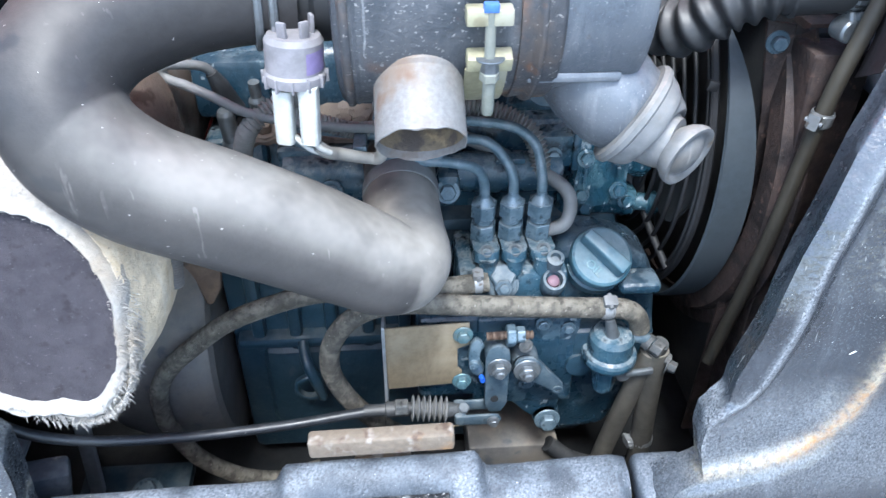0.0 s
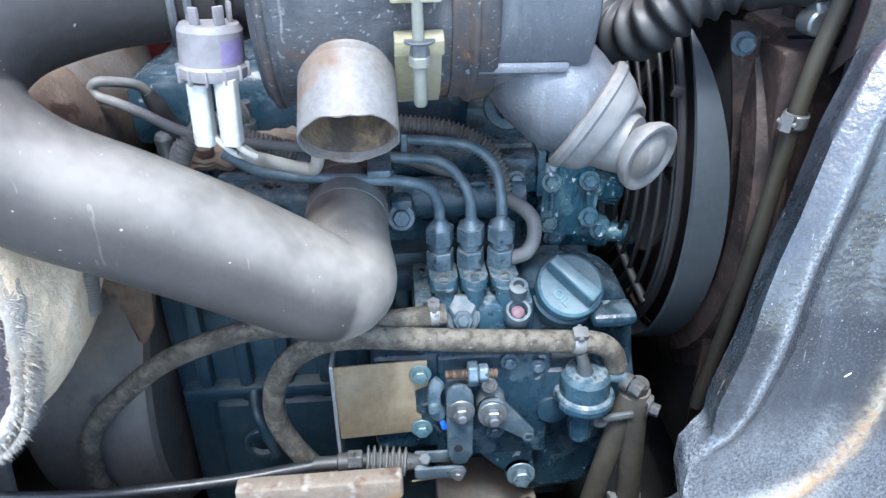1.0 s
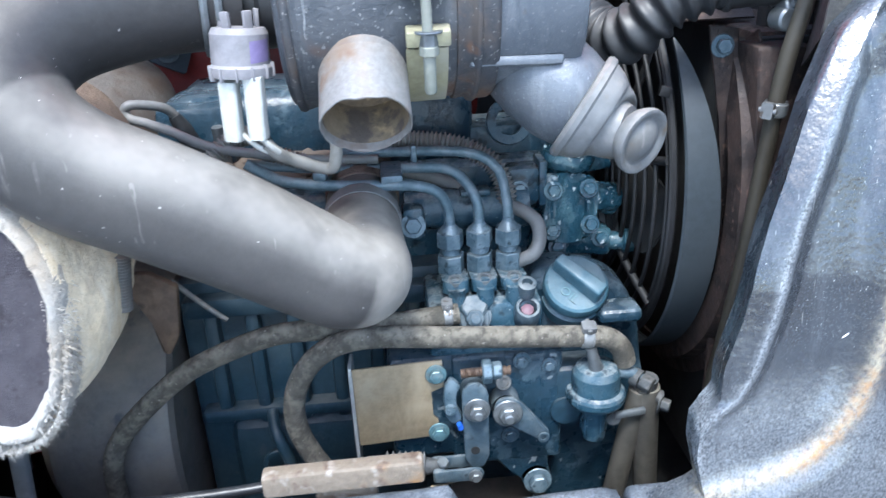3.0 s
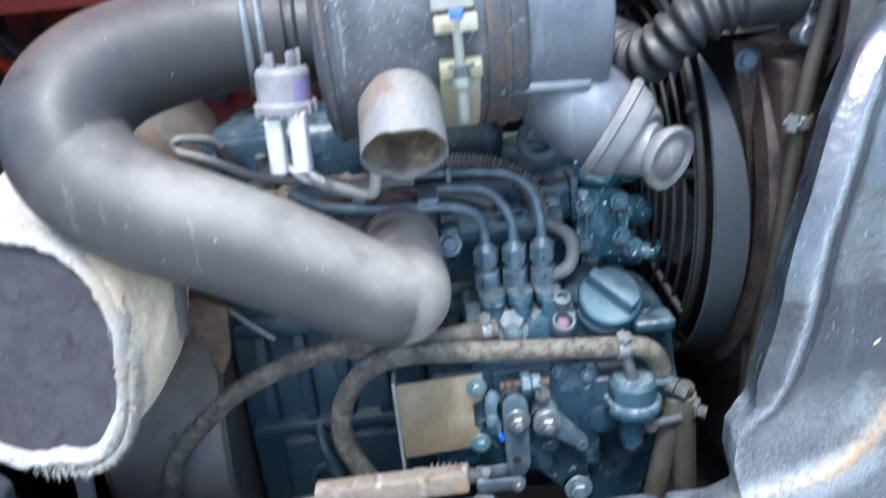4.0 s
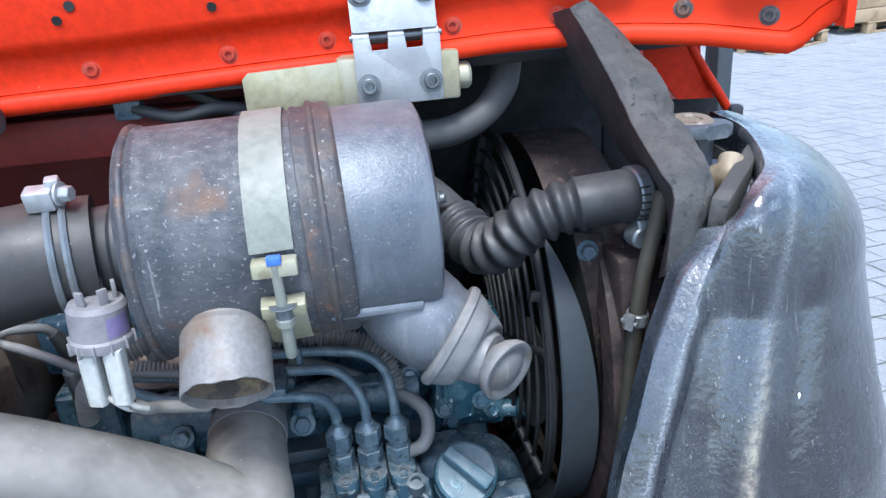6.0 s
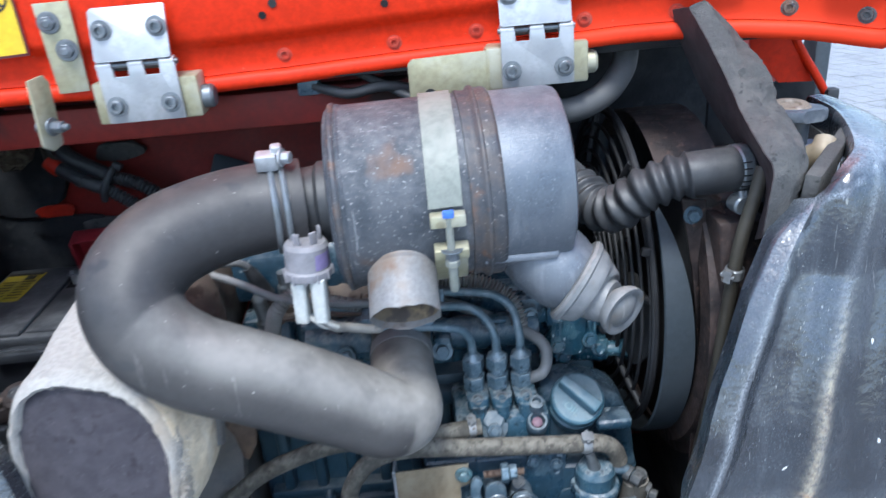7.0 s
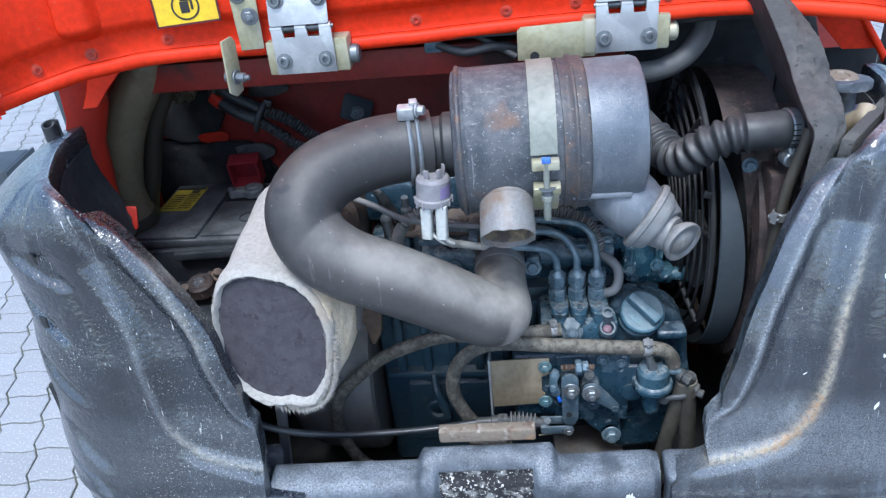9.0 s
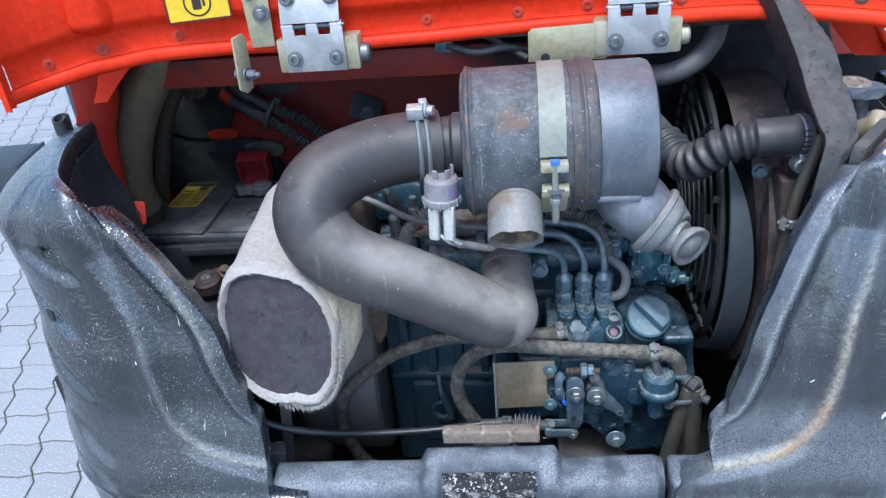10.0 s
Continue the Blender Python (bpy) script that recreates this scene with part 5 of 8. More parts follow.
sealed("upper_casting", box((0.200, 0.735, 1.072), (0.056, 0.050, 0.030), (0, -6, 0), 0.008, seg=3), "blue casting above the water outlet")
part("pump_shaft", lathe([(0, 0), (0.010, 0), (0.010, 0.034), (0.013, 0.036), (0.013, 0.046), (0, 0.047)], (0.196, 0.694, 0.988), (1, -0.1, -0.05), 18), sealed_blue, eng)
for c in ((0.150, 0.670, 1.012), (0.190, 0.670, 1.016), (0.152, 0.672, 1.054), (0.188, 0.672, 1.054), (0.158, 0.678, 0.990), (0.204, 0.680, 0.996)):
    part("bolt", bolt(c, (0, -1, 0.3), 0.0068, 0.006), sealed_blue, eng)
b = box((0.122, 0.69, 1.060), (0.034, 0.03, 0.036), bevel=0.004)
box((0.142, 0.69, 1.062), (0.008, 0.036, 0.046), bevel=0.002, bm=b)
part("sensor_block", b, engine_blue, eng)
part("bolt", bolt((0.145, 0.685, 1.060), (1, -0.2, 0), 0.009, 0.012), bolt_blue, eng)
part("bolt", bolt((0.118, 0.673, 1.058), (0, -1, 0.2), 0.006, 0.005), bolt_blue, eng)
b = box((0.115, 0.76, 1.085), (0.09, 0.06, 0.05), bevel=0.005)
ring((0.115, 0.72, 1.115), (0, -1, 0.3), 0.014, 0.024, 0.008, 24, b)
part("lifting_eye", b, engine_blue, eng, "blue lifting eye")
part("pulley", lathe([(0, 0), (0.045, 0), (0.045, 0.006), (0.036, 0.010), (0.045, 0.014), (0.045, 0.02), (0, 0.02)], (0.210, 0.745, 0.985), (1, 0, 0), 32), rubber_black, eng)
part("fan_hub", lathe([(0, 0), (0.03, 0), (0.03, 0.012), (0, 0.012)], (0.222, 0.80, 1.04), (1, 0, 0), 24), bay_dark, eng)

# governor cover, levers and throttle linkage
b = box((0.088, 0.600, 0.866), (0.108, 0.05, 0.125), bevel=0.005, seg=3)
box((0.130, 0.580, 0.872), (0.020, 0.012, 0.095), bevel=0.003, bm=b)
part("governor_cover", b, gear_paint, eng)
arm = [(-0.031, 0.038), (-0.024, 0.049), (0.018, 0.090), (0.026, 0.088), (0.028, -0.010), (0.031, -0.044), (0.028, -0.060), (0.016, -0.068), (0.006, -0.062), (-0.006, -0.043), (-0.026, -0.028), (-0.031, -0.020)]
part("lower_arm", prism(arm, 0.012, pose(0.099, 0.582, 0.835, 90, 0, 0), 0.003), gear_paint, eng, "cast arm below the governor cover")
for c, r in (((0.102, 0.573, 0.922), 0.006), ((0.090, 0.573, 0.838), 0.006), ((0.128, 0.573, 0.915), 0.005)):
    part("bolt", bolt(c, (0, -1, 0), r, 0.004, spin=12), bolt_blue, eng)
part("bolt", bolt((0.117, 0.569, 0.781), (0, -1, 0.1), 0.0098, 0.009), bolt_blue, eng)
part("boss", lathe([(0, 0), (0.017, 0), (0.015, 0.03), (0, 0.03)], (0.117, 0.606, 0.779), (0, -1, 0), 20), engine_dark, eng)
b = prism([(-0.0125, 0.004), (-0.0110, 0.012), (-0.006, 0.0178), (0, 0.0195), (0.006, 0.0178), (0.0110, 0.012), (0.0125, 0.004), (0.0120, -0.064), (0.006, -0.076), (-0.006, -0.076), (-0.0115, -0.064)], 0.005, pose(0.0540, 0.551, 0.897, 90, 0, 0), 0.0014)
lathe([(0.0122, -0.002), (0.0122, 0.018), (0, 0.018)], (0.054, 0.556, 0.896), (0, 1, 0), 22, b)
part("throttle_lever", b, lever_grey, eng)
part("lever_nut", bolt((0.0550, 0.547, 0.8885), (0, -1, 0.05), 0.0084, 0.0075, stud=0.006), bolt_steel, eng, "bright nut and stud")
part("lever_hole", lathe([(0, 0), (0.0042, 0), (0.0042, 0.001), (0, 0.001)], (0.0525, 0.5485, 0.842), (0, -1, 0), 14), bay_dark, eng)
b = prism([(-0.0135, 0.004), (-0.010, 0.011), (-0.003, 0.0145), (0.006, 0.0135), (0.013, 0.007), (0.039, -0.026), (0.040, -0.035), (0.033, -0.039), (0.006, -0.017), (-0.006, -0.0125), (-0.012, -0.006)], 0.005, pose(0.085, 0.554, 0.881, 90, 0, 0), 0.0014)
lathe([(0.014, 0), (0.014, 0.018), (0, 0.018)], (0.084, 0.556, 0.882), (0, 1, 0), 18, b)
part("stop_lever", b, lever_grey, eng)
part("lever_nut", bolt((0.0842, 0.550, 0.880), (0, -1, 0.05), 0.0094, 0.0075, stud=0.006), bolt_steel, eng, "bright nut and stud")
part("lever_hole", ring((0.1185, 0.551, 0.8485), (0, -1, 0), 0.0028, 0.0055, 0.0015, 18), lever_grey, eng)
b = prism([(-0.007, 0.020), (-0.0015, 0.027), (0.004, 0.023), (0.008, 0.016), (0.001, 0.010), (0.001, -0.003), (0.008, -0.012), (0.006, -0.026), (-0.003, -0.022), (-0.007, -0.016), (-0.009, 0.006)], 0.007, pose(0.034, 0.562, 0.890, 90, 0, 0), 0.002)
lathe([(0, 0), (0.0055, 0), (0.005, 0.004), (0, 0.0045)], (0.031, 0.5585, 0.884), (0, -1, 0), 16, b)
part("link_plate", b, bolt_blue, eng)
part("wire_plug", lathe([(0, 0), (0.0028, 0), (0.0028, 0.007), (0, 0.007)], (0.0385, 0.556, 0.868), (0.2, -1, 0), 12), material("blue_plastic", (0.02, 0.10, 0.5), rough=(0.4, 0.5), bump=0.02), eng, "small bright blue wire plug")
b = tube([(0.042, 0.556, 0.9235), (0.060, 0.556, 0.924), (0.088, 0.556, 0.923)], 0.0042, 12, 30, wave=lambda s, r: r + 0.0005 * math.sin(s * 5200))
part("stop_screw", b, bolt_rust, eng, "rusty threaded stop screw")
for x, s in ((0.066, 0.0120), (0.0755, 0.0090)):
    part("lock_nut", prism(hexagon(s), 0.009, Matrix.Translation((x, 0.556, 0.924)) @ frame_to((1, 0, 0)), 0.0012, None, 1), bolt_blue, eng)
b = ring((0.0805, 0.552, 0.9135), (0.1, -1, 0.3), 0.0045, 0.0072, 0.003, 22)
lathe([(0, 0), (0.0046, 0), (0.0046, 0.001), (0, 0.001)], (0.0805, 0.552, 0.9135), (0.1, -1, 0.3), 16, b)
part("seal_ring", b, fitting_dull, eng, "dull crimped lead seal")

part("solenoid_body", box((0.012, 0.602, 0.872), (0.075, 0.05, 0.115), bevel=0.008, seg=3), gear_paint, eng)
cover_plate = thing("solenoid_cover_plate", "gold-passivated steel cover plate with a folded edge", "cover plate", (-0.02, 0.565, 0.84))
part("plate", prism([(-0.039, -0.043), (0.038, -0.040), (0.038, -0.022), (0.033, -0.018), (0.033, 0.010), (0.046, 0.014), (0.046, 0.043), (-0.039, 0.042)], 0.0025, pose(-0.019, 0.566, 0.890, 90, -1.5, 0), 0.0006), plate_gold, cover_plate)
part("folded_edge", prism(rounded(0.028, 0.118, 0.002), 0.003, pose(-0.059, 0.577, 0.876, 90, -1.5, 88), 0.0008), zinc, cover_plate, "bright folded edge")
for c in ((0.0195, 0.563, 0.921), (0.0195, 0.563, 0.856)):
    part("bolt", bolt(c, (0, -1, 0.05), 0.0068, 0.006, stud=0.002), bolt_cyan, cover_plate)

# throttle cable
cab_ = thing("throttle_cable", "black throttle cable with a grey bellows boot and a clevis", "cable", (-0.1, 0.55, 0.83))
part("sheath", tube([(-0.052, 0.551, 0.834), (-0.10, 0.548, 0.829), (-0.17, 0.54, 0.826), (-0.27, 0.522, 0.838), (-0.35, 0.50, 0.868), (-0.40, 0.49, 0.905), (-0.43, 0.50, 0.95)], 0.0052, 14), plastic_black, cab_)
b = lathe([(0, 0), (0.0065, 0), (0.0065, 0.022), (0.0085, 0.023), (0.0085, 0.032), (0.0065, 0.033), (0.0065, 0.05), (0, 0.05)], (-0.083, 0.549, 0.832), (1, 0.02, 0.0), 18)
part("ferrule", b, rubber_black, cab_)
part("lock_nut", prism(hexagon(0.0098), 0.014, Matrix.Translation((-0.044, 0.550, 0.833)) @ frame_to((1, 0, 0)), 0.001, None, 1), fitting_dull, cab_)
b = tube([(-0.034, 0.550, 0.832), (-0.015, 0.550, 0.830), (0.004, 0.549, 0.828)], 0.0105, 20, 34, wave=lambda s, r: r + 0.0035 * math.sin(s * 2 * math.pi / 0.0058))
part("bellows_boot", b, ribbed_grey, cab_, "dusty ribbed rubber boot")
part("rod", tube([(0.003, 0.549, 0.828), (0.016, 0.548, 0.828), (0.024, 0.547, 0.829)], [0.009, 0.006, 0.005], 12, 4), fitting_dull, cab_)
b = box((0.0165, 0.5495, 0.8225), (0.012, 0.026, 0.014), bevel=0.003, seg=3)
for y in (0.5385, 0.5590):
    prism([(-0.024, -0.0065), (0.012, -0.0070), (0.018, -0.0055), (0.021, 0.0), (0.018, 0.0055), (0.012, 0.0070), (-0.024, 0.0065)], 0.0038, pose(0.0385, y, 0.8225, 90, 0, 0), 0.0012, b)
part("clevis", b, lever_grey, cab_, "dusty grey two-pronged fork")
part("pin", bolt((0.0205, 0.546, 0.8300), (0, -0.25, 1), 0.0062, 0.004, washer=False), bolt_steel, cab_)
b = lathe([(0, 0), (0.0062, 0), (0.0066, 0.002), (0.0062, 0.003), (0.004, 0.0035), (0, 0.0035)], (0.0505, 0.5365, 0.8225), (0, -1, 0.1), 22)
bolt((0.0505, 0.5335, 0.823), (0, -1, 0.1), 0.0045, 0.003, False, bm=b)
part("pivot_nut", b, bolt_steel, cab_)
part("safety_wire", tube([(0.008, 0.545, 0.806), (0.03, 0.542, 0.812), (0.045, 0.544, 0.820)], 0.001, 6, 6), plate_gold, cab_)

# lift pump
lp = thing("fuel_lift_pump", "dusty blue-grey fuel lift pump with a domed top", "fuel pump", (0.171, 0.565, 0.83))
b = lathe([(0, 0.086), (0.010, 0.0855), (0.019, 0.083), (0.0225, 0.077), (0.0235, 0.060), (0.0270, 0.058), (0.0285, 0.055), (0.0285, 0.050), (0.0265, 0.046), (0.019, 0.043), (0.0125, 0.041), (0.0125, 0.016), (0.011, 0.002), (0.006, 0), (0, 0)], (0.1715, 0.566, 0.832), (0.0, -0.03, 1), 36)
part("body", b, engine_blue, lp)
for a in (0, 72, 144, 216, 288):
    p = Vector((0.1715 + 0.0125 * math.cos(radians(a)), 0.566 + 0.0125 * math.sin(radians(a)), 0.856))
    part("rib", box(p, (0.003, 0.003, 0.034), (0, 0, a), 0.001), engine_blue, lp)
part("rear_flange", box((0.158, 0.590, 0.885), (0.05, 0.035, 0.05), bevel=0.008, seg=3), engine_dark, lp)
part("rear_lug", lathe([(0, 0), (0.016, 0), (0.015, 0.02), (0, 0.022)], (0.145, 0.590, 0.862), (0, -1, 0), 18), engine_dark, lp)
part("outlet", tube([(0.190, 0.566, 0.905), (0.204, 0.565, 0.904), (0.214, 0.563, 0.898)], [0.006, 0.0065, 0.006], 12, 4), bolt_blue, lp)
part("inlet", tube([(0.170, 0.560, 0.913), (0.167, 0.556, 0.924), (0.163, 0.556, 0.940)], [0.0085, 0.006, 0.005], 12, 4), bolt_steel, lp)
b = bolt((0.213, 0.561, 0.897), (0.7, -0.7, -0.2), 0.0085, 0.012, washer=False)
lathe([(0, 0), (0.009, 0), (0.009, 0.008), (0, 0.008)], (0.208, 0.566, 0.899), (0.7, -0.7, -0.2), 16, b)
part("union_nut", b, fitting_dull, lp)
part("primer_key", box((0.203, 0.553, 0.866), (0.030, 0.006, 0.007), (0, -6, 0), 0.002), bolt_steel, lp)
part("primer_pivot", lathe([(0, 0), (0.007, 0), (0.007, 0.008), (0, 0.008)], (0.187, 0.56, 0.861), (0, -1, 0), 16), bolt_steel, lp)
b = prism(hexagon(0.0075), 0.02, Matrix.Translation((0.226, 0.560, 0.882)) @ frame_to((0.8, -0.3, -0.5)), 0.0015, None, 1)
bolt((0.232, 0.556, 0.872), (0.8, -0.5, -0.1), 0.0068, 0.009, bm=b)
lathe([(0, -0.01), (0.009, -0.01), (0.010, 0.0), (0.009, 0.012), (0, 0.012)], (0.221, 0.563, 0.887), (0.1, -0.2, 1), 18, b)
part("banjo_union", b, fitting_dull, lp)

# hoses
def hose(name, label, pts, r, mat, n=16, sub=8, cat="hose"):
    h = thing(name, label, cat, pts[0])
    part("tube", tube(pts, r, n, sub), mat, h)
    return h


ha = hose("fuel_hose", "tan woven fuel hose, dusty and frayed", [(0.044, 0.579, 0.974), (0.02, 0.577, 0.973), (-0.02, 0.577, 0.970), (-0.08, 0.580, 0.968), (-0.125, 0.582, 0.965), (-0.168, 0.583, 0.952), (-0.21, 0.585, 0.932), (-0.245, 0.586, 0.905), (-0.280, 0.589, 0.870), (-0.300, 0.591, 0.835), (-0.307, 0.596, 0.79), (-0.303, 0.60, 0.755), (-0.283, 0.602, 0.705), (-0.245, 0.604, 0.668), (-0.20, 0.612, 0.645), (-0.15, 0.63, 0.64)], 0.0098, woven_hose)
hose_clamp(ha, (0.034, 0.578, 0.974), (1, 0, 0.03), 0.0098, 0.009, (0, -0.2, 1))
hb = hose("fuel_hose", "tan woven fuel hose looping behind the sill", [(0.200, 0.567, 0.915), (0.194, 0.565, 0.932), (0.180, 0.563, 0.945), (0.155, 0.561, 0.950), (0.10, 0.560, 0.955), (0.03, 0.560, 0.961), (-0.03, 0.561, 0.966), (-0.065, 0.562, 0.962), (-0.092, 0.563, 0.945), (-0.110, 0.565, 0.915), (-0.115, 0.568, 0.88), (-0.108, 0.572, 0.845), (-0.09, 0.577, 0.805), (-0.062, 0.583, 0.765), (-0.04, 0.59, 0.74)], 0.0102, woven_hose)
hose_clamp(hb, (0.160, 0.561, 0.949), (1, 0, -0.05), 0.0102, 0.012, (0.1, -0.35, 1))
hose("fuel_hose", "grey-brown rubber fuel hose leading down", [(0.216, 0.565, 0.885), (0.214, 0.568, 0.86), (0.208, 0.572, 0.82), (0.200, 0.58, 0.75), (0.192, 0.585, 0.68), (0.19, 0.59, 0.60)], 0.0112, fuel_rubber)
hd = hose("fuel_hose", "grey-brown rubber fuel hose leading down", [(0.222, 0.563, 0.888), (0.224, 0.566, 0.85), (0.228, 0.57, 0.79), (0.232, 0.572, 0.73), (0.236, 0.575, 0.65), (0.238, 0.58, 0.60)], 0.0120, fuel_rubber)
hose_clamp(hd, (0.2325, 0.573, 0.735), (0.05, 0, -1), 0.0125, 0.010, (-1, -0.2, 0))
hose("vent_hose", "thin grey rubber hose beside the fuel lines", [(0.0, 0.69, 1.082), (0.04, 0.685, 1.070), (0.085, 0.668, 1.052), (0.112, 0.650, 1.046), (0.127, 0.634, 1.038), (0.128, 0.622, 1.024), (0.121, 0.616, 1.012), (0.108, 0.620, 1.004)], 0.0068, ribbed_grey)
t = thing("wiring_harness", "grey corrugated wiring conduit", "conduit", (0.05, 0.68, 1.1))
part("conduit", tube([(-0.06, 0.69, 1.112), (0.0, 0.685, 1.112), (0.045, 0.681, 1.108), (0.072, 0.676, 1.100), (0.092, 0.670, 1.086), (0.101, 0.662, 1.066), (0.103, 0.658, 1.052)], 0.0090, 14, 60, wave=lambda s, r: r + 0.0016 * math.sin(s * 2 * math.pi / 0.0042)), conduit_pale, t)
part("conduit", tube([(-0.186, 0.655, 1.070), (-0.180, 0.645, 1.095), (-0.170, 0.637, 1.117), (-0.150, 0.645, 1.132), (-0.120, 0.665, 1.135)], 0.0078, 14, 60, wave=lambda s, r: r + 0.0016 * math.sin(s * 2 * math.pi / 0.0042)), conduit_pale, t)
part("conduit", tube([(-0.13, 0.64, 1.125), (-0.105, 0.645, 1.115), (-0.08, 0.65, 1.105), (-0.055, 0.66, 1.10)], 0.0075, 14, 40, wave=lambda s, r: r + 0.0009 * math.sin(s * 2 * math.pi / 0.0038)), conduit_pale, t)
part("wire", tube([(-0.10, 0.522, 1.160), (-0.092, 0.528, 1.150), (-0.085, 0.54, 1.142), (-0.062, 0.556, 1.128), (-0.052, 0.553, 1.132), (-0.049, 0.550, 1.160), (-0.053, 0.556, 1.195), (-0.062, 0.58, 1.22)], 0.0050, 10), conduit_pale, t)
part("wire", tube([(-0.115, 0.522, 1.168), (-0.104, 0.520, 1.158), (-0.096, 0.524, 1.152)], 0.0022, 8), white_plastic, t, "bare white wires")
part("wire", tube([(-0.102, 0.515, 1.170), (-0.096, 0.517, 1.160), (-0.090, 0.524, 1.152)], 0.0022, 8), white_plastic, t, "bare white wires")
# looped lead to the glow plugs
lp_ = thing("glow_plug_lead", "grey looped glow plug lead with a black boot", "cable", (-0.19, 0.64, 1.15))
part("lead", tube([(-0.200, 0.690, 1.128), (-0.2018, 0.684, 1.139), (-0.2053, 0.682, 1.150), (-0.2122, 0.676, 1.1596), (-0.2274, 0.668, 1.165), (-0.2388, 0.664, 1.1662), (-0.2442, 0.664, 1.1611), (-0.2396, 0.662, 1.1542), (-0.2246, 0.656, 1.1508), (-0.2003, 0.646, 1.1436), (-0.1695, 0.637, 1.131), (-0.13, 0.635, 1.122), (-0.08, 0.64, 1.112), (-0.02, 0.65, 1.105)], 0.0044, 12), ribbed_grey, lp_)
part("boot", tube([(-0.206, 0.681, 1.151), (-0.201, 0.685, 1.137), (-0.197, 0.690, 1.122), (-0.190, 0.692, 1.108)], [0.0055, 0.0085, 0.0095, 0.009], 14, 5), rubber_black, lp_)

ps = thing("pale_strap", "thin pale wire stretched along the engine block", "wire", (-0.16, 0.655, 1.0))
part("wire", tube([(-0.230, 0.650, 0.997), (-0.205, 0.650, 0.970), (-0.183, 0.650, 0.949)], 0.0026, 8, 5), pale_rubber, ps)
# relay hanging on its wires
rl = thing("glow_relay", "grey round plastic relay with a violet label and white plugs", "relay", (-0.107, 0.51, 1.17))
rc, rax = Vector((-0.110, 0.528, 1.209)), Vector((0.06, 0.05, 1)).normalized()
part("can", lathe([(0, 0), (0.0215, 0), (0.0222, 0.003), (0.0222, 0.007), (0.0207, 0.009), (0.0207, 0.030), (0.0185, 0.034), (0, 0.035)], rc, rax, 32), grey_plastic, rl)
rows = []
for z in (0.011, 0.026):
    rows.append([rc + rax * z + Vector((0.0210 * math.cos(a), 0.0210 * math.sin(a), 0)) for a in (radians(-62 + 7 * k) for k in range(8))])
part("label", sheet(rows), violet_label, rl, "faded violet label")
for k, a in enumerate((20, 95, 165, 240, 310)):
    p = rc + rax * 0.037 + Vector((0.013 * math.cos(radians(a)), 0.013 * math.sin(radians(a)), 0))
    part("terminal", box(p + rax * 0.002, (0.003, 0.007, 0.014), (0, 3, a), 0.0008), grey_plastic, rl)
for k in range(12):
    a = radians(30 * k)
    part("rib", box(rc + rax * 0.004 + Vector((0.0218 * math.cos(a), 0.0218 * math.sin(a), 0)), (0.004, 0.0016, 0.010), (0, 0, math.degrees(a)), 0.0005), grey_plastic, rl)
for x, y, z, h in ((-0.1195, 0.520, 1.186, 0.044), (-0.101, 0.516, 1.188, 0.046)):
    b = prism(rounded(0.013, 0.011, 0.002), h, pose(x, y, z, 4, 4, -12), 0.0012)
    part("plug", b, white_plastic, rl, "white plastic plug")

# ---- air cleaner ----
ac = thing("air_cleaner", "worn dark steel air cleaner canister with rusty rims", "air cleaner", (0.03, 0.585, 1.17))
C = Vector((0, 0.588, 1.262))
AX = Vector((1, 0.03, 0.015)).normalized()


def acp(x):
    return C + AX * x


R = 0.0885
part("body", lathe([(0, -0.082), (0.078, -0.0825), (0.084, -0.081), (R - 0.001, -0.077), (R, -0.072), (R + 0.0015, -0.069), (R, -0.066), (R - 0.0005, 0.045), (0, 0.045)], C, AX, 72), canister, ac)
part("rear_rim", lathe([(R - 0.002, -0.078), (R + 0.0022, -0.0765), (R + 0.003, -0.074), (R + 0.0022, -0.0715), (R - 0.002, -0.070)], C, AX, 72), canister_rim, ac, "rusty rolled rim", sharp=70)
part("flange", lathe([(R - 0.004, 0.042), (R + 0.0014, 0.043), (R + 0.0018, 0.046), (R + 0.0010, 0.049), (R + 0.0012, 0.054), (R + 0.0046, 0.056), (R + 0.0052, 0.058), (R + 0.0046, 0.060), (R + 0.0028, 0.0605), (R + 0.0030, 0.070), (R + 0.0012, 0.0735), (R - 0.006, 0.074)], C, AX, 72), canister_rim, ac, "dark rusty joint flange", sharp=70)
part("cap", lathe([(R - 0.002, 0.072), (R - 0.0025, 0.131), (R - 0.005, 0.137), (R - 0.010, 0.1395), (0.04, 0.1415), (0.038, 0.138), (0, 0.138)], C, AX, 72), canister_lid, ac, "smooth blue-grey cap")
pth = [acp(0.022) + Vector((0, -math.cos(a), math.sin(a))) * (R + 0.0004) for a in (radians(d) for d in range(8, 215, 6))]
part("strap", band(pth, 0.030, 0.0022, AX), strap_grey, ac, "yellow-passivated steel clamp strap")
pth = [acp(0.024) + Vector((0, -math.cos(a), math.sin(a))) * (R + 0.0004) for a in (radians(d) for d in range(-70, -20, 5))]
part("strap_end", band(pth, 0.030, 0.0022, AX), zinc_yellow, ac, "yellow-passivated steel clamp strap")
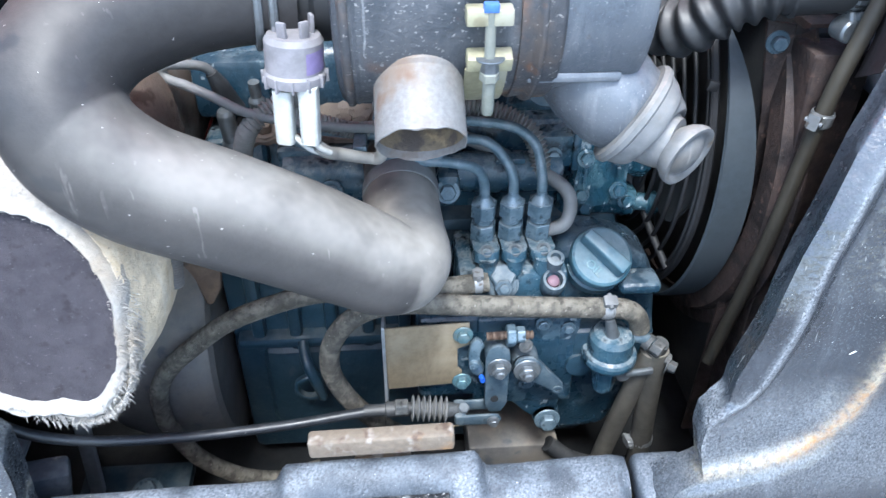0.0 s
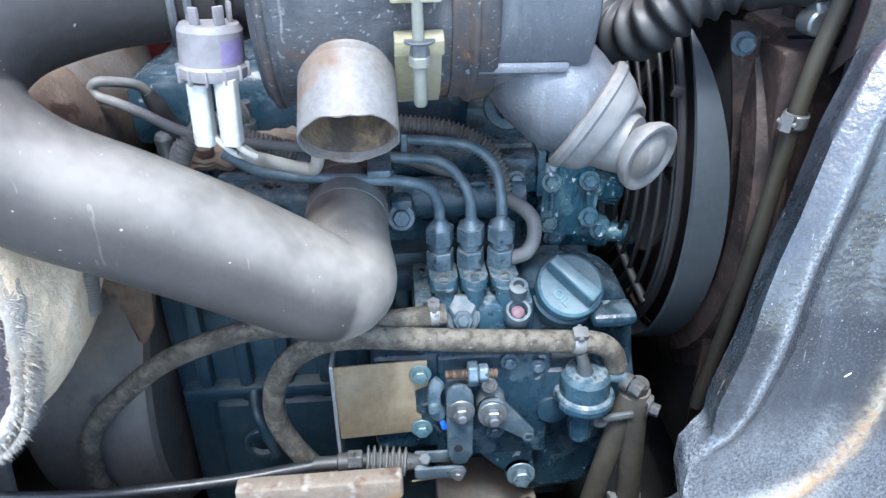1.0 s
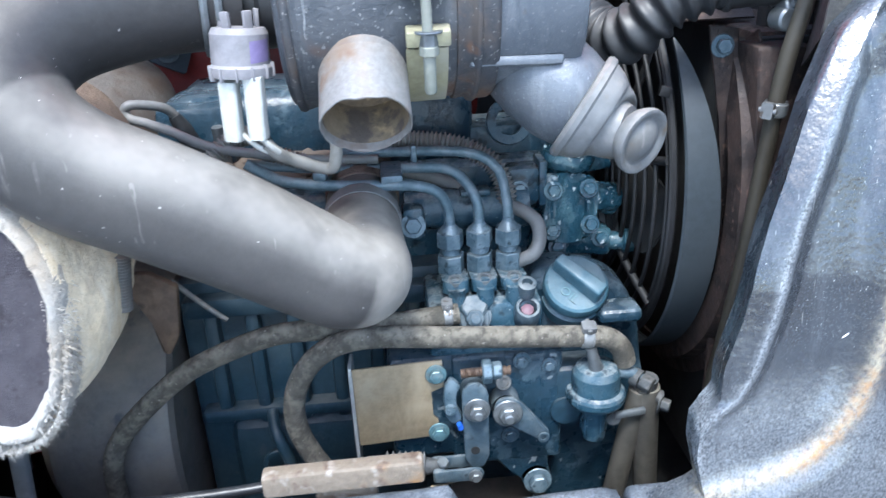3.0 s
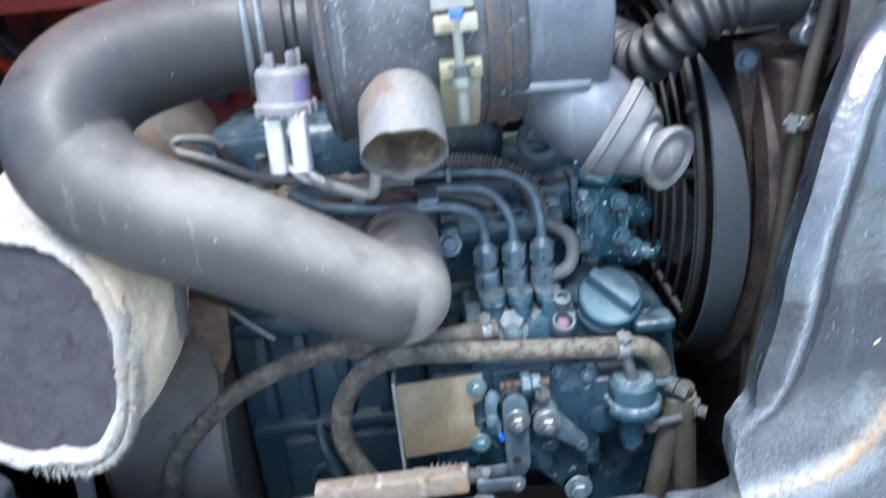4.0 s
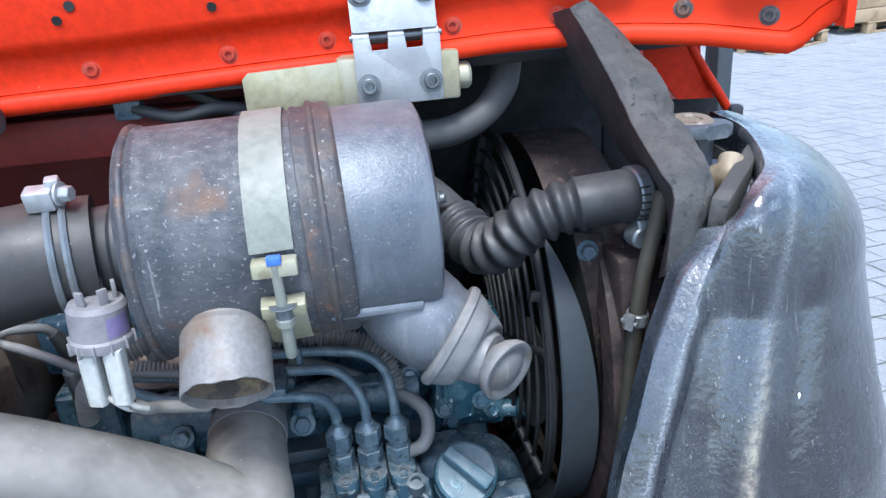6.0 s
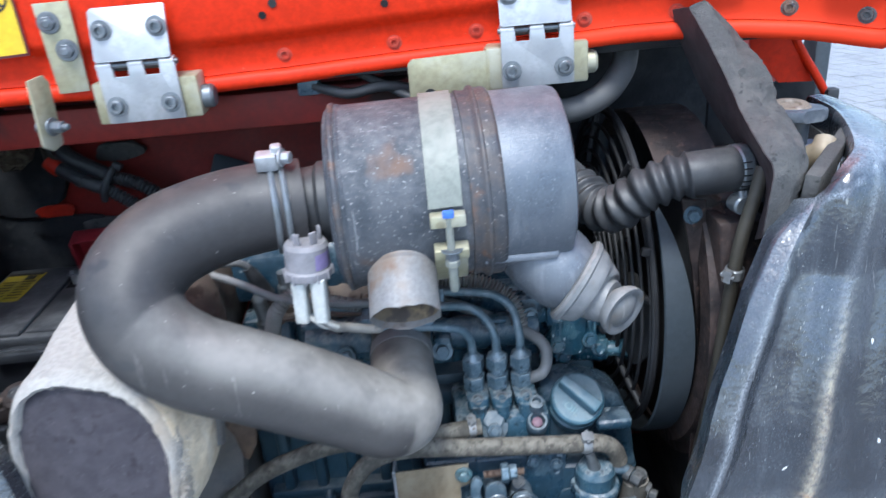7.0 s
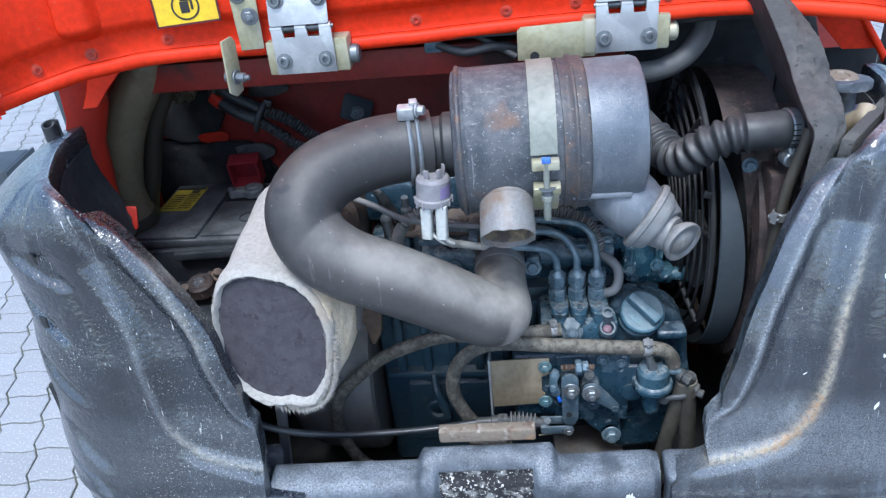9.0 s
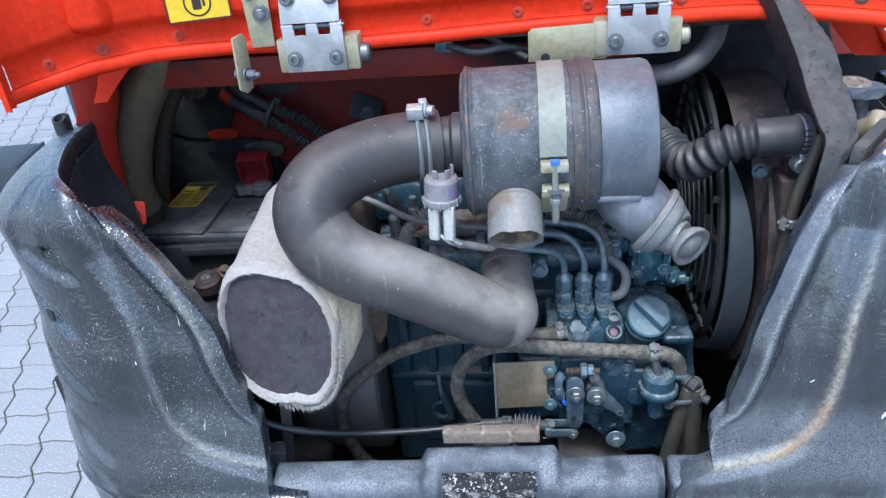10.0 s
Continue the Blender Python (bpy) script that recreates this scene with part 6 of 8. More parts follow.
for ang, zz in ((2, 1), (-17, -1)):
    a = radians(ang)
    o = acp(0.023 if zz > 0 else 0.0245) + Vector((0, -math.cos(a), math.sin(a))) * (R + 0.009)
    part("strap_lug", box(o + Vector((0, 0.003, 0)), (0.031, 0.013, 0.0115), (-ang + 4, 0, 0), 0.0015), zinc_yellow, ac)
    if zz < 0:
        part("lug_nut", bolt(o + Vector((0, -0.002, 0.004)), (0, 0.05, -1), 0.0068, 0.012, stud=0.0), bolt_steel, ac)
top, low = acp(0.0235) + Vector((0, -R - 0.010, 0.008)), acp(0.0245) + Vector((0, -R - 0.004, -0.066))
part("draw_bolt", tube([top, (top + low) / 2, low], 0.0036, 12, 6), strap_grey, ac)
part("long_nut", prism(hexagon(0.0072), 0.007, Matrix.Translation(acp(0.0245) + Vector((0, -R - 0.0065, -0.038))) @ frame_to((0, 0.10, -1)), 0.0008, None, 1), strap_grey, ac)
part("bolt_sleeve", lathe([(0, 0), (0.0044, 0), (0.0044, 0.026), (0.0036, 0.028), (0, 0.028)], acp(0.0245) + Vector((0, -R - 0.0062, -0.040)), (0, 0.10, -1), 18), strap_grey, ac, "pale passivated threaded end")
part("blue_tag", box(acp(0.0235) + Vector((0, -R - 0.0105, 0.010)), (0.010, 0.007, 0.006), bevel=0.001), material("tag_blue", (0.06, 0.16, 0.55), rough=(0.4, 0.5), bump=0.02), ac, "small blue paint mark")
# open stub
sc_, sax = Vector((-0.0225, 0.528, 1.214)), Vector((0.0, -0.75, -0.66)).normalized()
b = lathe([(0.0285, -0.03), (0.0315, -0.03), (0.0325, 0.000), (0.0338, 0.003), (0.0338, 0.006), (0.0322, 0.009), (0.0322, 0.030), (0.0325, 0.052), (0.0327, 0.0555), (0.0318, 0.056), (0.0310, 0.054), (0.0306, 0.0)], sc_, sax, 72)
for v in b.verts:
    h = (v.co - sc_).dot(sax)
    if h > 0.045:  # bent and chipped edge
        v.co += sax * 0.0030 * noise.noise(v.co * 90) + (v.co - sc_ - sax * h).normalized() * 0.0012 * noise.noise(v.co * 55)
stub = part("open_stub", b, steel_rusty, ac, "bare steel stub with a rusty open end")
b = lathe([(0, 0.012), (0.0300, 0.014), (0.0304, 0.050), (0.0302, 0.050), (0.0297, 0.018), (0, 0.016)], sc_, sax, 48)
part("stub_inside", b, stub_dirt, stub, "rusty dusty inside")
# bracket tab and dust valve spout
part("tab", prism([(-0.036, -0.003), (0.034, -0.005), (0.036, 0.003), (-0.036, 0.005)], 0.012, pose(0.090, 0.5235, 1.209, 76, 0, 3), 0.003), canister_lid, ac)
b = tube([(0.098, 0.578, 1.206), (0.116, 0.563, 1.191), (0.133, 0.553, 1.176), (0.148, 0.548, 1.166)], [0.036, 0.041, 0.040, 0.036], 32, 6)
part("spout", b, canister_lid, ac)
vv = thing("dust_valve", "pale grey rubber dust valve on the air cleaner spout", "dust valve", (0.17, 0.52, 1.14))
vax = Vector((0.80, -0.30, -0.52)).normalized()
VO = Vector((0.147, 0.545, 1.166))
part("collar", lathe([(0.030, -0.006), (0.0425, -0.005), (0.0445, -0.002), (0.0440, 0.002), (0.0400, 0.005), (0.0375, 0.009), (0.0330, 0.014), (0.030, 0.016), (0, 0.017)], VO, vax, 48), pale_rubber, vv)
part("funnel", tube([VO + vax * 0.004, VO + vax * 0.012, VO + vax * 0.022, VO + vax * 0.030 + Vector((0.0, -0.004, 0.0)), (0.178, 0.526, 1.150)], [0.0415, 0.0385, 0.0315, 0.0245, 0.0195], 36, 6), pale_rubber, vv, "wide rubber funnel", sharp=60)
part("mouth", lathe([(0.016, -0.008), (0.0225, -0.002), (0.0255, 0.003), (0.0266, 0.007), (0.0262, 0.010), (0.0235, 0.0108), (0.0205, 0.0085), (0.0185, 0.0075), (0.0165, 0.0085), (0.012, 0.0115), (0.006, 0.0135), (0, 0.014)], (0.1815, 0.523, 1.1455), (0.50, -0.78, -0.20), 44), pale_rubber, vv, "flared rubber mouth with a bulging middle", sharp=60)

# inlet hose
ih = thing("intake_hose", "large grey rubber intake hose with a dusty bend", "intake hose", (-0.2, 0.5, 1.15))
part("collar", lathe([(0.034, -0.165), (0.0345, -0.12), (0.036, -0.098), (0.040, -0.094), (0.040, -0.082), (0, -0.080)], C + Vector((0, -0.006, 0.0)), AX, 40), rubber_black, ih, "dark rubber inlet collar")
P_in = [(-0.112, 0.576, 1.2635), (-0.15, 0.568, 1.265), (-0.195, 0.553, 1.262), (-0.239, 0.527, 1.251), (-0.261, 0.499, 1.227), (-0.253, 0.480, 1.194), (-0.220, 0.475, 1.162), (-0.17, 0.483, 1.132), (-0.12, 0.495, 1.099), (-0.082, 0.505, 1.071), (-0.052, 0.511, 1.051), (-0.036, 0.526, 1.046), (-0.036, 0.560, 1.052), (-0.037, 0.60, 1.060), (-0.037, 0.66, 1.068)]
b = tube(P_in, [0.0425, 0.0425, 0.0430, 0.0440, 0.0445, 0.0440, 0.0435, 0.0435, 0.0435, 0.0425, 0.0410, 0.0395, 0.0360, 0.0340, 0.0335], 40, 10)
dusty, line_in = b.verts.layers.float.new("dusty"), smooth_path(P_in, 10)
for v in b.verts:
    k = min(range(len(line_in)), key=lambda q: (line_in[q] - v.co).length)
    r = (v.co - line_in[k]).normalized()
    n3 = noise.noise(v.co * 9)
    # Dust begins at the bend; the lit upper side is painted in by direction.
    v[dusty] = step(k / 10 + 1.1 * n3 + 0.5 * r.x, 4.72, 4.98) * (0.66 + 0.34 * step(k / 10, 6.0, 9.5)) * (0.10 + 0.90 * step(r.dot(Vector((0.22, 0.04, 0.97))), 0.06, 0.86))
    if k > 102:  # upright end: dust, and brightness put into the colour
        v[dusty] = max(v[dusty], 0.95 * step(k, 97, 108) * step(n3 + 0.5 * r.z - 0.1 * r.y, -1.0, -0.05))
part("hose", b, rubber_dust_lit, ih, sharp=80)
part("inlet_pipe", lathe([(0.026, -0.03), (0.0305, -0.03), (0.0310, 0.0), (0.0345, 0.004), (0.0350, 0.012), (0.030, 0.016), (0.0295, 0.06), (0, 0.06)], (-0.037, 0.640, 1.066), (0, 0.92, 0.36), 36), rust_brown, ih, "dusty brown inlet pipe")
part("hose_cuff", lathe([(0.0335, 0), (0.0352, 0.001), (0.0356, 0.008), (0.0350, 0.017), (0.0335, 0.018)], (-0.037, 0.598, 1.059), (0, 1, 0.17), 40), ribbed_grey, ih)
for x in (-0.128, -0.138):
    part("clamp_wire", lathe([(0.0420, -0.003), (0.0452, -0.0024), (0.0462, 0), (0.0452, 0.0024), (0.0420, 0.003)], (x, 0.572 - (x + 0.128) * -0.2, 1.264), (1, 0.21, -0.03), 48), bolt_steel, ih, "bright wire hose clamp")
b = box((-0.135, 0.556, 1.314), (0.020, 0.014, 0.016), (15, 0, 0), 0.002)
box((-0.126, 0.560, 1.318), (0.010, 0.010, 0.020), (15, 0, 10), 0.002, b)
bolt((-0.122, 0.556, 1.316), (1, -0.3, 0), 0.006, 0.008, bm=b)
part("clamp_screw", b, zinc, ih)

# ---- exhaust silencer wrapped in white blanket ----
mu = thing("exhaust_muffler", "exhaust muffler wrapped in white fibre blanket with a grey felt end", "muffler", (-0.30, 0.6, 0.99))
MC, MU, MV = Vector((-0.320, 0.450, 1.0665)), Vector((0.0735, -0.007, -0.013)), Vector((0.005, 0.016, 0.0895))
MAX = Vector((0.06, 1, 0.20)).normalized()


def msec(a, k, e=2.7):
    c, s = math.cos(a), math.sin(a)
    r = (abs(c) ** e + abs(s) ** e) ** (-1 / e)
    return MU * (c * r * k) + MV * (s * r * k)


NA = 96
rows = []
for d, k in ((0.010, 0.89), (0.0, 0.92), (-0.003, 0.955), (-0.001, 0.99), (0.005, 1.02), (0.015, 1.03), (0.03, 1.01), (0.05, 1.0), (0.08, 0.99), (0.12, 0.985), (0.16, 0.98), (0.185, 0.97), (0.197, 0.93), (0.200, 0.6)):
    row = []
    for i in range(NA + 1):
        a = 2 * math.pi * i / NA
        p = MC + MAX * d + msec(a, k)
        out = msec(a, 1.0).normalized()
        lump = 0.0045 * noise.noise(Vector((math.cos(a) * 2.2, math.sin(a) * 2.2, d * 16))) + 0.0016 * noise.noise(Vector((math.cos(a) * 9, math.sin(a) * 9, d * 60)))
        if d < 0.02:
            lump += 0.002 * noise.noise(Vector((math.cos(a) * 14, math.sin(a) * 14, 5)))
        row.append(p + out * lump)
    rows.append(row)
blanket = part("blanket", sheet(rows), wrap_white, mu, "white fibre blanket", 70)
rows = [[MC + MAX * (0.006 - 0.003 * (1 - k) + 0.0012 * noise.noise(Vector((math.cos(a) * k * 6, math.sin(a) * k * 6, 2)))) + msec(a, 0.925 * k + 0.001) for a in (2 * math.pi * i / NA for i in range(NA + 1))] for k in (0.0005, 0.2, 0.4, 0.6, 0.75, 0.88, 0.95, 1.0)]
part("felt_end", sheet(rows), felt, mu, "dark grey felt end")
rows = []
for k in range(22):
    d = 0.006 + 0.0052 * k
    lo, hi = -62 - 10 * step(k, 0, 4) + 22 * step(k, 5, 21) + 7 * noise.noise(Vector((k * 0.7, 3, 0))), 52 + 5 * noise.noise(Vector((k * 0.8, 7, 0)))
    row = []
    for i in range(27):
        q = i / 26
        a = radians(lo + (hi - lo) * q)
        flare = 0.014 * step(d, 0.004, 0.085) * step(q, 0.0, 0.16) * (1 - 0.85 * step(q, 0.55, 1.0))
        folds = 0.0030 * noise.noise(Vector((i * 0.45, k * 0.16, 4))) + 0.0012 * noise.noise(Vector((i * 1.3, k * 0.4, 9)))
        lift = 0.0035 * step(k, -2, 2) + flare + folds * step(k, 0, 3) - 0.004 * step(abs(2 * q - 1), 0.9, 1.0)
        row.append(MC + MAX * d + msec(a, 1.012) + msec(a, 1).normalized() * lift)
    rows.append(row)
part("torn_flap", sheet(rows, 0.0018), wrap_tan, blanket, "torn cream-coloured layer of the blanket", 80)
fz = bmesh.new()
rng = random.Random(4)
for i in range(2600):
    a = rng.uniform(0, 2 * math.pi)
    d = rng.choice((rng.uniform(-0.004, 0.02), rng.uniform(-0.004, 0.012)))
    low = 0.5 - 0.5 * math.sin(a - 0.6)
    p = MC + MAX * d + msec(a, 0.93 + 0.09 * step(d, -0.004, 0.006))
    out = msec(a, 1).normalized()
    ln = rng.uniform(0.001, 0.0045) * (0.25 + 1.4 * (0.5 + 0.5 * math.cos(a + 0.7)) ** 2)
    q = p + out * ln + Vector((rng.uniform(-1, 1), rng.uniform(-1, 1), rng.uniform(-1.4, 0.4))) * ln * 0.6
    w = Vector((rng.uniform(-1, 1), rng.uniform(-1, 1), rng.uniform(-1, 1))).normalized() * 0.0005
    vs = [fz.verts.new(v) for v in (p - w, p + w, p + w.cross(out).normalized() * 0.0004, q)]
    for t3 in ((0, 1, 3), (1, 2, 3), (2, 0, 3)):
        fz.faces.new([vs[k] for k in t3])
for i in range(1500):
    a = radians(rng.gauss(-32, 34))
    d = rng.uniform(-0.003, 0.035)
    out = msec(a, 1).normalized()
    p = MC + MAX * d + msec(a, 1.0 if d > 0.003 else 0.97)
    ln = rng.uniform(0.002, 0.0065) * (1.0 if rng.random() < 0.4 else 0.55)
    q = p + out * ln * 0.8 + Vector((rng.uniform(-0.5, 1), rng.uniform(-1, 0.3), rng.uniform(-1.5, 0.2))) * ln * 0.7
    w = Vector((rng.uniform(-1, 1), rng.uniform(-1, 1), rng.uniform(-1, 1))).normalized() * rng.uniform(0.0004, 0.0009)
    vs = [fz.verts.new(v) for v in (p - w, p + w, p + w.cross(out).normalized() * 0.0008, q)]
    for t3 in ((0, 1, 3), (1, 2, 3), (2, 0, 3)):
        fz.faces.new([vs[k] for k in t3])
for i in range(3200):
    a = radians(rng.gauss(-45, 22))
    d = rng.uniform(-0.002, 0.024)
    out = msec(a, 1).normalized()
    p = MC + MAX * d + msec(a, 1.01) + out * (0.003 + 0.016 * step(d, 0.004, 0.085) * step(a, radians(-60), radians(-40)))
    ln = rng.uniform(0.002, 0.006) * (1.6 if i % 40 == 0 else 1.0)
    q = p + out * ln * rng.uniform(0.2, 0.8) + Vector((rng.uniform(-0.3, 0.8), rng.uniform(-0.6, 0.3), rng.uniform(-1.2, 0.1))) * ln * 0.8
    w = Vector((rng.uniform(-1, 1), rng.uniform(-1, 1), rng.uniform(-1, 1))).normalized() * rng.uniform(0.0003, 0.0007)
    vs = [fz.verts.new(v) for v in (p - w, p + w, p + w.cross(out).normalized() * 0.0008, q)]
    for t3 in ((0, 1, 3), (1, 2, 3), (2, 0, 3)):
        fz.faces.new([vs[k] for k in t3])
tagged(part("fuzz", fz, wrap_white, blanket, "loose white fibres"), kind="stuff")
b = tube([(-0.2215, 0.523, 1.079), (-0.2255, 0.523, 1.055), (-0.2290, 0.523, 1.031)], 0.0062, 12, 60, wave=lambda s, r: r + 0.0012 * math.sin(s * 2 * math.pi / 0.0026))
solid("coil_spring", b, steel_rusty, "small rusty coil spring behind the muffler", "spring", (-0.27, 0.605, 0.965))
b = prism([(-0.268, 1.030), (-0.2458, 1.0078), (-0.2334, 0.9803), (-0.2328, 0.9481), (-0.2259, 0.9443), (-0.2138, 0.9663), (-0.2077, 1.0145), (-0.2319, 1.030)], 0.010, pose(0, 0.600, 0, 90, 0, 0), 0.003)
solid("heat_bracket", b, rust_dark, "rusty brown bracket below the muffler", "bracket", (-0.225, 0.625, 0.935))
rows = []
for d in (0.10, 0.115, 0.13, 0.145, 0.16, 0.175, 0.19, 0.20):
    rows.append([MC + MAX * (d + 0.006 * noise.noise(Vector((i * 0.3, d * 9, 1)))) + msec(a, 1.0 + 0.004 * math.sin(i)) + msec(a, 1).normalized() * (0.004 + 0.004 * noise.noise(Vector((math.cos(a) * 3, math.sin(a) * 3, d * 20)))) for i, a in enumerate(radians(-70 + 5 * k) for k in range(30))])
part("bare_side", sheet(rows, 0.003), rust_brown, mu, "bare dusty brown muffler skin")
rows = [[MC + MAX * d + msec(a, k) + Vector((0.012 * step(d, 0.19, 0.34), 0, -0.012)) for a in (2 * math.pi * i / 48 for i in range(49))] for d, k in ((0.18, 0.88), (0.22, 0.88), (0.26, 0.87), (0.30, 0.86), (0.335, 0.84), (0.352, 0.78), (0.360, 0.60), (0.362, 0.02))]
part("muffler_shell", sheet(rows), foil_grey, mu, "grey-brown crinkled shell of the muffler", sharp=50)
part("rear_cap", lathe([(0.070, 0), (0.068, 0.03), (0.05, 0.05), (0, 0.055)], MC + MAX * 0.195, MAX, 32), rust_brown, mu)

# ---- flywheel end ----
bh = thing("flywheel_housing", "smooth grey flywheel housing with a mounting foot", "flywheel housing", (-0.33, 0.68, 0.58))
b = lathe([(0, 0.012), (0.168, 0.012), (0.176, 0.008), (0.179, 0.0), (0.178, -0.05), (0.173, -0.09), (0.162, -0.12), (0.14, -0.138), (0, -0.145)], (-0.258, 0.785, 0.80), (1, 0, 0), 64)
part("shell", b, bell_grey, bh)
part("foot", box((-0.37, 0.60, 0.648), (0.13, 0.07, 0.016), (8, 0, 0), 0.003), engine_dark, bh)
part("foot_bolt", bolt((-0.352, 0.590, 0.660), (0, -0.2, 1), 0.013, 0.010), bolt_blue, bh)
part("side_strip", box((-0.402, 0.600, 0.755), (0.016, 0.010, 0.24), (0, 6, 0), 0.002), zinc, bh, "dull zinc upright strip")
b = tube([(-0.155, 0.66, 0.83), (-0.15, 0.640, 0.815), (-0.140, 0.632, 0.79), (-0.135, 0.632, 0.765)], [0.006, 0.0065, 0.007, 0.005], 10, 5)
lever_ = thing("dipstick_handle", "short dark steel handle on the engine block", "handle", (-0.145, 0.64, 0.78))
part("grip", b, engine_dark, lever_)
part("ring", ring((-0.150, 0.645, 0.775), (0, -1, 0), 0.014, 0.019, 0.008, 22), engine_dark, lever_)
b = box((0.09, 0.640, 0.672), (0.11, 0.08, 0.05), bevel=0.004)
solid("oil_pan_step", b, bell_grey, "flat grey ledge of the oil pan", "oil pan", (0.09, 0.640, 0.647))
b = tube([(0.13, 0.60, 0.70), (0.16, 0.595, 0.675), (0.20, 0.595, 0.660), (0.26, 0.60, 0.655)], 0.010, 12)
solid("drain_hose", b, rubber_black, "black drain hose beside the oil pan", "hose", (0.13, 0.60, 0.66))
b = bmesh.new()
box((-0.395, 0.49, 0.80), (0.05, 0.03, 0.08), (0, 12, 20), 0.006, b)
box((-0.418, 0.505, 0.84), (0.02, 0.02, 0.06), (0, 30, 0), 0.005, b)
solid("frame_bracket", b, cast_worn, "chipped pale bracket behind the sill", "bracket", (-0.395, 0.49, 0.76))
# pipe fittings below the muffler
b = tube([(-0.42, 0.55, 0.98), (-0.39, 0.56, 0.95), (-0.375, 0.57, 0.92), (-0.38, 0.58, 0.87)], 0.014, 14)
box((-0.40, 0.555, 0.965), (0.03, 0.03, 0.03), (20, 30, 0), 0.006, b)
solid("pipe_fitting", b, rust_brown, "rusty pipe fitting below the muffler", "pipe fitting", (-0.40, 0.56, 0.87))

# ---- battery corner ----
bt = thing("battery", "black starter battery with a lightened top and a yellow label", "battery", (-0.53, 0.84, 0.90))
part("case", box((-0.522, 0.848, 0.965), (0.216, 0.205, 0.17), (0, 0, -1.5), 0.006), battery_case, bt)
part("lid", box((-0.522, 0.848, 1.047), (0.220, 0.210, 0.014), (0, 0, -1.5), 0.003), battery_case, bt)
part("lid_step", box((-0.576, 0.846, 1.0565), (0.104, 0.196, 0.006), (0, 0, -1.5), 0.002), battery_case, bt)
part("lid_step", box((-0.470, 0.812, 1.0555), (0.100, 0.120, 0.004), (0, 0, -1.5), 0.002), battery_case, bt)
part("seam", box((-0.5215, 0.846, 1.0585), (0.002, 0.190, 0.0026), (0, 0, -1.5), 0.0006), shroud_grey, bt, "pale moulding seam")
part("vent_ring", ring((-0.455, 0.808, 1.0570), (0, 0, 1), 0.014, 0.0165, 0.0025, 30), shroud_grey, bt)
# Flat plate on the lid: the recess's shade is put into its colour.
part("well", box((-0.470, 0.902, 1.0545), (0.095, 0.062, 0.003), (0, 0, -1.5), 0.001), bay_dark, bt, "dark terminal well")
blab = part("label", prism(rounded(0.055, 0.088, 0.001), 0.0008, pose(-0.594, 0.8845, 1.0603, 0, 0, -3), 0), label_dusty, bt, "yellow printed label")
b = bmesh.new()
prism(rounded(0.052, 0.006, 0.0006), 0.0006, pose(-0.593, 0.924, 1.0611, 0, 0, -3), 0, b)
prism(rounded(0.014, 0.012, 0.001), 0.0006, pose(-0.582, 0.912, 1.0611, 0, 0, -3), 0, b)
for k in range(7):
    for x, w in ((-0.606, 0.021), (-0.580, 0.020)):
        prism(rounded(w - 0.004 * (k % 3 == 1), 0.0018, 0.0004), 0.0006, pose(x + 0.001 * (k % 2) - 0.0005 * k, 0.900 - 0.0085 * k, 1.0611, 0, 0, -3), 0, b)
part("print_bars", b, ink, blab, "rows of unreadable black print")
part("terminal", lathe([(0, 0), (0.013, 0), (0.012, 0.018), (0.009, 0.02), (0, 0.02)], (-0.470, 0.895, 1.056), (0, 0, 1), 20), pale_rubber, bt)
b = ring((-0.470, 0.895, 1.058), (0, 0, 1), 0.012, 0.020, 0.014, 24)
box((-0.495, 0.888, 1.066), (0.03, 0.018, 0.016), (0, 0, 8), 0.003, b)
part("terminal_clamp", b, pale_rubber, bt, "grey lead terminal clamp")
part("terminal_bolt", bolt((-0.504, 0.884, 1.073), (0, 0, 1), 0.006, 0.006), bolt_steel, bt)
rcv = thing("terminal_cover", "faded red plastic battery terminal cover standing open", "terminal cover", (-0.495, 0.925, 1.06))
for c, s in (((-0.492, 0.955, 1.084), (0.054, 0.004, 0.048)), ((-0.518, 0.940, 1.084), (0.004, 0.030, 0.048)), ((-0.466, 0.940, 1.084), (0.004, 0.030, 0.048)), ((-0.492, 0.940, 1.107), (0.054, 0.030, 0.004)), ((-0.492, 0.940, 1.061), (0.054, 0.030, 0.004))):
    part("wall", box(c, s, (14, 0, 4), 0.001), red_plastic, rcv)
tr = thing("battery_tray", "black plastic tray in front of the battery", "tray", (-0.50, 0.67, 0.95))
part("base", box((-0.505, 0.665, 0.985), (0.23, 0.13, 0.02), (0, 0, 3), 0.003), plastic_black, tr)
for c, s in (((-0.505, 0.722, 1.020), (0.23, 0.012, 0.065)), ((-0.615, 0.66, 1.01), (0.012, 0.12, 0.05)), ((-0.55, 0.606, 1.0), (0.12, 0.012, 0.03))):
    part("wall", box(c, s, (0, 0, 3), 0.003), plastic_black, tr)
part("notch", box((-0.48, 0.705, 1.050), (0.13, 0.012, 0.012), (0, 0, 3), 0.002), plastic_black, tr)
tc = thing("battery_clamp", "corroded lead battery clamp with rusty bolts", "battery clamp", (-0.50, 0.65, 1.0))
b = ring((-0.492, 0.655, 1.012), (0, -0.2, 1), 0.011, 0.021, 0.022, 24)
box((-0.520, 0.632, 1.014), (0.045, 0.022, 0.018), (0, 0, 40), 0.004, b)
box((-0.487, 0.682, 1.016), (0.018, 0.026, 0.02), (0, 0, 0), 0.004, b)
part("clamp", b, rust_plate, tc)
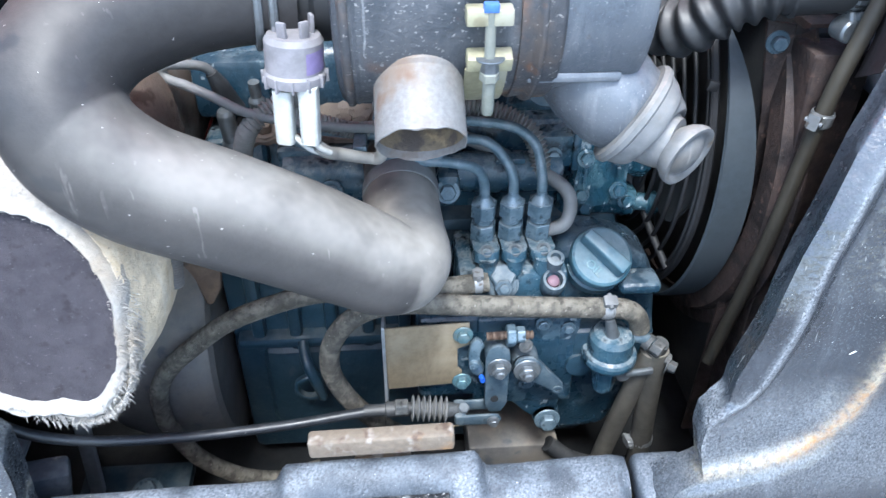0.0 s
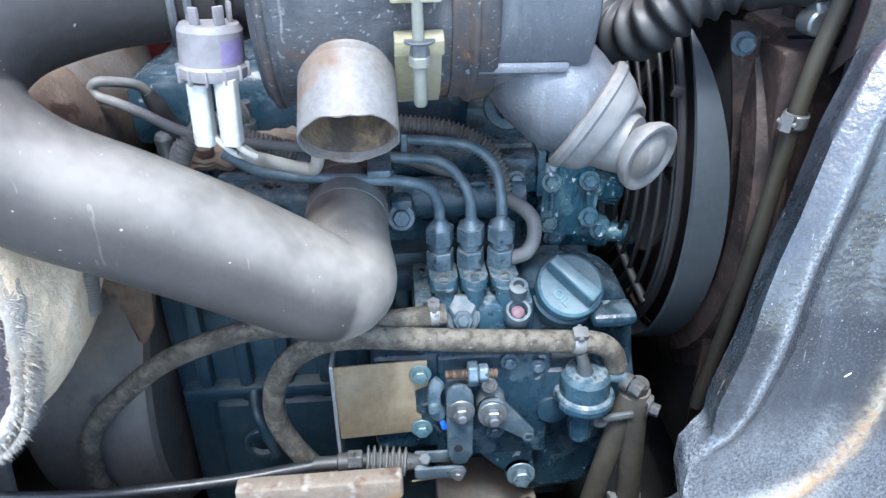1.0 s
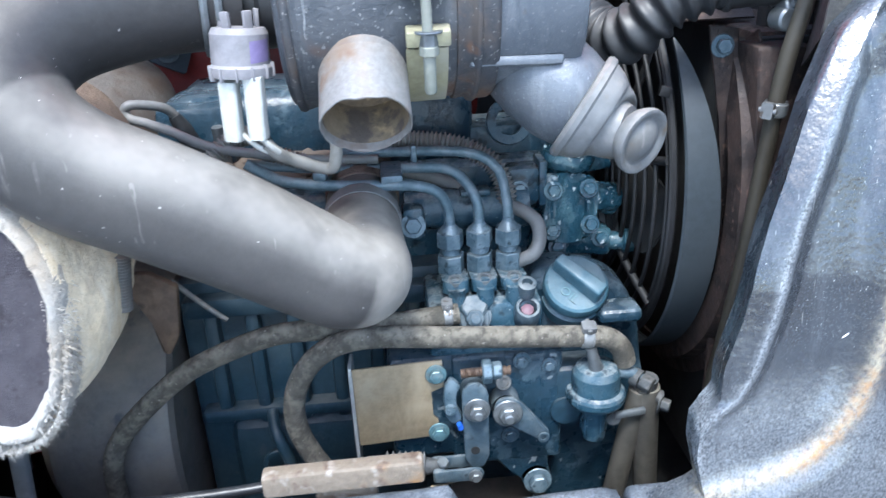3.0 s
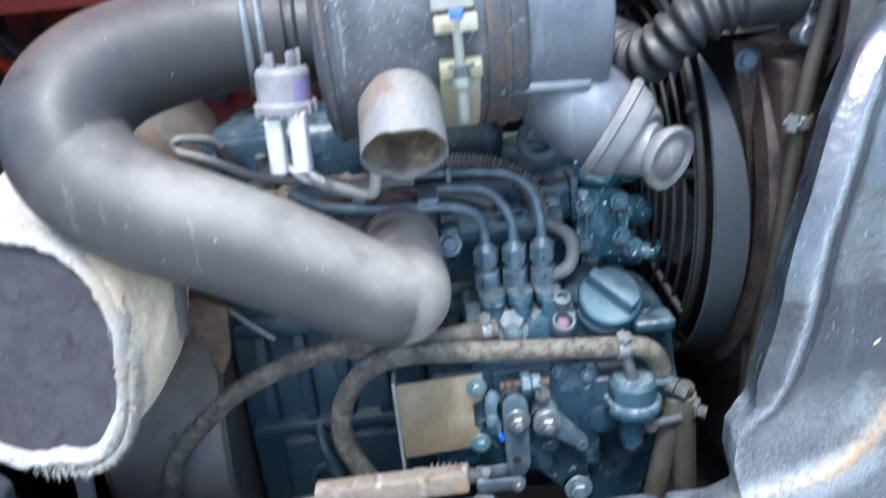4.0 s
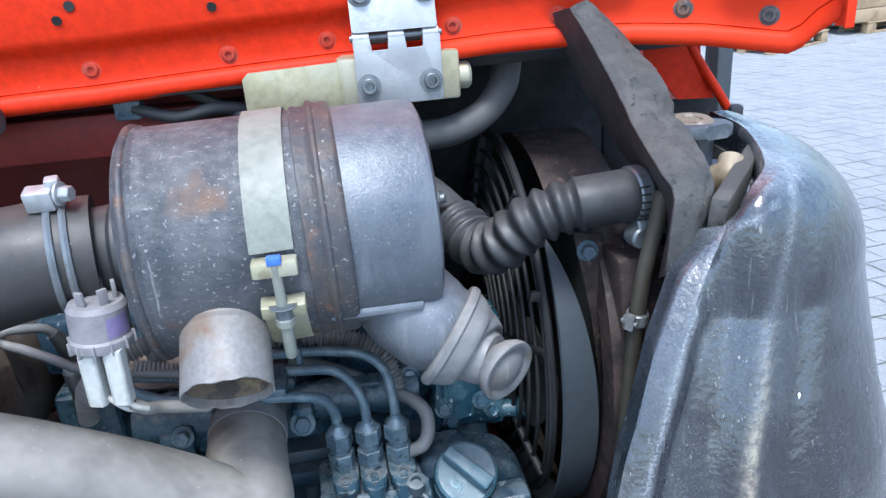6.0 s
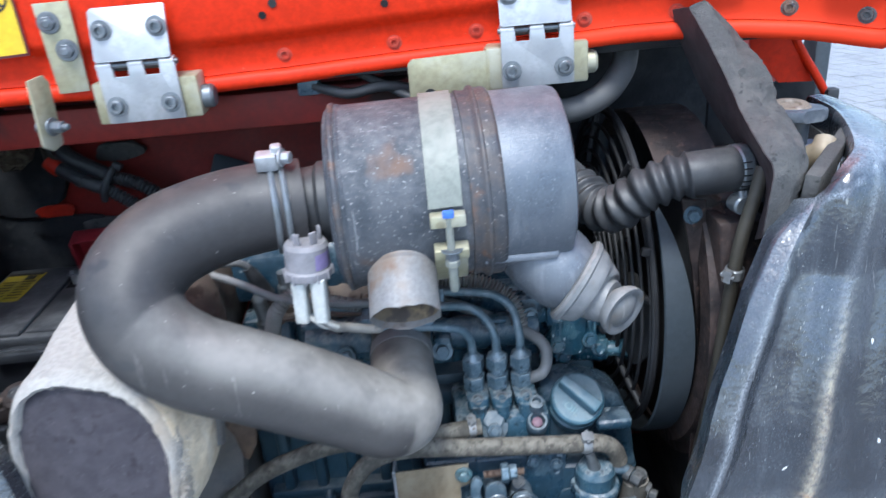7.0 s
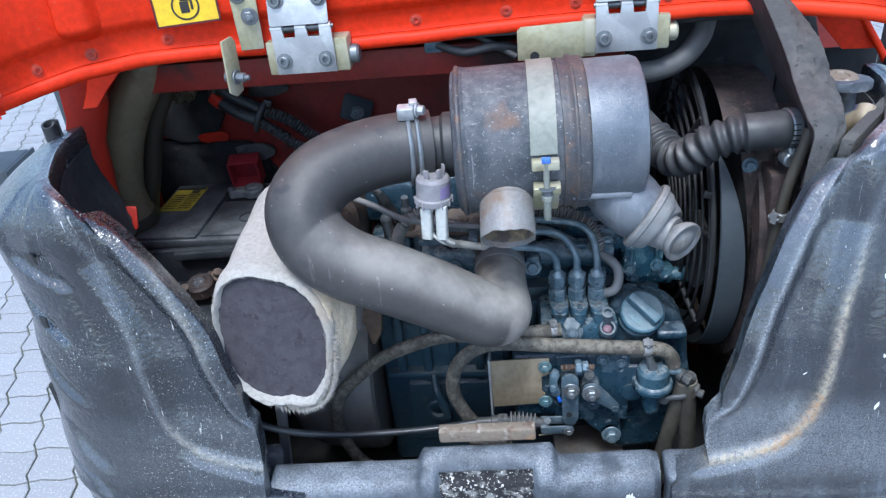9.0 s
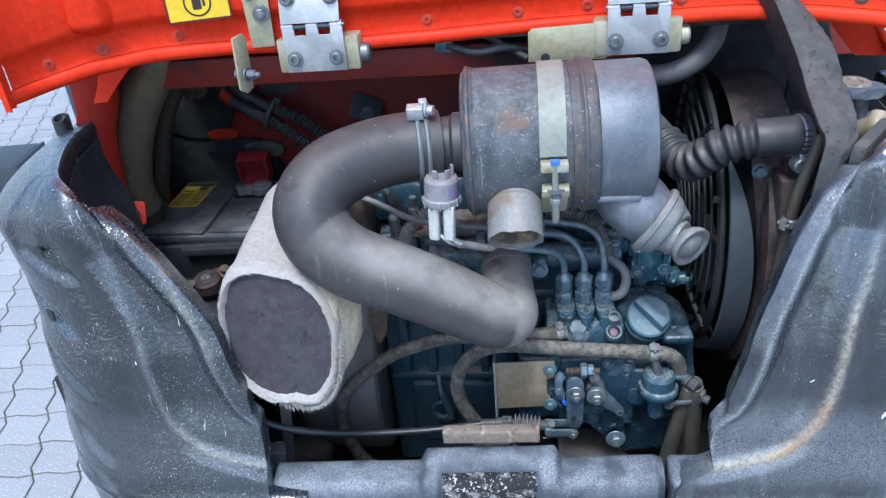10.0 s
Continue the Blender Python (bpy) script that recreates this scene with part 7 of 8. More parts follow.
part("post", lathe([(0, 0), (0.0105, 0), (0.0105, 0.026), (0.009, 0.028), (0.0075, 0.026), (0, 0.0245)], (-0.492, 0.655, 1.008), (0, -0.2, 1), 22), canister_rim, tc)
for c in ((-0.528, 0.624, 1.022), (-0.512, 0.640, 1.024), (-0.470, 0.672, 1.030)):
    part("bolt", bolt(c, (0.2, -0.4, 1), 0.0075, 0.009), bolt_rust, tc)
part("cable", tube([(-0.54, 0.62, 1.01), (-0.56, 0.60, 0.99), (-0.57, 0.60, 0.94), (-0.56, 0.61, 0.88)], 0.009, 12), rubber_black, tc)

# filler hose and wall clutter
fh = thing("filler_hose", "thick brownish rubber hose behind the side panel", "hose", (-0.62, 0.80, 0.95))
part("tube", tube([(-0.535, 0.80, 1.355), (-0.556, 0.795, 1.315), (-0.594, 0.79, 1.26), (-0.622, 0.785, 1.20), (-0.640, 0.785, 1.13), (-0.640, 0.80, 1.06), (-0.650, 0.83, 0.98)], 0.0325, 24, 8), filler_rubber, fh)
part("second_tube", tube([(-0.512, 0.84, 1.350), (-0.535, 0.835, 1.30), (-0.580, 0.832, 1.23), (-0.608, 0.830, 1.15), (-0.634, 0.835, 1.08), (-0.655, 0.845, 1.00)], 0.018, 20, 8), filler_dark, fh, "thinner dark hose lying behind")
part("cuff", lathe([(0.0325, -0.012), (0.0350, -0.010), (0.0356, 0), (0.0350, 0.010), (0.0325, 0.012)], (-0.640, 0.797, 1.075), (0.0, -0.15, 1), 32), filler_dark, fh, "dark rubber cuff")


def torn_mat(name, label, c, w, h, seed, mat, y=1.004, depth=0.012, cat="sound mat"):
    r = random.Random(seed)
    n = 26
    poly = [(w / 2 * math.cos(a) * (1 + 0.12 * math.sin(3 * a + seed)) * r.uniform(0.9, 1.06) * (abs(math.cos(a)) ** 3 + abs(math.sin(a)) ** 3) ** (-1 / 3), h / 2 * math.sin(a) * r.uniform(0.9, 1.06) * (abs(math.cos(a)) ** 3 + abs(math.sin(a)) ** 3) ** (-1 / 3)) for a in (2 * math.pi * k / n for k in range(n))]
    b = prism(poly, depth, pose(c[0], y, c[1], 90, 0, 0), 0.002)
    return solid(name, b, mat, label, cat, (c[0], y, c[1] - h / 2))


torn_mat("sound_mat", "wide black sound-deadening mat low on the firewall", (-0.610, 1.025), 0.285, 0.20, 1, mat_black)
torn_mat("sound_mat", "torn black sound-deadening mat on the firewall", (-0.600, 1.205), 0.135, 0.155, 2, mat_black, 1.0, 0.016)
# Not a seen mat: black sheet added as the shade behind the fan.
torn_mat("sound_mat", "large black sheet added for the deep shade behind the fan", (0.31, 1.12), 0.44, 0.44, 8, mat_black)
torn_mat("tape_patch", "dark tape patch on the red firewall", (-0.325, 1.275), 0.06, 0.028, 4, mat_black, 1.003, 0.006, "tape patch")
torn_mat("tape_patch", "dark tape patch on the red firewall", (-0.43, 1.290), 0.06, 0.028, 5, mat_black, 1.003, 0.006, "tape patch")
torn_mat("bare_patch", "bare red paint between torn mats on the firewall", (-0.557, 1.131), 0.056, 0.022, 12, red_side, 0.993, 0.005, "paint patch")
torn_mat("torn_strip", "torn grey strip of sound mat on the firewall", (-0.487, 1.099), 0.075, 0.034, 14, foam_grey, 0.990, 0.008, "sound mat")
torn_mat("torn_strip", "torn black strip of sound mat on the firewall", (-0.535, 1.108), 0.12, 0.030, 16, mat_black, 0.992, 0.010, "sound mat")
torn_mat("torn_strip", "torn grey strip of sound mat on the firewall", (-0.440, 1.216), 0.070, 0.028, 15, foam_grey, 0.995, 0.008, "sound mat")

# clod of dried mud and straw stuck to the mat
b = bmesh.new()
bmesh.ops.create_icosphere(b, subdivisions=4, radius=1.0)
for v in b.verts:
    n3 = v.co.copy()
    v.co = Vector((-0.578 + 0.024 * n3.x, 0.968 + 0.040 * n3.y, 1.240 + 0.027 * n3.z))
    v.co += 0.007 * noise.noise_vector(v.co * 55) + 0.003 * noise.noise_vector(v.co * 170)
nest = thing("mud_clod", "clod of dried mud and straw stuck to the firewall", "mud clod", (-0.578, 0.97, 1.21))
part("clod", b, nest_brown, nest, sharp=60)
r = random.Random(5)
b = bmesh.new()
for k in range(46):
    d = Vector((r.uniform(-1, 1), r.uniform(-1, -0.35), r.uniform(-1, 1))).normalized()
    q = Vector((-0.578 + 0.024 * d.x, 0.968 + 0.040 * d.y, 1.240 + 0.027 * d.z))
    w = Vector((r.uniform(-1, 1), r.uniform(-0.3, 0.1), r.uniform(-0.5, 0.5))).normalized() * r.uniform(0.006, 0.013)
    tube([q - w, q + d * 0.003, q + w], 0.0005, 4, 2, b)
part("straw", b, nest_brown, nest, "bits of straw")
wh = thing("cable_loom", "black corrugated cable loom along the firewall", "cable loom", (-0.45, 0.93, 1.2))
rib = lambda s, r: r + 0.0011 * math.sin(s * 2 * math.pi / 0.0056)  # noqa: E731
part("conduit", tube([(-0.4385, 0.925, 1.178), (-0.4004, 0.92, 1.151), (-0.3848, 0.92, 1.137), (-0.33, 0.93, 1.10)], 0.0088, 16, 40, wave=rib), rubber_black, wh)
part("conduit", tube([(-0.4349, 0.935, 1.195), (-0.3989, 0.93, 1.183), (-0.3683, 0.93, 1.159), (-0.3552, 0.93, 1.148), (-0.30, 0.94, 1.11)], 0.0092, 16, 40, wave=rib), rubber_black, wh)
part("sleeve", tube([(-0.519, 0.942, 1.221), (-0.4806, 0.93, 1.199), (-0.4385, 0.925, 1.178)], 0.0098, 16, 8), rubber_black, wh, "smooth black sleeve")
part("sleeve", tube([(-0.530, 0.965, 1.262), (-0.4936, 0.945, 1.229), (-0.4658, 0.94, 1.212), (-0.4349, 0.935, 1.195)], [0.014, 0.012, 0.0105, 0.0105], 16, 8), rubber_black, wh, "smooth black sleeve")
part("collar", tube([(-0.480, 0.930, 1.1988), (-0.474, 0.929, 1.1955)], 0.0112, 16, 3), rubber_black, wh)
part("cable", tube([(-0.530, 0.975, 1.30), (-0.524, 0.96, 1.268), (-0.518, 0.950, 1.235), (-0.513, 0.942, 1.217)], [0.0125, 0.0125, 0.011, 0.010], 16, 6), filler_dark, wh, "brownish upper cable")
part("red_tape", tube([(-0.521, 0.944, 1.224), (-0.513, 0.9405, 1.2168), (-0.506, 0.938, 1.2125)], 0.0112, 14, 4), red_side, wh, "band of red tape")
part("cable_tie", tube([(-0.449, 0.922, 1.166), (-0.443, 0.914, 1.184), (-0.431, 0.922, 1.206), (-0.424, 0.932, 1.212)], 0.005, 10, 6), rubber_black, wh)
part("tie_head", box((-0.422, 0.928, 1.212), (0.014, 0.010, 0.012), (0, 30, 0), 0.003), rubber_black, wh)
ck = thing("clip_plate", "small grey clip plate with a bolt on the firewall", "clip", (-0.285, 1.0, 1.19))
part("plate", prism(rounded(0.055, 0.045, 0.004), 0.004, pose(-0.283, 0.985, 1.170, 62, 28, 20), 0.001), shroud_grey, ck)
part("bolt", bolt((-0.282, 0.978, 1.166), (0.1, -0.6, 0.7), 0.009, 0.010, stud=0.006), bolt_steel, ck)
hw = thing("upper_wiring", "dark wires and blue plug under the cross beam", "wiring", (-0.12, 0.76, 1.32))
part("plug", box((-0.115, 0.765, 1.335), (0.025, 0.02, 0.02), bevel=0.003), bolt_blue, hw)
part("wire", tube([(-0.11, 0.76, 1.335), (-0.07, 0.75, 1.325), (-0.03, 0.75, 1.33), (0.01, 0.76, 1.32)], 0.006, 10), rubber_black, hw)
part("wire", tube([(-0.06, 0.77, 1.345), (-0.03, 0.76, 1.33), (0.0, 0.745, 1.315)], 0.005, 10), rubber_black, hw)

# ---- radiator side ----
fan = thing("fan_guard", "black wire fan guard of concentric rings", "fan guard", (0.23, 0.81, 0.84))
FC = Vector((0.222, 0.812, 1.048))
for k in range(9):
    r = 0.070 + 0.0170 * k
    x = 0.022 * (k / 8.0) ** 2
    pts = [FC + Vector((x, -r * math.cos(2 * math.pi * i / 40), r * math.sin(2 * math.pi * i / 40))) for i in range(41)]
    part("ring", tube(pts, 0.0023, 6, 2), guard_black, fan)
for k in range(8):
    a = 2 * math.pi * (k + 0.3) / 8
    p = [FC + Vector((0.002 + 0.020 * (q ** 2), -(0.06 + 0.15 * q) * math.cos(a), (0.06 + 0.15 * q) * math.sin(a))) for q in (0, 0.35, 0.7, 1.0)]
    part("spoke", tube(p, 0.0042, 6, 3), guard_black, fan)
part("outer_band", lathe([(0.209, 0.021), (0.213, 0.021), (0.2145, 0.023), (0.2145, 0.027), (0.213, 0.029), (0.209, 0.029), (0.209, 0.021)], FC, (1, 0, 0), 80), guard_black, fan)
part("clip", box((0.232, 0.600, 1.163), (0.010, 0.006, 0.009), (0, 15, 0), 0.001), guard_black, fan)
fb = thing("cooling_fan", "black cooling fan behind its guard", "fan", (0.24, 0.81, 1.04))
part("hub", lathe([(0, 0), (0.05, 0), (0.05, 0.02), (0, 0.02)], FC + Vector((0.02, 0, 0)), (1, 0, 0), 28), bay_dark, fb)
for k in range(6):
    a = 2 * math.pi * k / 6 + 0.2
    part("blade", prism(rounded(0.13, 0.065, 0.02), 0.003, Matrix.Translation(FC + Vector((0.03, 0, 0))) @ Matrix.Rotation(a, 4, "X") @ pose(0, 0.115, 0, 0, 65, 0) @ pose(0, 0, 0, 0, 0, 90), 0.001), bay_dark, fb)
sh = thing("fan_shroud", "grey-blue fan shroud drum with a rusty upper sheet", "fan shroud", (0.26, 0.81, 0.82))
rows = []
for k in range(45):
    q = -1 + 2 * k / 44
    a, w = radians(-36 + 78 * q), 0.002 + 0.035 * max(0.0, 1 - abs(q) ** 4)
    rows.append([FC + Vector((0.030 + x * w, -r * math.cos(a), r * math.sin(a))) for x, r in ((0, 0.2265), (0.05, 0.229), (0.5, 0.2295), (0.95, 0.229), (1.0, 0.226))])
part("drum", sheet(rows, 0.002), shroud_grey, sh, "smooth grey-blue band of the shroud")
rows = [[FC + Vector((x, -r * math.cos(a), r * math.sin(a))) for x, r in ((0.074, 0.222), (0.076, 0.242), (0.088, 0.245), (0.092, 0.262))] for a in (radians(-118 + 4 * k) for k in range(40))]
part("rim_sheet", sheet(rows, 0.003), rust_plate, sh, "rusty rim of the shroud")
rows = [[FC + Vector((x, -0.206 * math.cos(a), 0.206 * math.sin(a))) for x in (0.050, 0.075, 0.105, 0.125)] for a in (radians(52 + 4 * k) for k in range(23))]
part("upper_sheet", sheet(rows, 0.002), rust_plate, sh, "rust-brown curved sheet")
rd = thing("radiator", "rusty brown radiator frame with a bolted flange", "radiator", (0.31, 0.8, 0.65))
part("side_plate", prism([(0.2707, 1.215), (0.2977, 1.2113), (0.3025, 1.132), (0.3139, 1.028), (0.318, 0.70), (0.300, 0.70), (0.3005, 0.943), (0.3012, 1.029), (0.2872, 1.1334)][::-1], 0.004, pose(0, 0.612, 0, 90, 0, 0), 0.001), rust_plate, rd, "rusty bolted flange")
part("top_tank", box((0.36, 0.78, 1.190), (0.08, 0.30, 0.03), (0, 0, 0), 0.006), rust_plate, rd)
part("corner_block", prism([(0.2975, 1.2005), (0.350, 1.198), (0.350, 0.70), (0.320, 0.70), (0.3085, 1.08)][::-1], 0.040, pose(0, 0.593, 0, 90, 0, 0), 0.003), rust_plate, rd, "rusty corner block of the radiator")
part("core", box((0.345, 0.80, 0.95), (0.05, 0.36, 0.50), bevel=0.003), bay_dark, rd)
part("bolt", bolt((0.2835, 0.609, 1.197), (-0.1, -1, 0.1), 0.0068, 0.008), bolt_blue, rd)
# Added near-black sheet: shade put in as a surface in this gap.
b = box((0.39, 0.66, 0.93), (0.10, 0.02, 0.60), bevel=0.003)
solid("wall_radiator", b, bay_dark, "near-black sheet added to close the gap between radiator and counterweight", "wall", (0.39, 0.66, 0.63), "structure")
# bellows hose
rh = thing("radiator_hose", "black ribbed radiator hose with steel clamps", "radiator hose", (0.25, 0.59, 1.2))
part("hose", tube([(0.118, 0.735, 1.240), (0.150, 0.705, 1.236), (0.174, 0.668, 1.218), (0.190, 0.630, 1.206), (0.205, 0.606, 1.215), (0.225, 0.593, 1.236), (0.250, 0.586, 1.248), (0.268, 0.583, 1.252)], [0.021, 0.021, 0.021, 0.0205, 0.0195, 0.019, 0.019, 0.019], 28, 26, wave=lambda s, r: r + 0.0052 * (0.5 + 0.5 * math.sin(s * 2 * math.pi / 0.0150)) * step(s, 0.085, 0.10)), rubber_black, rh, "ribbed rubber bellows", sharp=70)
part("cuff", tube([(0.264, 0.583, 1.252), (0.28, 0.582, 1.253), (0.31, 0.584, 1.254), (0.335, 0.59, 1.253)], [0.0225, 0.0225, 0.0225, 0.022], 28, 5), rubber_black, rh)
hose_clamp(rh, (0.316, 0.585, 1.254), (1, 0.15, -0.02), 0.0228, 0.013, (-0.2, -0.6, -1), mat=bolt_steel, label="slotted steel hose clamp")
for k in range(13):
    a = radians(-30 - 15 * k)
    o = Vector((0.316, 0.585, 1.254)) + Vector((0, math.cos(a), math.sin(a))) * 0.0243
    part("slot", box(o, (0.009, 0.0022, 0.0012), (math.degrees(a), 0, 8), 0.0003), bay_dark, rh)
b = bolt((0.150, 0.655, 1.246), (1, -0.25, 0.1), 0.0085, 0.010, stud=0.006)
part("union_nut", b, bolt_steel, rh, "grey nut on the hose end")
# clamp screw head of the hose
b = lathe([(0, 0), (0.009, 0), (0.0095, 0.003), (0.0095, 0.014), (0.008, 0.016), (0, 0.016)], (0.312, 0.577, 1.222), (0.2, -0.95, 0.0), 20)
part("clamp_barrel", b, bolt_steel, rh)
oh = hose("overflow_hose", "olive-brown overflow hose with a bright clamp", [(0.330, 0.560, 1.262), (0.322, 0.555, 1.232), (0.313, 0.553, 1.195), (0.309, 0.555, 1.155), (0.306, 0.558, 1.10), (0.303, 0.562, 1.03), (0.298, 0.57, 0.95), (0.29, 0.58, 0.85)], 0.0068, old_hose)
hose_clamp(oh, (0.309, 0.555, 1.153), (0.06, -0.03, 1), 0.0092, 0.012, (-0.8, -0.6, 0))
# foam baffle: a thick board whose rear edge is cut in waves, with a torn bevel outside
rails = [
    [(0.276, 0.690, 1.395), (0.285, 0.69, 1.372), (0.318, 0.69, 1.305), (0.335, 0.65, 1.266), (0.345, 0.61, 1.245), (0.34, 0.57, 1.225), (0.332, 0.56, 1.20), (0.33, 0.56, 1.185)],
    [(0.283, 0.652, 1.402), (0.292, 0.628, 1.377), (0.306, 0.600, 1.338), (0.307, 0.567, 1.316), (0.305, 0.512, 1.296), (0.311, 0.500, 1.280), (0.307, 0.496, 1.245), (0.308, 0.502, 1.215)],
    [(0.296, 0.646, 1.408), (0.318, 0.622, 1.368), (0.316, 0.598, 1.341), (0.324, 0.568, 1.316), (0.325, 0.520, 1.304), (0.334, 0.502, 1.287), (0.327, 0.500, 1.245), (0.322, 0.505, 1.212)],
    [(0.302, 0.658, 1.406), (0.338, 0.645, 1.366), (0.347, 0.602, 1.341), (0.353, 0.594, 1.315), (0.356, 0.565, 1.301), (0.349, 0.520, 1.288), (0.350, 0.515, 1.256), (0.342, 0.520, 1.212)],
    [(0.300, 0.690, 1.398), (0.345, 0.700, 1.360), (0.365, 0.66, 1.330), (0.372, 0.65, 1.310), (0.376, 0.63, 1.290), (0.37, 0.59, 1.270), (0.37, 0.58, 1.240), (0.36, 0.58, 1.20)],
]
fine = [smooth_path(q, 9) for q in rails]
rows = []
for i in range(len(fine[0])):
    row = []
    for r in range(len(rails)):
        a, c = fine[r][i], fine[(r + 1) % len(rails)][i]
        for k in range(6):
            p = a.lerp(c, k / 6)
            rough_ = (0.0006, 0.0013, 0.0038, 0.0036, 0.001)[r] * (0.4 if k == 0 else 1.0)
            torn = 0.012 * max(0.0, noise.noise(p * 60) - 0.25) if r == 2 and k else 0.0
            row.append(p + rough_ * noise.noise_vector(p * 110) - Vector((0, -torn, torn)))
    rows.append(row + row[:1])
fo_t = thing("foam_baffle", "dark grey foam baffle board with a torn wavy edge", "foam baffle", (0.33, 0.60, 1.19))
part("board", sheet([row[6:31] for row in rows]), foam_grey, fo_t, sharp=50)
# Inner face has its own darker colour, with that side's shade in it.
part("inner_skin", sheet([row[:7] for row in rows], 0.001), material("baffle_skin", (0.035, 0.027, 0.028), (0.05, 0.042, 0.042), scale=20, rough=(0.7, 0.9), bump=0.4), fo_t, "brown inner skin, coloured dark for its shaded side")
# grey hose above the shroud
hose("breather_hose", "grey rubber breather hose under the hood", [(0.12, 0.735, 1.285), (0.155, 0.725, 1.288), (0.19, 0.725, 1.291), (0.222, 0.735, 1.303), (0.243, 0.748, 1.323), (0.250, 0.757, 1.338), (0.253, 0.763, 1.350)], 0.0145, breather_rubber)
# filler neck and bottle in the hollow of the counterweight
fn = thing("mount_flange", "rusty round mount flange with a bolt", "mount", (0.385, 0.60, 1.28))
part("plate", prism(rounded(0.058, 0.050, 0.018), 0.012, pose(0.378, 0.606, 1.298, -4, 4, 20), 0.003), cast_worn, fn)
part("disc", lathe([(0, 0), (0.019, 0), (0.0195, 0.002), (0.017, 0.004), (0.010, 0.004), (0.009, 0.002), (0, 0.002)], (0.374, 0.608, 1.3035), (0, -0.07, 1), 28), latch_rust, fn)
part("stem", lathe([(0, 0), (0.012, 0), (0.012, 0.06), (0, 0.06)], (0.385, 0.612, 1.235), (0, 0, 1), 16), bolt_steel, fn)
part("elbow", tube([(0.372, 0.585, 1.245), (0.382, 0.572, 1.262), (0.388, 0.565, 1.270), (0.394, 0.572, 1.280)], [0.012, 0.0125, 0.012, 0.010], 14, 5), plate_gold, fn, "yellowish elbow")
bo = thing("coolant_bottle", "pale blue-grey plastic coolant bottle in the hollow", "coolant bottle", (0.40, 0.60, 1.15))
part("bottle", box((0.408, 0.590, 1.205), (0.06, 0.09, 0.12), (0, 0, 20), 0.02, seg=4), material("bottle_plastic", (0.28, 0.32, 0.40), (0.33, 0.36, 0.42), rough=(0.35, 0.5), bump=0.03), bo)
b = box((0.384, 0.545, 1.262), (0.014, 0.125, 0.034), (4, 6, -40), 0.003)
solid("foam_strip", b, foam_grey, "grey foam strip lying in the counterweight hollow", "foam strip", (0.384, 0.545, 1.245))

# ---- yard ----
def pallet(x, y, turn, load):
    p = thing("pallet", "bare wooden transport pallet on the pavers", "pallet", (x, y, 0), "pallets in the yard")
    m0 = pose(x, y, 0, 0, 0, turn)
    for k in range(7):
        part("deck_board", prism([(-0.6, -0.045), (0.6, -0.045), (0.6, 0.045), (-0.6, 0.045)], 0.02, m0 @ pose(0, -0.36 + 0.12 * k, 0.134), 0.002), wood, p)
    for i in (-0.52, 0, 0.52):
        for j in (-0.35, 0, 0.35):
            part("block", prism([(-0.07, -0.05), (0.07, -0.05), (0.07, 0.05), (-0.07, 0.05)], 0.09, m0 @ pose(i, j, 0.067), 0.003), wood, p)
        part("stringer", prism([(-0.05, -0.4), (0.05, -0.4), (0.05, 0.4), (-0.05, 0.4)], 0.018, m0 @ pose(i, 0, 0.116), 0.002), wood, p)
    for j in (-0.35, 0, 0.35):
        part("skid", prism([(-0.6, -0.05), (0.6, -0.05), (0.6, 0.05), (-0.6, 0.05)], 0.02, m0 @ pose(0, j, 0.011), 0.002), wood, p)
    if load == "film":
        b = bmesh.new()
        prism([(-0.55, -0.36), (0.55, -0.36), (0.55, 0.36), (-0.55, 0.36)], 0.9, m0 @ pose(0, 0, 0.595), 0.06, b, 4)
        bmesh.ops.subdivide_edges(b, edges=b.edges[:], cuts=3, use_grid_fill=True)
        for v in b.verts:
            v.co += 0.02 * noise.noise_vector(v.co * 5)
        solid("wrapped_bale", b, wrap_film, "goods wrapped in pale stretch film on a pallet", "wrapped goods", (x, y, 0.145))
    if load == "timber":
        t = thing("timber_stack", "stack of brown timber beams", "timber stack", (x, y, 0.145))
        for k in range(3):
            for j in range(4):
                part("beam", prism([(-0.9, -0.09), (0.9, -0.09), (0.9, 0.09), (-0.9, 0.09)], 0.16, m0 @ pose(0, -0.30 + 0.2 * j, 0.225 + 0.165 * k), 0.01), wood, t)


pallet(5.35, 8.6, 28, "film")
pallet(7.3, 9.3, 10, "timber")
kb = thing("steel_beam", "long dark grey steel beam lying on the pavers", "steel beam", (-3.6, 2.9, 0))
part("box_section", box((-3.9, 2.87, 0.15), (2.9, 0.30, 0.30), (0, 0, 6.6), 0.012), shroud_grey, kb)
part("end_plate", box((-2.45, 3.04, 0.15), (0.012, 0.32, 0.30), (0, 0, 6.6), 0.003), shroud_grey, kb)

# ---- pavers ----
PU, PV, JOG, TURN_P = 0.141, 0.137, 0.034, radians(6.64)
du, dv = Vector((math.cos(TURN_P), math.sin(TURN_P), 0)), Vector((-math.sin(TURN_P), math.cos(TURN_P), 0))
PO = Vector((-1.538, 1.351, 0))


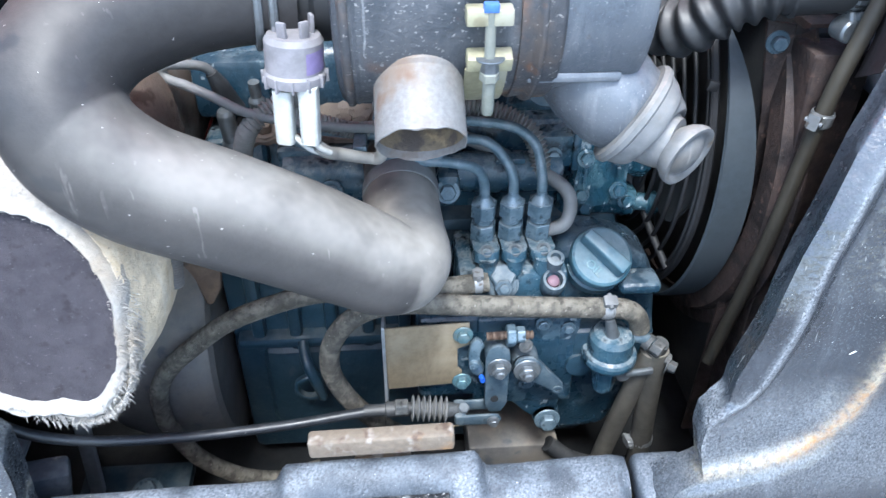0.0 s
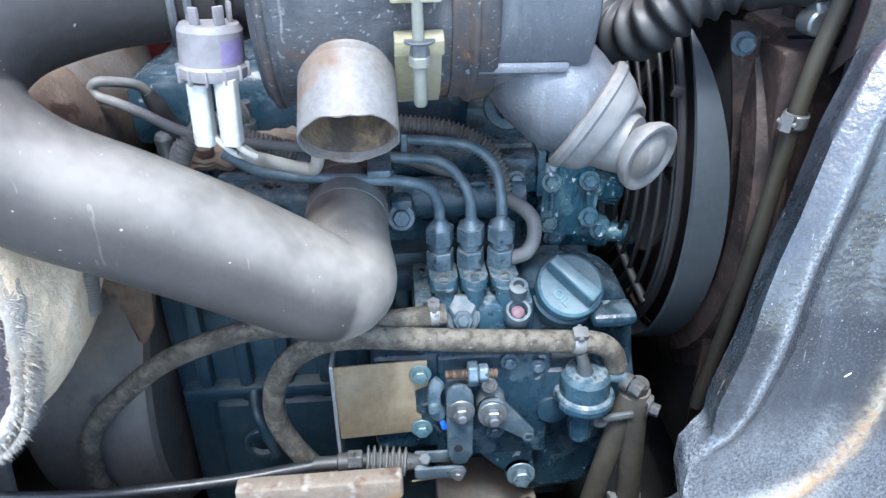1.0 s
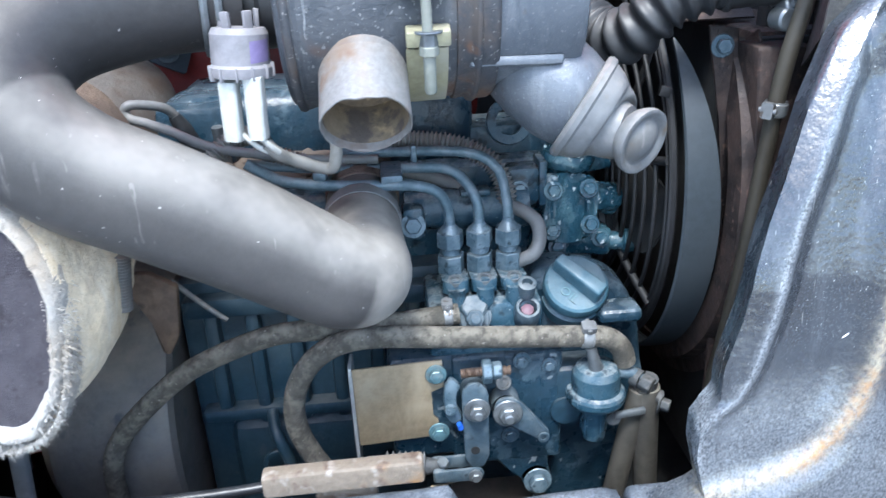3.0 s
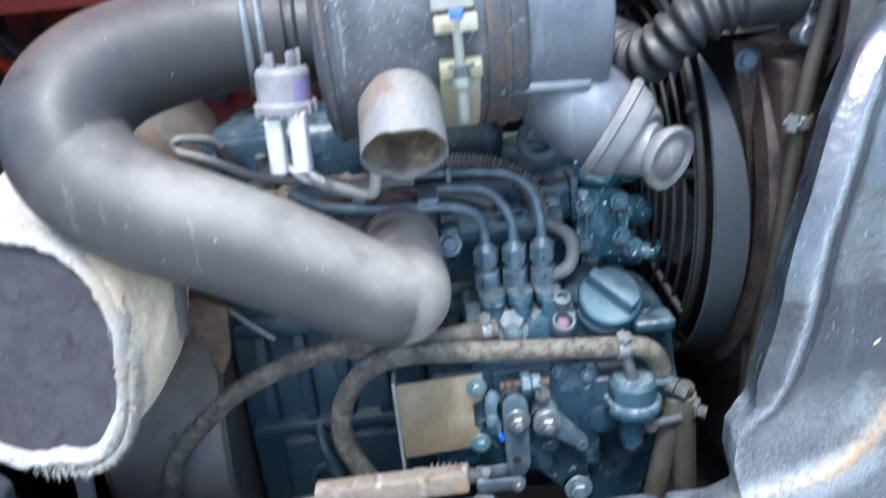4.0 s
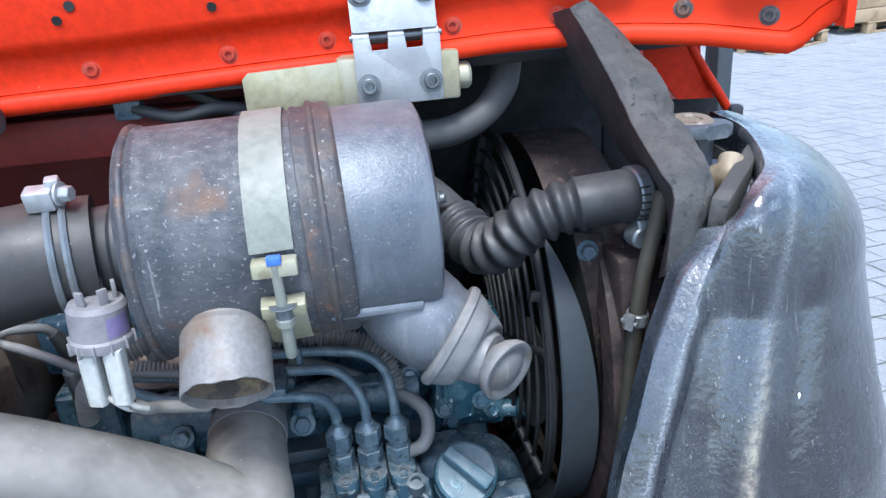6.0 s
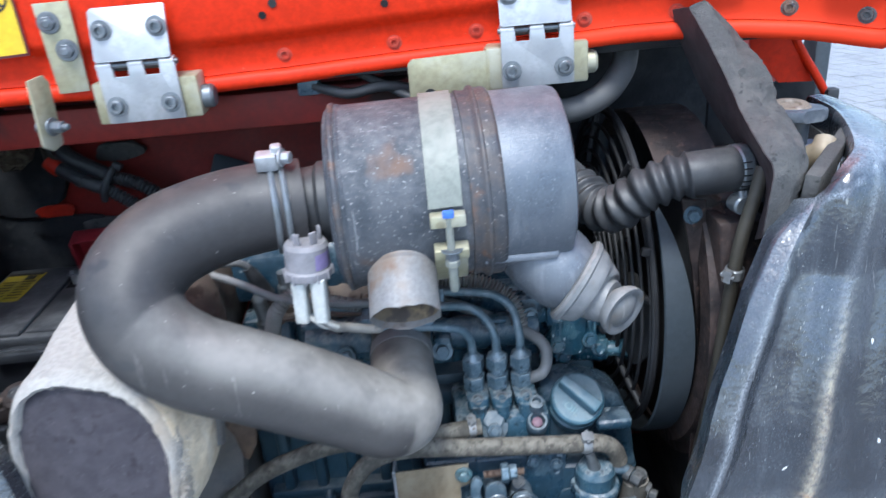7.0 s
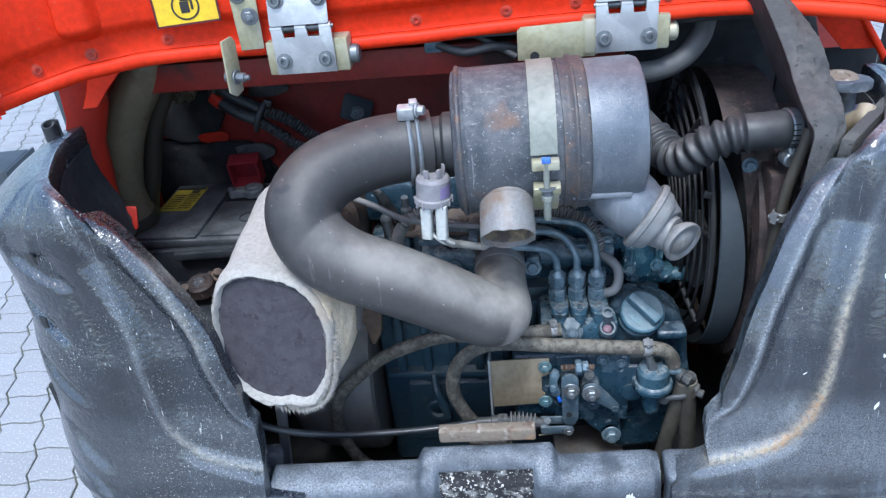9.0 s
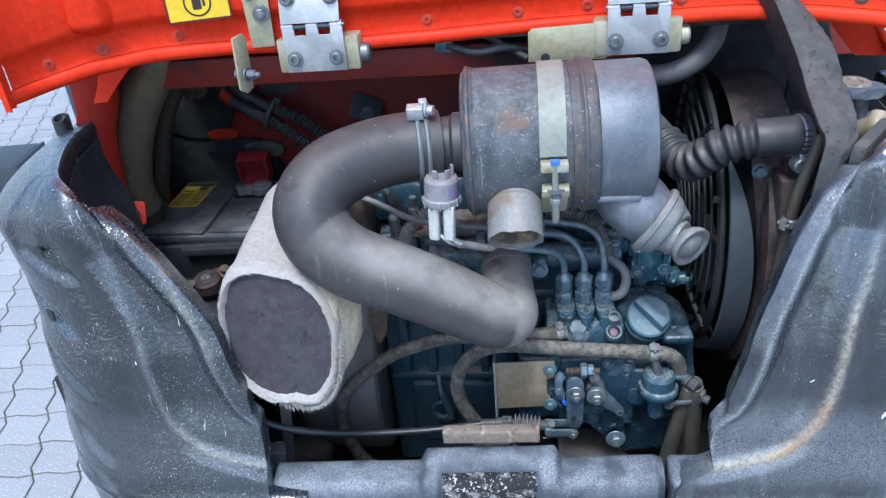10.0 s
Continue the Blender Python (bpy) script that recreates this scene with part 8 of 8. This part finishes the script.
def paver_outline(full):
    def side(v):
        f = v / PV
        return -JOG * float(np.interp(f, [0, 0.2, 0.8, 1.0], [0, 0.5, 0.5, 1.0]))

    def wave(u):
        return 0.006 * math.sin(2 * math.pi * u / PU)

    us = [0, 0.25, 0.5, 0.75, 1.0] if full else [0, 0.5, 1.0]
    vs = [0.2, 0.8] if full else [0.2, 0.8]
    pts = [(PU * q, wave(PU * q)) for q in us]
    pts += [(PU + side(PV * q), PV * q) for q in vs]
    pts += [(PU * q - JOG, PV + wave(PU * q)) for q in us[::-1]]
    pts += [(side(PV * q), PV * q) for q in vs[::-1]]
    c = Vector((PU / 2 - JOG / 2, PV / 2))
    out = []
    for gap, z in ((0.0030, -0.006), (0.0030, -0.002), (0.0066, 0.0)):
        out.append([(c.x + (x - c.x) * (1 - 2 * gap / PU), c.y + (y - c.y) * (1 - 2 * gap / PV), z) for x, y in pts])
    return out


def paver_mesh(name):
    loops = paver_outline(True)
    n = len(loops[0])
    verts = [tuple(du * x + dv * y + Vector((0, 0, z))) for lp3 in loops for x, y, z in lp3]
    faces = [(r * n + k, r * n + (k + 1) % n, (r + 1) * n + (k + 1) % n, (r + 1) * n + k) for r in range(2) for k in range(n)] + [tuple(range(2 * n, 3 * n))]
    me = bpy.data.meshes.new(name)
    me.from_pydata(verts, [], faces)
    me.materials.append(paver_grey)
    return me


pavement = tagged(new("pavement"), "pale grey interlocking concrete pavers with mossy joints", "pavement", kind="structure")
near, far = [], []
for i in range(-85, 130):
    for j in range(-45, 100):
        c = PO + du * (i * PU - j * JOG) + dv * (j * PV)
        x, y = c.x, c.y
        if -5.0 < x < 9.5 and -3.5 < y < 12.0:
            (near if -2.9 < x < -0.95 and 0.55 < y < 3.2 else far).append(c)
near.sort(key=lambda c: (c.x + 1.4) ** 2 + (c.y - 1.3) ** 2)
near, far = near[:300], far + near[300:]
shared = paver_mesh("paver")
for c in near:
    o = new("paver", shared)
    o.parent = pavement
    o.location = c + Vector((0, 0, random.uniform(-0.001, 0.001)))
loops = paver_outline(False)
n = len(loops[0])
verts, faces = [], []
for c in far:
    k0, lift = len(verts), random.uniform(-0.001, 0.001)
    for lp3 in loops[1:]:
        verts += [tuple(c + du * x + dv * y + Vector((0, 0, z + lift))) for x, y, z in lp3]
    faces += [(k0 + k, k0 + (k + 1) % n, k0 + n + (k + 1) % n, k0 + n + k) for k in range(n)] + [tuple(range(k0 + n, k0 + 2 * n))]
me = bpy.data.meshes.new("far_pavers")
me.from_pydata(verts, [], faces)
me.materials.append(paver_grey)
o = tagged(new("far_pavers", me), kind="stuff")
o.parent = pavement
